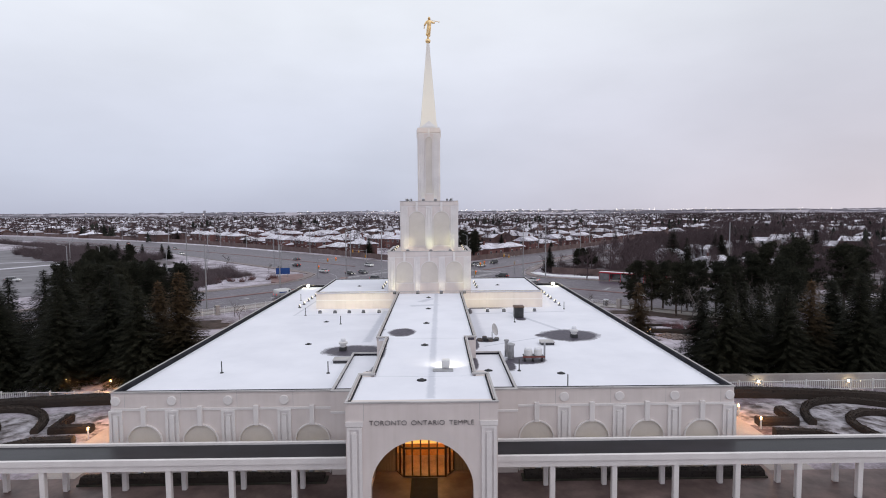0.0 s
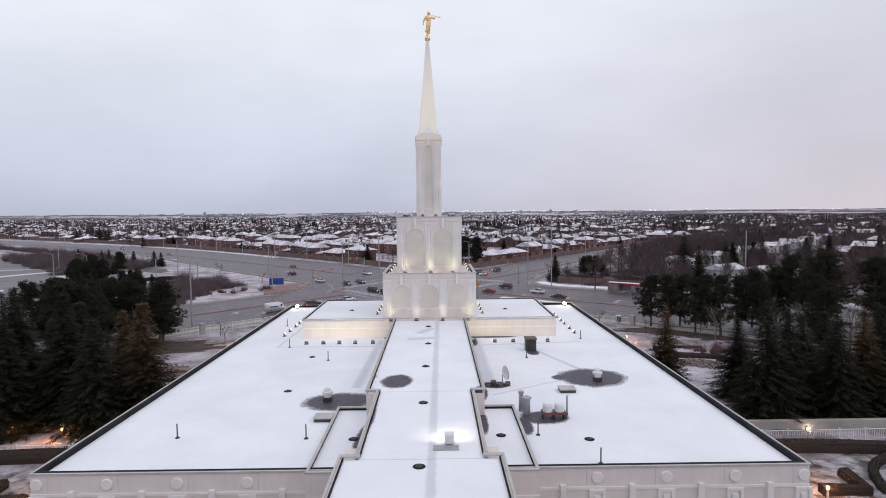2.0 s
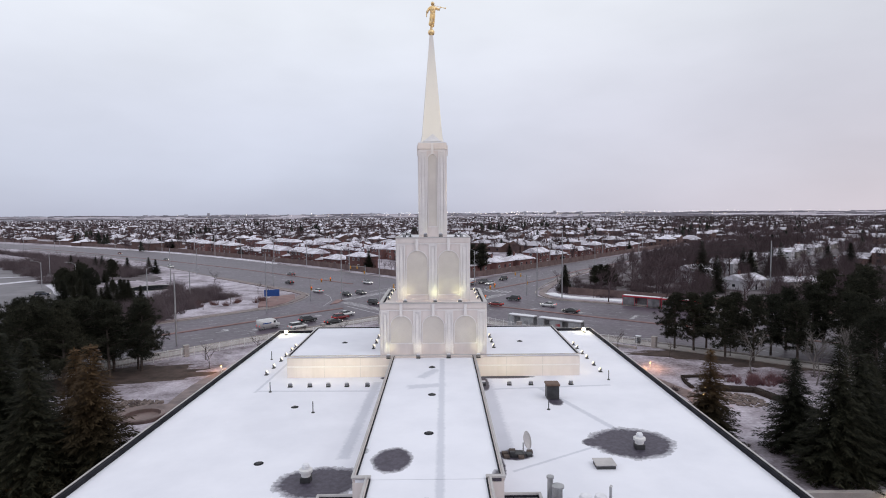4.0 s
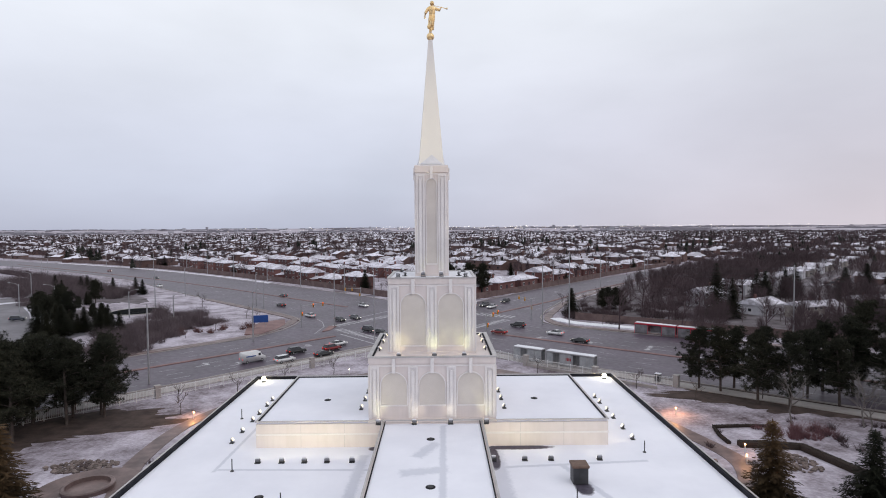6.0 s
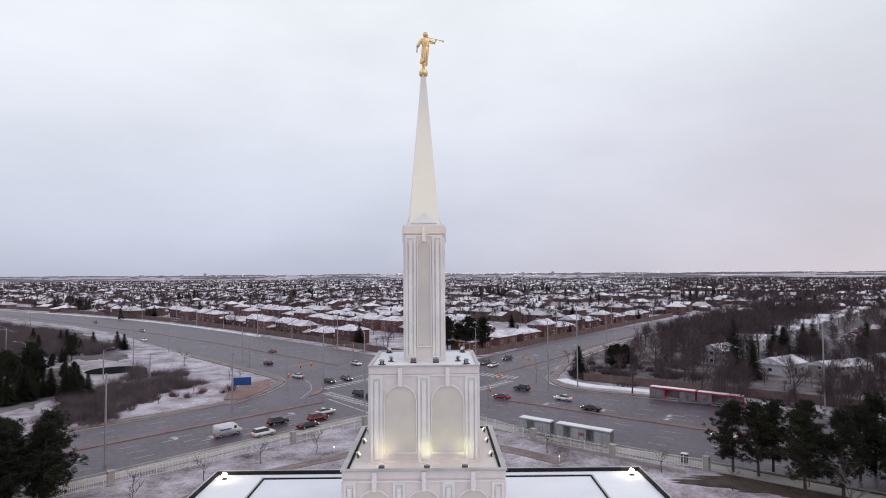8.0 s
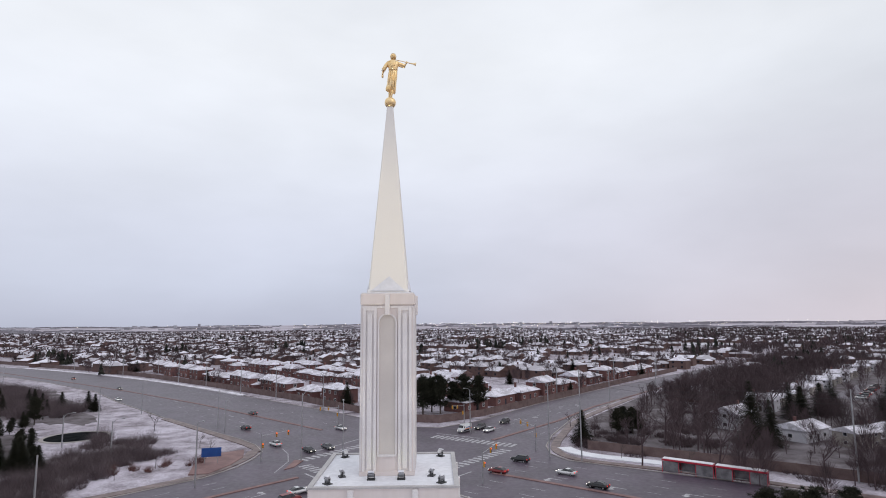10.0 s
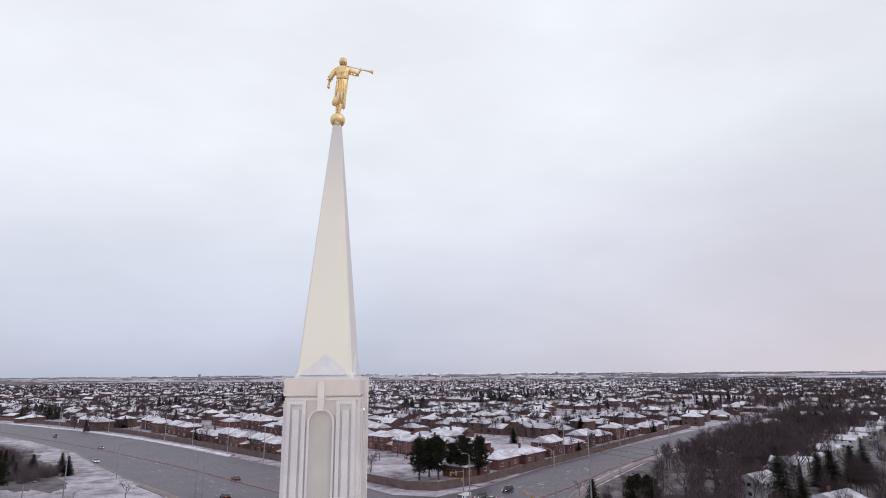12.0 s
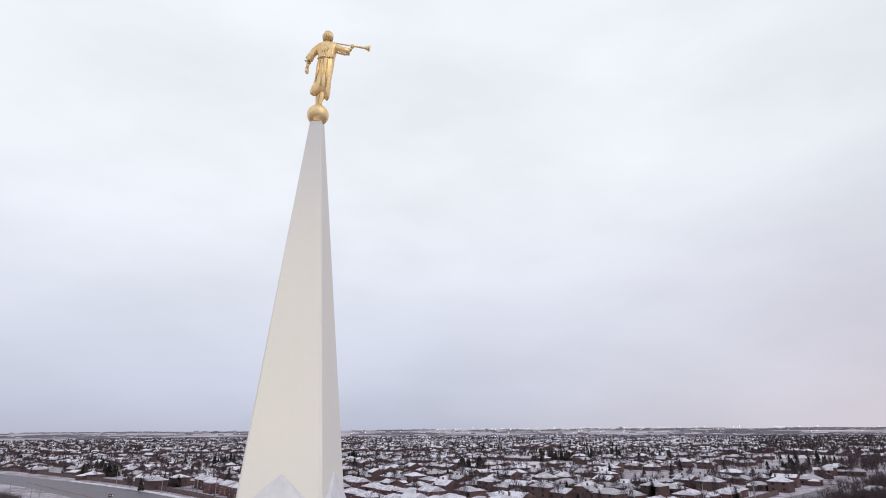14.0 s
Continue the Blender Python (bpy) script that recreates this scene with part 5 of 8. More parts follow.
for p, d, shape in (((-47, 98), D_AN, TURN), ((-40.5, 98.5), D_AN, TURN), ((-30.5, 115), D_AN, TURN), ((-58, 87.5), D_AN, ARROW),
                    ((27.5, 123.5), D_CN, TURN), ((38, 117.0), D_CN, TURN), ((50, 112.0), D_CN, TURN), ((48.5, 109.5), D_CN, TURN), ((62, 100.5), D_CN, TURN),
                    ((-60, 196), (0.677, -0.736), ARROW), ((-68, 209), (0.677, -0.736), ARROW), ((-95, 231), (0.677, -0.736), ARROW), ((-104, 248), (0.677, -0.736), ARROW), ((-120, 262), (0.677, -0.736), ARROW),
                    ((30, 196), (-0.62, -0.785), ARROW), ((36, 200), (-0.62, -0.785), TURN), ((50, 222), (-0.62, -0.785), ARROW), ((56, 226), (-0.62, -0.785), TURN), ((84, 264), (-0.62, -0.785), ARROW)):
    mark(p, d, 0, shape, roadway)

dash_v, dash_f = [], []


def dashes(p0, p1, gap=9.0, length=3.0, w=0.16):
    L = math.hypot(p1[0] - p0[0], p1[1] - p0[1])
    d = ((p1[0] - p0[0]) / L, (p1[1] - p0[1]) / L)
    s = 0.0
    while s < L:
        m = len(dash_v)
        for a, q in ((s, -w / 2), (s + length, -w / 2), (s + length, w / 2), (s, w / 2)):
            x, y = along(p0, d, a, q)
            dash_v.append((x, y, 0.006))
        dash_f.append((m, m + 1, m + 2, m + 3))
        s += gap


for off in (-11.8, -8.2, -4.6, 4.4, 8.6):
    dashes(along((-100, 53.2), D_AN, 0, off), along((-100, 53.2), D_AN, 96, off))
for off in (-14.0, -9.6, -5.2, 4.6, 9.2, 14.0):
    dashes(along((16.5, 128.2), D_C, 0, off), along((16.5, 128.2), D_C, 110, off))
for off in (-10.8, -7.0, 7.0, 11.0, 15.0):
    dashes(along((-36, 185.5), D_B, 0, off), along((-36, 185.5), D_B, 150, off), 14.0, 2.6)
for off in (-7.0, -3.5, 3.5, 7.0):
    dashes(along((26, 174.0), (0.58, 0.815), 0, off), along((26, 174.0), (0.58, 0.815), 60, off))
tagged(raw("lane_dashes", dash_v, dash_f, PAINT_WHITE, roadway), kind="stuff")

def crossing(p0, p1, depth, n):
    """White zebra bars of a crossing from p0 to p1."""
    L = math.hypot(p1[0] - p0[0], p1[1] - p0[1])
    d = ((p1[0] - p0[0]) / L, (p1[1] - p0[1]) / L)
    for i in range(n):
        s = L * (i + 0.2) / n
        mark(p0, d, 0, ((s, 0), (s + L / n * 0.55, 0), (s + L / n * 0.55, depth), (s, depth)), roadway)


crossing((-27.5, 137.2), (-11.5, 119.3), 2.9, 15)
crossing((-26.8, 141.7), (-4.5, 170.2), 2.9, 20)
crossing((1.0, 167.0), (21.8, 153.6), 4.0, 16)
crossing((-2.5, 122.0), (21.5, 150.3), 3.0, 20)
# stop lines, the turning lane's edge line and a small paved island
for p0, p1, w in (((-24.6, 131.0), (-13.6, 117.3), 0.45), ((-27.5, 149.7), (-10.5, 177.5), 0.4), ((3.0, 172.5), (14.5, 165.0), 0.4), ((10.0, 131.0), (2.0, 121.5), 0.4), ((-30.9, 131.8), (-30.5, 141.8), 0.2), ((-30.5, 141.8), (-32.5, 149.5), 0.2), ((-32.5, 149.5), (-35.3, 155.1), 0.2)):
    L = math.hypot(p1[0] - p0[0], p1[1] - p0[1])
    mark(p0, ((p1[0] - p0[0]) / L, (p1[1] - p0[1]) / L), 0, ((0, 0), (L, 0), (L, w), (0, w)), roadway)
slab("traffic_island", [(-29.6, 134.0), (-27.9, 136.5), (-27.3, 142.4), (-29.4, 142.6)], -0.2, 0.13, RED_PAVER, "small red paved traffic island", "traffic island")


LITTER = simple("leaf litter", (0.052, 0.036, 0.040), (0.19, 0.168, 0.188), 0.15, 2.5, 0.95, relief=0.5)
slab("woodland_floor", [(42, 152), (68, 136), (135, 92), (420, 260), (700, 620), (300, 470), (126, 292), (83, 240), (50, 192)], -0.5, -0.04, LITTER, "brown leaf litter under roadside woods", "ground")
bed(-77, 138, 30, 9, 100, 3, "brown leaf litter under leafless shrubs").data.materials[0] = LITTER
bed(-160, 240, 64, 21, 134, 4, "brown leaf litter under the roadside growth").data.materials[0] = LITTER
bed(-118, 158, 40, 15, 133, 6, "brown needles under the belt of conifers").data.materials[0] = LITTER
# ---- vehicles ----
TYRE = simple("tyre rubber", (0.012, 0.012, 0.013), (0.022, 0.022, 0.023), 4, 20, 0.8)
TAIL = glow("lit tail lamp", (1.0, 0.03, 0.02), 0.6)
HEAD = glow("lit headlamp", (1.0, 0.95, 0.85), 1.5)


def paint(name, c, metal=0.1):
    m = simple(name, c, tuple(min(1.0, k * 1.12 + 0.004) for k in c), 0.8, 12, 0.28, metal, 0.0)
    return m


def loft(profile, w0, w1, zmid):
    """A side profile (x, z) pulled to both sides: half-width w0 below zmid, narrowing to w1 at the top."""
    top = max(z for _, z in profile)
    bm = bmesh.new()
    rows = []
    for s in (-1, 1):
        rows.append([bm.verts.new((x, s * (w0 if z <= zmid else w0 + (w1 - w0) * (z - zmid) / (top - zmid)), z)) for x, z in profile])
    a, b = rows
    bm.faces.new(a), bm.faces.new(b[::-1])
    for i in range(len(profile)):
        j = (i + 1) % len(profile)
        bm.faces.new((a[j], a[i], b[i], b[j]))
    bmesh.ops.recalc_face_normals(bm, faces=bm.faces)
    bmesh.ops.bevel(bm, geom=list(bm.edges), offset=0.05, segments=2, affect="EDGES")
    return bm


def vehicle(kind, colour, label, m):
    if kind == "van":
        L, W, body, cab = 5.6, 1.0, [(-2.8, 0.35), (-2.8, 2.35), (-2.6, 2.5), (1.1, 2.5), (1.6, 2.35), (2.1, 1.5), (2.75, 1.25), (2.8, 0.9), (2.8, 0.35)], None
        glass = [(1.18, 1.55), (1.25, 2.2), (1.62, 2.2), (2.0, 1.55)]
        wheels, r = (-1.75, 1.85), 0.36
    elif kind == "suv":
        L, W, body, wheels, r = 4.7, 0.94, [(-2.35, 0.38), (-2.38, 0.75), (-2.3, 1.05), (-1.9, 1.1), (1.0, 1.06), (2.1, 0.95), (2.32, 0.75), (2.35, 0.38)], (-1.4, 1.42), 0.36
        glass = [(-2.2, 1.06), (-1.95, 1.6), (-1.7, 1.7), (0.1, 1.72), (0.5, 1.6), (1.1, 1.05)]
    else:
        L, W, body, wheels, r = 4.7, 0.91, [(-2.35, 0.34), (-2.36, 0.7), (-2.25, 0.98), (-1.5, 1.0), (0.9, 0.96), (2.05, 0.82), (2.3, 0.66), (2.33, 0.34)], (-1.4, 1.42), 0.33
        glass = [(-1.95, 0.97), (-1.25, 1.38), (-0.9, 1.44), (0.0, 1.45), (0.35, 1.36), (1.15, 0.95)]
    ob = thing("car" if kind != "van" else "van", label, "car" if kind != "van" else "van", "vehicles on the road", m @ Matrix.Scale(0.87, 4))
    smooth(part("body", loft(body, W, W - (0.12 if kind == "van" else 0.06), 0.9), colour, ob))
    if kind == "van":
        part("windscreen", boxes((-0.02, 0.02, -0.84, 0.84, -0.42, 0.42), m=pose(1.93, 0, 1.93, 0, -30, 0)), DARK_GLASS, ob)
        for s in (-1, 1):
            part("side_window", boxes((1.0, 1.55, s * 0.975 - 0.01, s * 0.975 + 0.01, 1.5, 2.05)), DARK_GLASS, ob)
            part("side_stripe", boxes((-2.0, 0.4, s * 0.99 - 0.006, s * 0.99 + 0.006, 1.45, 1.7)), BLUE_SIGN, ob, "blue lettering shown as a bar")
    else:
        part("cabin", loft(glass, W - 0.06, W - 0.26, 1.0), DARK_GLASS, ob, "dark glazed cabin")
        xs = [x for x, z in glass if z > 1.4]
        part("roof_panel", boxes((min(xs) + 0.02, max(xs) - 0.05, -(W - 0.3), W - 0.3, max(z for _, z in glass) - 0.03, max(z for _, z in glass) + 0.02), soft=0.02), colour, ob)
    for x in wheels:
        for s in (-1, 1):
            w = part("wheel", lathe(((r * 0.6, -0.1), (r, -0.09), (r, 0.09), (r * 0.6, 0.1)), 14, pose(x, s * (W - 0.1), r, 90, 0, 0)), TYRE, ob)
            part("rim", lathe(((0.05, -0.115), (r * 0.58, -0.105), (r * 0.58, 0.105), (0.05, 0.115)), 10, pose(x, s * (W - 0.1), r, 90, 0, 0)), METAL, w)
    zt = 0.95 if kind == "van" else 0.78
    for s in (-1, 1):
        part("tail_lamp", boxes((-L / 2 - 0.03, -L / 2 + 0.06, s * (W - 0.2) - 0.13, s * (W - 0.2) + 0.13, zt, zt + 0.2)), TAIL, ob)
        part("headlamp", boxes((L / 2 - 0.12, L / 2 - 0.0, s * (W - 0.24) - 0.15, s * (W - 0.24) + 0.15, 0.62, 0.76)), HEAD, ob)
    return ob


P_WHITE, P_BLACK = paint("white car paint", (0.62, 0.62, 0.64)), paint("black car paint", (0.012, 0.012, 0.015))
P_RED, P_GREY, P_BLUE = paint("dark red car paint", (0.17, 0.012, 0.015)), paint("grey car paint", (0.10, 0.10, 0.11), 0.4), paint("dark blue car paint", (0.015, 0.02, 0.04))
for x, y, h, kind, col, label in (
        (-37.0, 101.9, 45, "van", P_WHITE, "white delivery van waiting in the road"),
        (-30.4, 101.5, 45, "suv", P_WHITE, "white hatchback waiting in the road"),
        (-30.0, 109.4, 45, "suv", P_BLACK, "black sport utility car waiting in the road"),
        (-23.6, 106.6, 45, "sedan", P_BLACK, "black saloon car waiting by the railing"),
        (-22.9, 112.0, 45, "suv", P_RED, "dark red sport utility car waiting in the road"),
        (-22.4, 117.0, 45, "sedan", P_WHITE, "white saloon car waiting at the stop line"),
        (-17.4, 133.8, -40, "suv", P_BLACK, "black sport utility car in the crossing"), (-14.0, 130.5, -40, "sedan", P_BLACK, "black saloon car in the crossing"),
        (-27.9, 151.0, -48, "sedan", P_BLACK, "black saloon car turning at the corner"), (-24.0, 154.5, -48, "sedan", P_GREY, "grey saloon car turning at the corner"),
        (-38.2, 158.8, 133, "sedan", P_WHITE, "white saloon car on the wide road"),
        (-53.4, 182.3, 133, "sedan", P_BLACK, "black saloon car on the wide road"),
        (-60.0, 209.8, 133, "sedan", P_GREY, "grey saloon car on the far lanes"), (-25.0, 180.0, -47, "sedan", P_WHITE, "white saloon car near the crossing"),
        (15.6, 129.6, 142, "sedan", P_RED, "dark red saloon car leaving the crossing"), (21.6, 139.0, 142, "suv", P_BLACK, "black sport utility car leaving the crossing"),
        (29.3, 127.7, 142, "sedan", P_WHITE, "white saloon car on the lower road"), (33.0, 118.0, 142, "sedan", P_BLACK, "black saloon car on the lower road"),
        (15.8, 178.6, 232, "suv", P_GREY, "grey sport utility car waiting beyond the crossing"), (18.0, 174.6, 232, "sedan", P_WHITE, "white saloon car waiting beyond the crossing"), (24.0, 187.5, 232, "suv", P_BLACK, "black sport utility car waiting beyond the crossing"),
        (50.5, 97.0, 142, "sedan", P_WHITE, "white saloon car beside the pines"),
        (-128, 250.5, -47, "sedan", P_WHITE, "white saloon car far down the wide road"), (-150, 292, -47, "sedan", P_GREY, "grey saloon car far down the wide road"), (-205, 345, -47, "suv", P_RED, "dark red car far down the wide road"),
        (-124.0, 156.5, 20, "suv", P_BLUE, "dark blue car standing in the snowy lot"), (-131.0, 139.2, 15, "suv", P_WHITE, "white car standing in the snowy lot"),
        (-192, 244, 20, "sedan", P_BLACK, "dark car parked at the far lot"), (-199, 252, 20, "sedan", P_GREY, "grey car parked at the far lot"), (-205, 260, 20, "sedan", P_WHITE, "white car parked at the far lot"),
        (-186, 236, 20, "suv", P_GREY, "grey car parked at the far lot")):
    vehicle(kind, col, label, pose(x, y, 0.0, 0, 0, h))

amb = vehicle("van", P_WHITE, "white ambulance van with a blue and orange side stripe", pose(11.0, 174.4, 0.0, 0, 0, 232))
for sd in (-1, 1):
    part("side_stripe", boxes((-2.5, 1.0, sd * 1.03 - 0.012, sd * 1.03 + 0.012, 1.0, 1.25)), paint("orange stripe paint", (0.6, 0.14, 0.03)), amb)
    part("side_stripe", boxes((-1.2, 1.8, sd * 1.03 - 0.012, sd * 1.03 + 0.012, 0.62, 0.95)), P_BLUE, amb)
part("light_bar", boxes((0.6, 0.9, -0.7, 0.7, 2.28, 2.5), soft=0.03), P_RED, amb)

slab("car_park", [(-92, 118), (-90, 134), (-104, 152), (-135, 190), (-180, 245), (-240, 300), (-290, 260), (-200, 150), (-120, 92)], -0.4, -0.02, simple("snow-dusted lot", (0.085, 0.076, 0.09), (0.18, 0.165, 0.188), 0.09, 1.2, 0.6), "snow-dusted asphalt car park", "car park")
ribbon("verge", [(-176, 160), (-165, 180), (-157, 196), (-146, 206)], 4.0, 0.2, SNOW_FIELD, "snow-covered strip between parking rows", "verge", 3)
ribbon("verge", [(-205, 200), (-180, 208), (-166, 214), (-150, 216)], 3.2, 0.2, SNOW_FIELD, "snow-covered strip between parking rows", "verge", 3)
ribbon("verge", [(-104, 146), (-118, 159), (-128, 172), (-140, 186)], 6.0, 0.2, SNOW_FIELD, "snowy strip of grass at the car park edge", "verge", 3)
slab("car_park", [(168, 224), (214, 272), (206, 284), (158, 236)], -0.4, 0.02, ASPHALT, "small asphalt lot behind the row of houses", "car park")
for i in range(9):
    vehicle("suv" if i % 3 else "sedan", (P_WHITE, P_GREY, P_BLACK, P_RED)[(i * 5 + i // 2) % 4], "parked car in the lot behind the row of houses", pose(168.5 + 4.3 * i, 232.5 + 4.6 * i, 0.02, 0, 0, 135))
pond = slab("pond", [(x, y) for x, y in arc(-98.0, 174.0, 7.6, 0, 350, 30, 1.0)], -0.4, -0.03, simple("dark pond water", (0.010, 0.011, 0.012), (0.022, 0.024, 0.026), 0.3, 3, 0.9, relief=0.0, gloss=0.0), "small dark oval pond with a pale rim", "pond")
hedge_ring = ribbon("garden_path", arc(-98.0, 174.0, 8.2, 0, 360, 24, 1.0), 1.1, 0.1, CONCRETE, "pale rim round the pond", "path", 1)


# ---- street furniture ----
def bus_shelter(m, length, red, label):
    ob = thing("bus_shelter", label, "bus shelter", "bus shelters", m)
    frame_mat = paint("red shelter paint", (0.50, 0.03, 0.06)) if red else METAL
    part("shelter_roof", boxes((0, length, -0.1, 1.7, 2.45 if not red else 2.3, 2.62), soft=0.02), frame_mat, ob)
    part("snow_cover", boxes((0.08, length - 0.08, -0.02, 1.62, 2.62, 2.74), soft=0.04), SNOW, ob, "layer of snow on the roof")
    n = max(3, round(length / (3.0 if red else 1.5)))
    for i in range(n + 1):
        x = 0.06 + (length - 0.12) * i / n
        for y in (0.0, 1.6):
            part("post", boxes((x - 0.05, x + 0.05, y - 0.05, y + 0.05, 0, 2.45)), frame_mat, ob)
    for i in range(n):
        a, b = 0.12 + (length - 0.12) * i / n, (length - 0.12) * (i + 1) / n
        for y in ((1.6,) if i % 3 == 1 else (0.0, 1.6)):
            g = part("pane", boxes((a, b, y - 0.01, y + 0.01, 0.25, 2.2 if red else 2.35)), SHELTER_DARK if red else SHELTER_GLASS, ob)
            g.visible_shadow = False
    if length > 9.5 and not red:
        for x in (0.42, 0.45, 0.48, 0.51):
            part("lettering", boxes((length * x, length * x + 0.2, -0.03, -0.012, 1.2, 1.75)), paint("red lettering paint", (0.35, 0.03, 0.04)), ob, "red bar of unreadable lettering")
    part("bench", boxes((length * 0.3, length * 0.6, 1.0, 1.4, 0.42, 0.5)), METAL, ob)
    return ob


SHELTER_DARK = simple("dim shelter glass", (0.12, 0.115, 0.125), (0.24, 0.23, 0.25), 0.6, 3, 0.2, relief=0.0)
SHELTER_GLASS = simple("frosted shelter glass", (0.30, 0.31, 0.33), (0.42, 0.43, 0.45), 0.6, 3, 0.15, relief=0.0)
bus_shelter(pose(15.6, 102.2, 0.05, 0, 0, -37.5), 6.3, False, "glass bus shelter with snow on its roof")
bus_shelter(pose(21.4, 97.9, 0.05, 0, 0, -37.5), 9.8, False, "long glass bus shelter with snow on its roof")
bus_shelter(pose(49.2, 128.4, 0.15, 0, 0, -37.5), 9.8, True, "red-framed glass bus shelter with snowy roof")
bus_shelter(pose(57.2, 122.2, 0.15, 0, 0, -37.5), 9.0, True, "red-framed low glass bus shelter with snowy roof")


def utility_pole(x, y, h, label, arm=True, lit=False, name="street_lamp", face=0.0):
    ob = thing(name, label, "pole", "street poles", pose(x, y, 0, 0, 0, face))
    part("pole", lathe(((0.17, -0.3), (0.15, h * 0.5), (0.10, h)), 10), METAL, ob)
    if arm:
        bm = bmesh.new()
        tube(bm, [(0, 0, h - 0.5), (0.8, 0, h + 0.3), (2.4, 0, h + 0.6)], [0.05, 0.045, 0.04], 6)
        part("arm", bm, METAL, ob)
        part("lamp_head", boxes((2.2, 3.0, -0.16, 0.16, h + 0.52, h + 0.68), soft=0.04), METAL, ob)
        if lit:
            part("lens", boxes((2.3, 2.9, -0.12, 0.12, h + 0.48, h + 0.517)), LAMP_WARM, ob)
    return ob


for x, y, h, face, arm in ((-49.8, 86.1, 14, 135, False), (35.4, 139.1, 20, 0, False), (28.9, 142.8, 16.5, 150, True), (-43.3, 121.8, 12, 315, True), (-92.1, 174.1, 13.5, 45, False), (-27.7, 141.8, 15, 45, True),
                           (-13.5, 111.3, 16.5, 100, True), (83.3, 119.4, 17.4, 0, False), (-62, 246, 13, 225, True), (-110, 296, 13, 225, True), (-160, 352, 13, 225, True), (-220, 415, 13, 225, True), (52, 243, 12, 320, True), (90, 290, 12, 320, True), (128, 335, 12, 320, True),
                           (70, 232, 13, 140, True), (-38, 221, 12, 225, True), (-84, 269, 13, 225, True), (-134, 320, 13, 225, False), (-186, 362, 13, 225, True), (-240, 402, 13, 225, True), (-100, 214, 11, 45, True), (-63, 186, 11, 45, False), (105, 276, 13, 140, True), (-75, 150, 8, 0, True), (-93, 160, 8, 0, True), (-137, 175, 9, 200, True), (-121, 168.5, 9, 200, True), (-161, 214.5, 9.5, 200, True), (-225, 318, 10, 200, True), (-290, 361, 10, 200, True), (-277, 360, 10, 20, True), (-220, 306, 10, 200, True), (-58, 178, 9, 45, True), (12.5, 172, 12, 230, True)):
    utility_pole(x, y, h, "tall grey metal street pole with a lamp arm" if arm else "tall plain grey utility pole", arm, face=face)

utility_pole(140.0, 97.0, 17.0, "tall plain grey utility pole", False)
for h in (0.5, 1.6, 2.6):
    for (x0, y0, z0), (x1, y1, z1) in (((35.4, 139.1, 19.6), (83.3, 119.4, 17.2)), ((83.3, 119.4, 17.2), (140.0, 97.0, 16.8))):
        bm = bmesh.new()
        pts = [(x0 + (x1 - x0) * i / 12, y0 + (y1 - y0) * i / 12, z0 + (z1 - z0) * i / 12 - h - 1.3 * 4 * (i / 12) * (1 - i / 12)) for i in range(13)]
        tube(bm, pts, [0.018] * 13, 4)
        tagged(part("overhead_wire", bm, DARK_METAL), "thin dark overhead wire strung between utility poles", "wire", "overhead wires")

YELLOW = paint("signal yellow", (0.55, 0.27, 0.02), 0.0)
SIG_RED, SIG_AMBER = glow("lit signal red", (1.0, 0.05, 0.02), 2.0), glow("lit signal amber", (1.0, 0.45, 0.05), 2.4)


def traffic_signal(x, y, face, reach, lit=SIG_RED):
    ob = thing("traffic_signal", "grey signal mast with yellow traffic light heads", "traffic signal", "signals at the crossing", pose(x, y, 0, 0, 0, face))
    part("mast", lathe(((0.14, -0.3), (0.11, 6.2)), 10), METAL, ob)
    bm = bmesh.new()
    tube(bm, [(0, 0, 5.6), (reach, 0, 6.2)], [0.07, 0.05], 6)
    part("arm", bm, METAL, ob)
    for px, z in ((reach, 5.3), (reach * 0.55, 5.1), (0.25, 3.0)):
        head = part("signal_head", boxes((px - 0.19, px + 0.19, -0.42, -0.12, z, z + 1.05), soft=0.03), YELLOW, ob)
        for k, zz in enumerate((0.2, 0.52, 0.84)):
            part("signal_lens", lathe(((0.12, 0), (0.12, 0.03)), 12, pose(px, -0.42, z + zz, 90, 0, 0)), lit if k == (2 if lit is SIG_RED else 1) else DARK_GLASS, head)
    return ob


traffic_signal(-36.8, 142.0, 30, 6.0)
traffic_signal(-26.5, 205.0 - 20, 220, 6.0, SIG_AMBER)
traffic_signal(11.5, 186.0, 235, 6.0)
traffic_signal(27.0, 150.0, 120, 6.0, SIG_AMBER)
traffic_signal(11.8, 122.0, 60, 6.0)
traffic_signal(-9.0, 122.5, 120, 5.5)
board = thing("roadside_sign", "blue roadside sign panel on two posts by the snowy corner", "sign", "", pose(-47.4, 140.3, 0, 0, 0, 12))
part("panel", boxes((-2.1, 2.1, -0.06, 0.06, 1.55, 3.5), soft=0.02), BLUE_SIGN, board)
for x in (-1.4, 1.4):
    part("post", boxes((x - 0.06, x + 0.06, 0.065, 0.18, -0.3, 3.3)), METAL, board)
bin_ = thing("waste_bin", "dark waste bin with a snow-topped lid", "bin", "", pose(38.3, 84.9, 0.05, 0, 0, -40))
part("bin_body", boxes((-0.45, 0.45, -0.35, 0.35, 0.0, 1.25), soft=0.04), DARK_METAL, bin_)
part("lid", boxes((-0.5, 0.5, -0.4, 0.4, 1.26, 1.4), soft=0.05), SNOW, bin_)


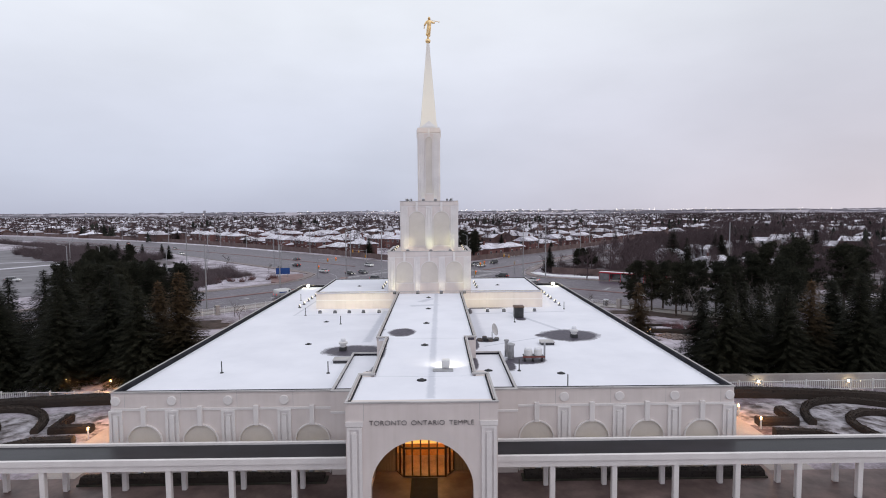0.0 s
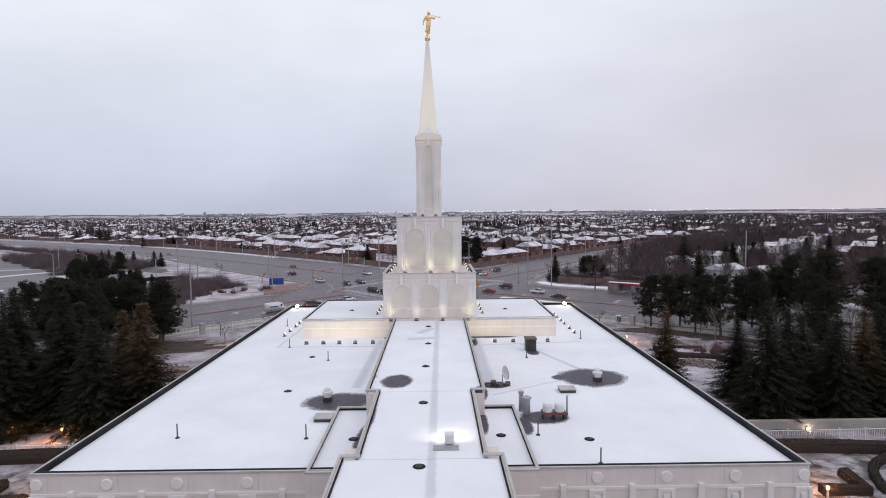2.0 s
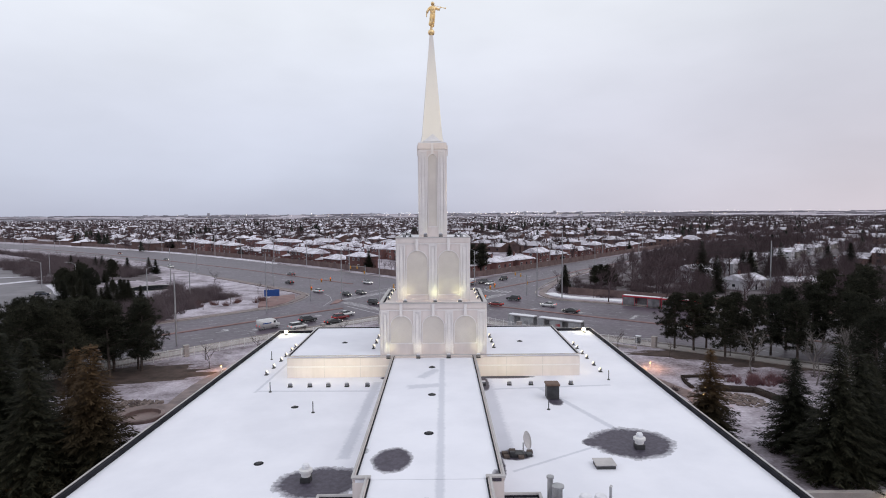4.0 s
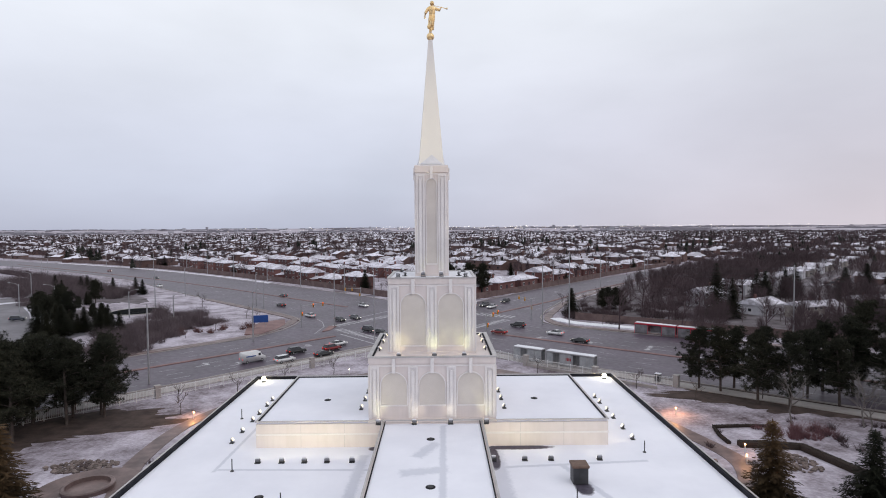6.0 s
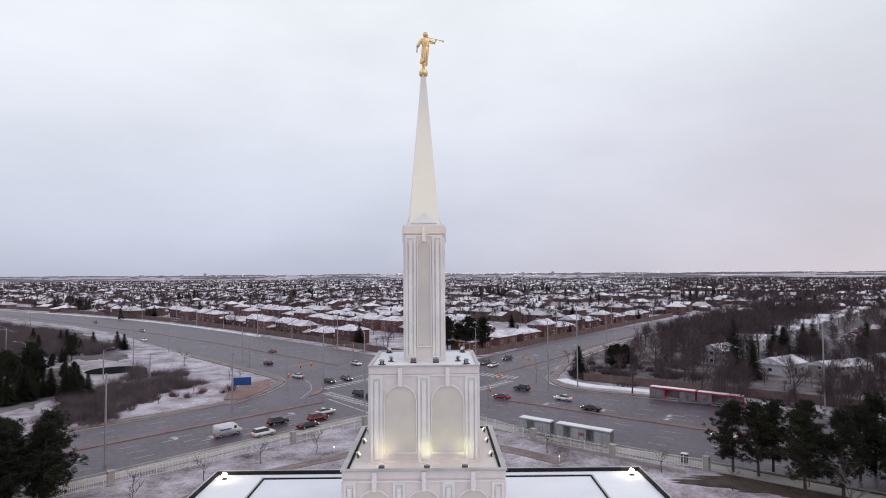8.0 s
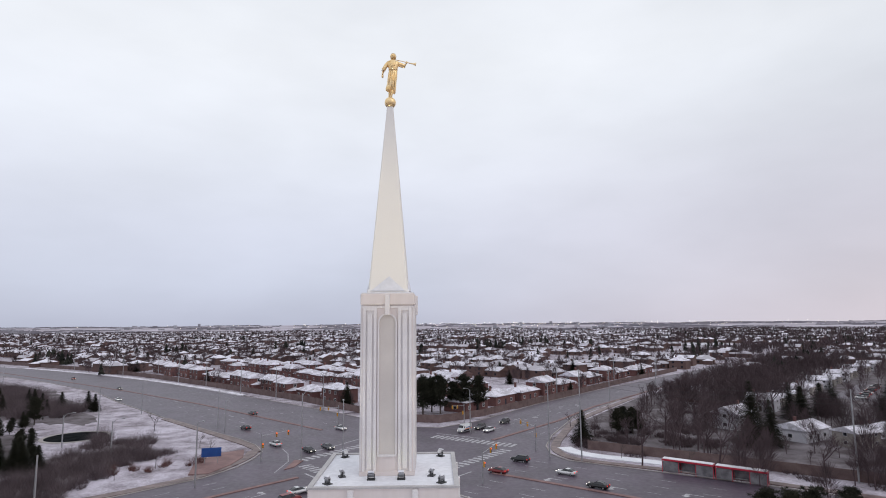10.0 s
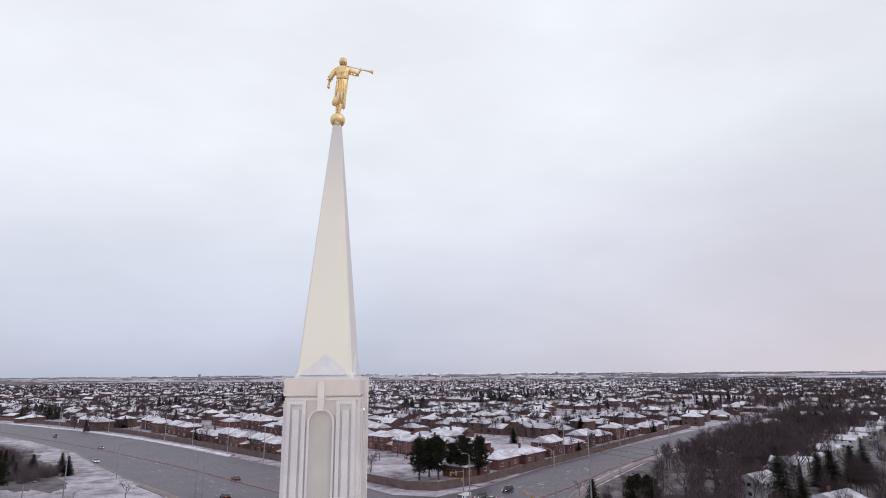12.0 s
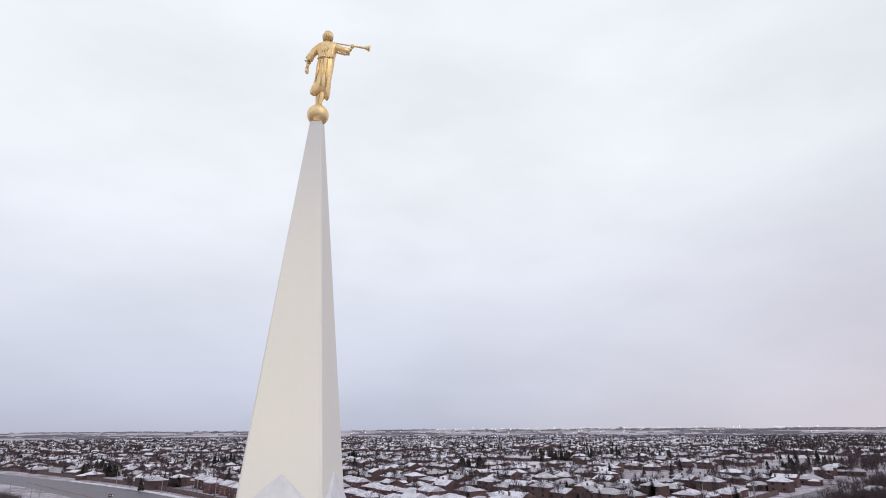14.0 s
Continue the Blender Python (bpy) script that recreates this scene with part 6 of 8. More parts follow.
# ---- things on the roofs ----
def floodlight(x, y, z, face, label, group, power=0.0, colour=(1.0, 0.92, 0.55), tilt=60, spread=90, warm=None):
    ob = thing("floodlight", label, "floodlight", group, pose(x, y, z, 0, 0, face))
    part("base_plate", boxes((-0.22, 0.22, -0.18, 0.18, 0.0, 0.05)), DARK_METAL, ob)
    part("bracket", boxes((-0.2, -0.16, -0.04, 0.04, 0.05, 0.3), (0.16, 0.2, -0.04, 0.04, 0.05, 0.3), (-0.16, 0.16, -0.04, 0.04, 0.05, 0.09)), DARK_METAL, ob)
    part("housing", boxes((-0.155, 0.155, -0.1, 0.1, -0.13, 0.13), m=pose(0, 0, 0.27, 35, 0, 0), soft=0.02), METAL, ob)
    part("snow_cap", boxes((-0.17, 0.17, -0.13, 0.05, 0.135, 0.2), m=pose(0, 0, 0.27, 10, 0, 0), soft=0.03), SNOW, ob)
    part("lens", boxes((-0.13, 0.13, 0.103, 0.125, -0.11, 0.11), m=pose(0, 0, 0.27, 35, 0, 0)), warm or LAMP_WARM, ob)
    if power:
        la = new("lamp_light", bpy.data.lights.new("floodlight", "SPOT"))
        la.data.energy, la.data.color, la.data.spot_size, la.data.spot_blend, la.data.shadow_soft_size = power, colour, radians(spread), 1.0, 0.25
        la.matrix_basis = pose(0, 0.22, 0.42, 90 + tilt, 0, 0)
        la.parent = ob
    return ob


GREENISH = (0.95, 1.0, 0.55)
for x in (-4.6, -1.55, 1.55, 4.6):
    floodlight(x, 35.55, 10.23, 0, "small floodlight washing the tower foot", "tower foot floodlights", 30 if abs(x) > 3 else 20, GREENISH if abs(x) > 3 else (1.0, 0.95, 0.75), 66, 120)
for s in (-1, 1):
    for y in (38.9, 41.5, 44.0):
        floodlight(s * 6.5, y, 10.465, 90 * s, "small floodlight beside the tower foot", "tower foot floodlights", 45, GREENISH, 70, 100, LAMP_DIM)
    for y in (39.6, 43.0, 45.9):
        floodlight(s * 4.85, y, 15.605, 90 * s, "small floodlight on the tower ledge", "tower ledge floodlights", 45, (1.0, 0.95, 0.7), 72, 95, LAMP_DIM)
    for y in (36.8, 39.4, 42.3, 44.4, 47.0, 48.9):
        floodlight(s * 17.5, y, 8.283, 90 * s, "roof floodlight beside the low penthouse", "penthouse floodlights", 130, (1.0, 0.86, 0.5), 30, 130, LAMP_DIM)
    corner = floodlight(s * 20.7, 56.4, 8.283, 180, "bright floodlight at the roof corner", "roof corner floodlights", 0)
    smooth(part("globe", lathe([(0.26 * math.sin(math.pi * i / 8) + 0.002, 0.42 - 0.24 * math.cos(math.pi * i / 8)) for i in range(9)], 14), LAMP_WARM, corner, "bright round lamp globe"))
    la = new("lamp_light", bpy.data.lights.new("corner lamp", "POINT"))
    la.data.energy, la.data.color, la.data.shadow_soft_size = 60.0, (1.0, 0.88, 0.6), 0.25
    la.location, la.parent = (0, 0, 0.95), corner
for x in (-2.9, 0.2, 2.8):
    floodlight(x, 37.02, 15.605, 0, "small floodlight on the tower ledge", "tower ledge floodlights", 46, (1.0, 0.93, 0.45) if x < 0 else (0.92, 1.0, 0.42), 66, 120)
for x in UPLIGHTS:
    floodlight(x, -0.72, TERRACE + 0.122, 0, "small ground floodlight washing an arched wall panel", "facade floodlights", 38, (1.0, 0.84, 0.52), 76, 80, LAMP_DIM)
for x in (-0.8, 0.85):
    floodlight(x, 39.75, 22.445, 0, "small floodlight at the shaft foot", "shaft foot floodlights", 7, (0.80, 1.0, 0.50), 74, 90, LAMP_DIM)
for s in (-1, 1):
    floodlight(s * 2.5, 40.4, 22.445, 70 * s, "twin floodlight on the upper ledge", "shaft foot floodlights", 45, (0.95, 1.0, 0.8), 70, 90, WHITE_METAL)
# four added lamps with unlit lenses, only there to brighten shaft and spire
for k in range(4):
    a = radians(45 + 90 * k)
    floodlight(4.3 * math.sin(a), AXIS - 4.3 * math.cos(a), 22.445, 45 + 90 * k, "added floodlight at the ledge corner, brightening shaft and spire", "shaft floodlights", 390, (1.0, 0.97, 0.74), 78, 50, WHITE_METAL)
for x in (-13.9, -12.0, -10.2, -8.4, -6.4, 4.9, 7.4, 9.5, 13.4):
    floodlight(x, 32.5, 8.283, 0, "snow-topped roof floodlight before the penthouse", "penthouse floodlights", 80, (1.0, 0.93, 0.58), 25, 140)
floodlight(1.5, -0.2, 10.225, 0, "large lit floodlight on the central roof", "spine floodlight", 0)
near_flood = thing("roof_lamp", "glowing roof lamp box on a grating, lighting the snow", "lamp", "", pose(1.5, -0.6, 10.225))
part("grating", boxes((-0.9, 0.5, -0.7, -0.1, 0.0, 0.06)), METAL, near_flood)
part("lamp_box", boxes((-0.28, 0.28, -0.05, 0.45, 0.06, 0.62), soft=0.05), WHITE_METAL, near_flood)
part("lens", boxes((-0.24, 0.24, 0.452, 0.47, 0.12, 0.56)), LAMP_WARM, near_flood)
la = new("lamp_light", bpy.data.lights.new("roof lamp", "AREA"))
la.data.energy, la.data.color, la.data.size = 75.0, (1.0, 0.95, 0.8), 0.5
la.matrix_basis, la.parent = pose(0, 0.5, 0.4, 62, 0, 0), near_flood
la = new("beam_light", bpy.data.lights.new("roof lamp beam", "SPOT"))
la.data.energy, la.data.color, la.data.spot_size, la.data.spot_blend, la.data.shadow_soft_size = 22000.0, (1.0, 0.86, 0.46), radians(13.5), 1.0, 0.2
la.matrix_basis = pose(1.5, -0.05, 10.7, 90 + 32.4, 0, 2.0)


def vent_pipe(x, y, z=8.28):
    ob = thing("vent_pipe", "thin dark upright vent pipe standing in the snow", "pipe", "roof vent pipes", pose(x, y, z))
    part("pipe", lathe(((0.042, 0), (0.042, 0.95), (0.025, 0.98)), 10), DARK_METAL, ob)
    part("collar", lathe(((0.16, 0), (0.12, 0.06), (0.06, 0.1)), 10), DARK_METAL, ob)


for x, y in ((-7.8, 5.4), (-10.1, 25.3), (-15.4, 31.0), (-18.8, 43.1), (9.9, 25.5), (17.5, 33.9), (7.5, 5.5), (10.4, 1.1), (-16.4, 5.8)):
    vent_pipe(x, y)


def drain(x, y, z):
    ob = thing("roof_drain", "low dark domed roof drain in the snow", "drain", "roof drains", pose(x, y, z))
    part("dome", lathe(((0.2, 0.0), (0.185, 0.05), (0.12, 0.11), (0.03, 0.14)), 12), DARK_METAL, ob)
    part("flange", lathe(((0.33, 0.0), (0.33, 0.015), (0.21, 0.02)), 14), MEMBRANE, ob)


for x, y, z in ((-12.0, 26.7, 8.283), (-11.6, 15.5, 8.283), (10.7, 4.7, 8.283), (-4.6, 4.8, 8.453), (5.0, 5.1, 8.453), (-0.1, 32.1, 10.223), (0.0, 23.8, 10.223), (-0.1, 15.6, 10.223), (-0.1, 6.5, 10.223), (-0.1, -3.2, 10.223), (-10.1, 41.8, 10.463), (9.7, 41.8, 10.463)):
    drain(x, y, z)


def roof_fan(x, y):
    ob = thing("exhaust_fan", "white mushroom exhaust fan on a dark kerb", "exhaust fan", "roof exhaust fans", pose(x, y, 8.283))
    part("kerb_box", boxes((-0.32, 0.32, -0.32, 0.32, 0, 0.35), soft=0.02), DARK_METAL, ob)
    part("drum", lathe(((0.30, 0.353), (0.30, 0.6), (0.42, 0.62), (0.42, 0.78), (0.28, 0.84)), 18), WHITE_METAL, ob)
    part("cap", lathe(((0.22, 0.845), (0.24, 1.0), (0.18, 1.12), (0.05, 1.16)), 18), SNOW, ob)


roof_fan(-7.8, 12.9)
roof_fan(14.8, 17.4)
for x, y in ((-7.3, 8.8), (11.5, 14.6)):
    ob = thing("roof_hatch", "low square roof hatch capped with snow", "hatch", "roof hatches", pose(x, y, 8.283))
    part("hatch_curb", boxes((-0.62, 0.62, -0.5, 0.5, 0, 0.22)), DARK_METAL, ob)
    part("hatch_lid", boxes((-0.68, 0.68, -0.56, 0.56, 0.223, 0.33), soft=0.03), COPING, ob)
cond = thing("condenser_pair", "pair of snow-capped condenser fans on a dark stand", "air conditioner", "", pose(9.15, 8.6, 8.283))
part("rail", boxes((-0.95, 0.95, -0.46, -0.403, 0.36, 0.5)), simple("rust red rail", (0.13, 0.035, 0.03), (0.20, 0.06, 0.05), 2, 12, 0.7), cond, "rust-red front rail")
part("stand", boxes((-0.85, 0.85, -0.4, 0.4, 0.42, 0.5), (-0.8, -0.7, -0.35, 0.35, 0, 0.42), (0.7, 0.8, -0.35, 0.35, 0, 0.42), (-0.05, 0.05, -0.35, 0.35, 0, 0.42)), DARK_METAL, cond)
for x in (-0.42, 0.42):
    u = part("fan_unit", lathe(((0.36, 0.503), (0.36, 0.95), (0.30, 1.0)), 18, Matrix.Translation((x, 0, 0))), WHITE_METAL, cond)
    part("snow_cap", lathe(((0.33, 1.003), (0.30, 1.1), (0.15, 1.16)), 18, Matrix.Translation((x, 0, 0))), SNOW, u)
bm = bmesh.new()
tube(bm, [(1.0, 0.1, 0), (1.0, 0.1, 1.5), (1.0, 0.0, 1.6)], [0.08, 0.08, 0.08], 8)
part("riser_pipe", bm, METAL, cond)
flue = thing("flue", "grey metal twin flue with a conical cap", "flue", "", pose(7.35, 9.4, 8.283))
part("flue_pipe", lathe(((0.27, 0), (0.27, 1.15), (0.36, 1.18), (0.36, 1.28), (0.1, 1.38)), 16), METAL, flue)
part("flue_pipe", lathe(((0.17, 0), (0.17, 1.35), (0.22, 1.38), (0.22, 1.5), (0.05, 1.56)), 14, Matrix.Translation((-0.3, 0.7, 0))), METAL, flue)
dish = thing("satellite_dish", "grey satellite dish on a weighted dark roof mount", "satellite dish", "", pose(6.4, 16.4, 8.283))
part("mount", boxes((-0.9, 0.1, -0.35, 0.35, 0, 0.22), (-0.95, -0.6, -0.4, -0.1, 0.22, 0.4), (0.2, 0.6, -0.3, 0.2, 0, 0.18)), DARK_METAL, dish)
part("mast", lathe(((0.04, 0), (0.04, 0.9)), 8), METAL, dish)
smooth(part("reflector", lathe(((0.02, 0.0), (0.25, 0.03), (0.45, 0.10), (0.60, 0.2), (0.61, 0.23), (0.45, 0.14), (0.02, 0.03)), 24, pose(0.1, 0, 1.05, 0, 72, -27)), COPING, dish))
for bx, by, bz in ((-1.25, 0.1, 0), (-1.2, -0.35, 0), (-0.75, 0.45, 0), (0.5, 0.35, 0), (-0.75, 0.05, 0.22), (-0.2, -0.45, 0.0)):
    part("ballast_block", boxes((bx - 0.2, bx + 0.2, by - 0.18, by + 0.18, bz + 0.002, bz + 0.2), soft=0.02), simple("brown ballast block", (0.07, 0.052, 0.045), (0.13, 0.10, 0.09), 2, 12, 0.9), dish)
hood = thing("vent_hood", "dark boxy ventilation hood on the snow", "vent hood", "", pose(10.8, 28.6, 8.283))
part("hood_body", boxes((-0.55, 0.55, -0.5, 0.5, 0, 1.2), soft=0.03), DARK_METAL, hood)
part("hood_top", boxes((-0.62, 0.62, -0.58, 0.58, 1.203, 1.4), soft=0.04), simple("weathered rust brown metal", (0.10, 0.06, 0.045), (0.16, 0.10, 0.075), 2, 10, 0.7), hood)


# ---- trees ----
def spruce_mesh(seed, h, spread):
    """Crown of a spruce: whorls of drooping boughs, each a spine with many small needle sprays."""
    rnd = random.Random(seed)
    v, f = [], []

    def spray(p, d, w, L):
        s = d.cross((0, 0, 1)).normalized() * w
        droop = Vector((0, 0, -0.14 * L))
        m = len(v)
        v.extend((p - s * 0.3, p + s * 0.3, p + d * L * 0.55 + s + droop * 0.5, p + d * L + droop, p + d * L * 0.55 - s + droop * 0.4))
        f.append((m, m + 1, m + 2, m + 3, m + 4))

    z = 0.06 * h
    while z < h * 0.985:
        u = z / h
        reach = 1.08 * spread * (1 - u) ** 0.92 * (0.35 + 0.65 * min(1, u / 0.10)) + 0.10
        n = max(5, int(15 * (1 - u) + 5))
        a0 = rnd.uniform(0, 6.28)
        for i in range(n):
            a = a0 + 6.283 * i / n + rnd.uniform(-0.3, 0.3)
            r = reach * rnd.uniform(0.66, 1.14)
            d = Vector((math.cos(a), math.sin(a), 0))
            lift = 0.10 + 0.55 * u
            k = max(2, int(r / 0.34))
            for j in range(k):
                t = (j + 0.35) / k
                p = d * (r * t) + Vector((0, 0, z + lift * r * t * 0.6 - 0.40 * r * t * t + 0.16 * r * t ** 4))
                L = (0.42 + 0.15 * r * (1 - t)) * max(1.0, h / 11.5)
                for side in (-1, -0.55, 0.55, 1, 0, rnd.uniform(-0.6, 0.6)):
                    e = Vector((math.cos(a + side * 0.85 + rnd.uniform(-0.25, 0.25)), math.sin(a + side * 0.85 + rnd.uniform(-0.25, 0.25)), rnd.uniform(-0.25, 0.12))).normalized()
                    spray(p + Vector((rnd.uniform(-0.08, 0.08), rnd.uniform(-0.08, 0.08), rnd.uniform(-0.1, 0.1))), e, rnd.uniform(0.045, 0.085), L * rnd.uniform(0.6, 1.2))
        z += h * (0.021 + 0.012 * (1 - u)) * rnd.uniform(0.85, 1.15)
    spray(Vector((0, 0, h * 0.94)), Vector((0.05, 0, 1)).normalized(), 0.08, 0.07 * h)
    return v, f


def spruce(seed, h, spread, material):
    ob = thing("spruce_tree", "tall dark green spruce with drooping boughs", "tree", "spruces round the temple")
    bm = bmesh.new()
    tube(bm, [(0, 0, -0.4), (0.03, 0, h * 0.5), (0, 0, h * 0.96)], [0.24, 0.14, 0.02], 8)
    part("trunk", bm, BARK, ob)
    v, f = spruce_mesh(seed, h, spread)
    raw("crown", v, f, material, ob)
    return ob


def place(proto, rows, used=[]):
    """Sets the first tree of a kind at the first row and copies it to the others: (x, y, scale, turn)."""
    for i, (x, y, s, t) in enumerate(rows):
        m = pose(x, y, ground_z(x, y) - 0.1, 0, 0, t) @ Matrix.Scale(s, 4)
        if i == 0:
            proto.matrix_basis = m
        else:
            copy_thing(proto, m)


place(tagged(spruce(11, 12.3, 4.0, SPRUCE_RUST), "spruce with rust-brown upper boughs beside the temple"), ((-27.6, 23.6, 1.0, 0), (25.9, 30.2, 0.80, 70), (-33.0, 30.0, 0.86, 140), (44.6, 26.0, 0.9, 200)))
place(spruce(12, 13.0, 4.0, SPRUCE), ((-43.2, 28.3, 1.06, 0), (-36.0, 25.0, 0.95, 50), (-57.0, 24.5, 0.98, 120), (33.4, 23.8, 0.85, 30), (49.5, 24.8, 0.9, 160), (59.0, 25.5, 0.95, 220), (-62.0, 32.0, 1.0, 260), (-48.5, 35.0, 0.95, 310), (56.5, 33.5, 1.0, 80)))
place(spruce(13, 12.0, 4.4, SPRUCE), ((-31.2, 21.6, 0.92, 0), (-47.2, 23.2, 1.02, 90), (-52.0, 29.0, 1.05, 170), (40.6, 24.2, 0.95, 60), (54.2, 27.0, 1.0, 130), (65.0, 28.0, 1.0, 20), (-67.5, 26.0, 1.02, 210), (-73.0, 31.0, 1.0, 330), (42.0, 32.0, 0.85, 250), (-79.0, 25.0, 1.1, 15), (-55.0, 42.0, 1.16, 61), (-49.6, 26.5, 0.75, 40), (-64.0, 43.0, 1.05, 133), (-71.0, 39.0, 1.1, 205), (-69.0, 51.0, 1.0, 88), (-78.0, 46.0, 1.05, 17), (63.0, 38.0, 1.05, 44), (72.0, 42.0, 1.1, 144), (60.0, 44.0, 0.95, 244), (78.0, 34.0, 1.1, 4), (75.0, 52.0, 1.05, 71), (-86.0, 36.0, 1.1, 170)))
place(spruce(14, 10.5, 3.8, SPRUCE), ((36.6, 26.0, 1.0, 0), (-40.2, 22.3, 1.05, 110), (-38.5, 31.5, 1.1, 200), (50.5, 31.0, 1.05, 45), (-56.0, 36.5, 1.15, 300), (34.0, 30.5, 0.85, 95), (61.5, 31.0, 1.1, 160), (-44.0, 35.0, 0.9, 10), (70.5, 25.0, 1.2, 75), (48.0, 37.0, 0.9, 190), (68.0, 35.0, 1.2, 12)))
small = spruce(15, 7.5, 2.8, SPRUCE)
tagged(small, "young dark spruce on the far side of the road", group="spruces across the road")
place(small, ((-87.0, 136.0, 1.0, 0), (-93.0, 138.0, 0.9, 40), (-95.0, 132.0, 1.1, 80), (-84.0, 132.5, 0.95, 120), (-101.0, 139.0, 1.0, 200), (-81.5, 134.0, 0.8, 15), (-69.0, 81.0, 0.75, 25), (-76.0, 88.0, 0.8, 100),
              (-121.0, 222.0, 0.85, 130), (-127.0, 228.0, 0.9, 50), (-133.0, 222.0, 0.95, 250), (40.5, 158.5, 1.12, 10), (-30.5, 228.0, 1.2, 30), (112.0, 181.0, 1.5, 33), (143.0, 186.0, 1.6, 10), (128.0, 196.0, 1.4, 45), (165.0, 205.0, 1.6, 100), (-96.0, 128.0, 0.9, 22), (-104.0, 136.0, 1.0, 77), (-86.0, 133.0, 0.9, 150)))


def pine_mesh(seed, h):
    rnd = random.Random(seed)
    bm = bmesh.new()
    lean = Vector((rnd.uniform(-0.4, 0.4), rnd.uniform(-0.4, 0.4), 0))
    tube(bm, [(0, 0, -0.4), lean * 0.3 + Vector((0, 0, h * 0.45)), lean + Vector((0, 0, h * 0.92))], [0.22, 0.16, 0.05], 7)
    v, f = [], []
    for i in range(50):
        u = 0.19 + 0.79 * (i + rnd.random()) / 50
        base = lean * u + Vector((0, 0, h * u))
        a = rnd.uniform(0, 6.283)
        r = (0.45 * h) * (1.05 - u) ** 0.80 * min(1.0, 0.6 + 1.8 * (u - 0.19)) * rnd.uniform(0.55, 1.2)
        tip = base + Vector((math.cos(a) * r, math.sin(a) * r, rnd.uniform(0.1, 0.28) * r + 0.3))
        tube(bm, [base, base.lerp(tip, 0.55) + Vector((0, 0, 0.12)), tip], [0.06, 0.04, 0.015], 4)
        for k in range(12):
            c = base.lerp(tip, rnd.uniform(0.25, 1.08)) + Vector((rnd.gauss(0, 0.42), rnd.gauss(0, 0.42), rnd.gauss(0, 0.24)))
            for q in range(32):
                d = Vector((rnd.gauss(0, 1), rnd.gauss(0, 1), rnd.gauss(0.35, 0.7))).normalized()
                s = d.cross((rnd.gauss(0, 1), rnd.gauss(0, 1), rnd.gauss(0, 1))).normalized() * rnd.uniform(0.026, 0.05)
                L = rnd.uniform(0.26, 0.52)
                m = len(v)
                p = c + d * 0.06
                v.extend((p - s * 0.5, p + s * 0.5, p + d * L * 0.6 + s, p + d * L))
                f.append((m, m + 1, m + 2, m + 3))
    return bm, v, f


def pine(seed, h):
    ob = thing("pine_tree", "dark pine with a bare trunk and broad ragged crown", "tree", "pines at the lawn edge")
    bm, v, f = pine_mesh(seed, h)
    part("trunk", bm, BARK, ob)
    raw("crown", v, f, PINE, ob)
    return ob


place(pine(21, 10.8), ((-61.4, 66.8, 1.0, 0), (-53.8, 72.2, 0.97, 60), (43.4, 80.5, 0.93, 100), (49.1, 80.3, 0.93, 170), (57.8, 75.0, 0.95, 210), (66.0, 76.5, 1.1, 300), (76.0, 78.0, 1.3, 80), (-56.0, 66.5, 1.1, 210), (-51.0, 66.0, 1.1, 20), (-55.5, 62.0, 1.15, 70), (-60.5, 62.0, 1.1, 140), (-66.0, 67.5, 1.1, 180), (-63.5, 78.0, 0.95, 15), (-52.0, 69.0, 0.95, 77), (-48.8, 70.3, 0.9, 190), (-59.0, 69.8, 1.0, 300), (73.0, 84.0, 1.25, 145), (88.0, 76.0, 1.2, 5), (60.0, 54.0, 1.0, 60)))
place(pine(22, 11.0), ((-60.5, 73.9, 1.0, 0), (-50.0, 73.6, 1.0, 80), (-47.6, 69.0, 1.0, 33), (-58.5, 57.5, 1.1, 99), (-53.0, 58.5, 1.05, 160), (46.1, 78.7, 0.93, 150), (52.4, 70.6, 1.0, 230), (62.5, 78.5, 1.0, 20), (-66.0, 62.5, 1.08, 130), (71.0, 73.0, 1.22, 45), (-69.0, 76.0, 1.0, 84), (80.0, 84.0, 1.3, 12), (66.0, 66.0, 1.05, 71), (94.0, 70.0, 1.2, 7)))
place(pine(23, 10.4), ((-57.8, 73.8, 1.0, 0), (48.5, 72.2, 1.0, 40), (59.6, 70.4, 0.95, 120), (54.5, 81.0, 0.95, 190), (-65.5, 71.5, 1.05, 250), (68.0, 70.0, 1.1, 340), (82.0, 72.0, 1.32, 111)))
place(pine(24, 8.0), ((-110.0, 158.0, 1.0, 0), (-116.0, 163.0, 1.05, 50), (-113.0, 151.0, 1.1, 90), (-120.0, 170.0, 1.1, 130), (-108.0, 146.0, 1.0, 310), (-1.5, 206.5, 1.5, 0), (4.5, 207.5, 1.55, 75), (13.0, 211.5, 1.5, 140), (18.0, 213.5, 1.45, 200), (1.5, 212.0, 1.4, 20), (9.0, 214.0, 1.2, 50), (-124.0, 195.0, 1.0, 111), (-118.0, 156.0, 0.95, 245)))


belt = random.Random(77)
belt_rows = []
for i in range(58):
    u, w = belt.random(), belt.random()
    belt_rows.append((-86 - 44 * u + (w - 0.5) * 18, 141 + 48 * u + (w - 0.5) * 12, belt.uniform(0.5, 0.85), belt.uniform(0, 360)))
belt_rows = [r for r in belt_rows if r[0] < 3.8 - 0.70 * (r[1] - 11.8)]
shade = pine(25, 8.5)
tagged(shade, "dark pine in the belt beside the car park", group="pines by the car park")
place(shade, belt_rows[::2] + [(53.0, 168.0, 1.35, 20), (57.0, 168.5, 1.4, 140), (55.2, 171.5, 1.35, 260), (59.5, 170.5, 1.15, 80)])
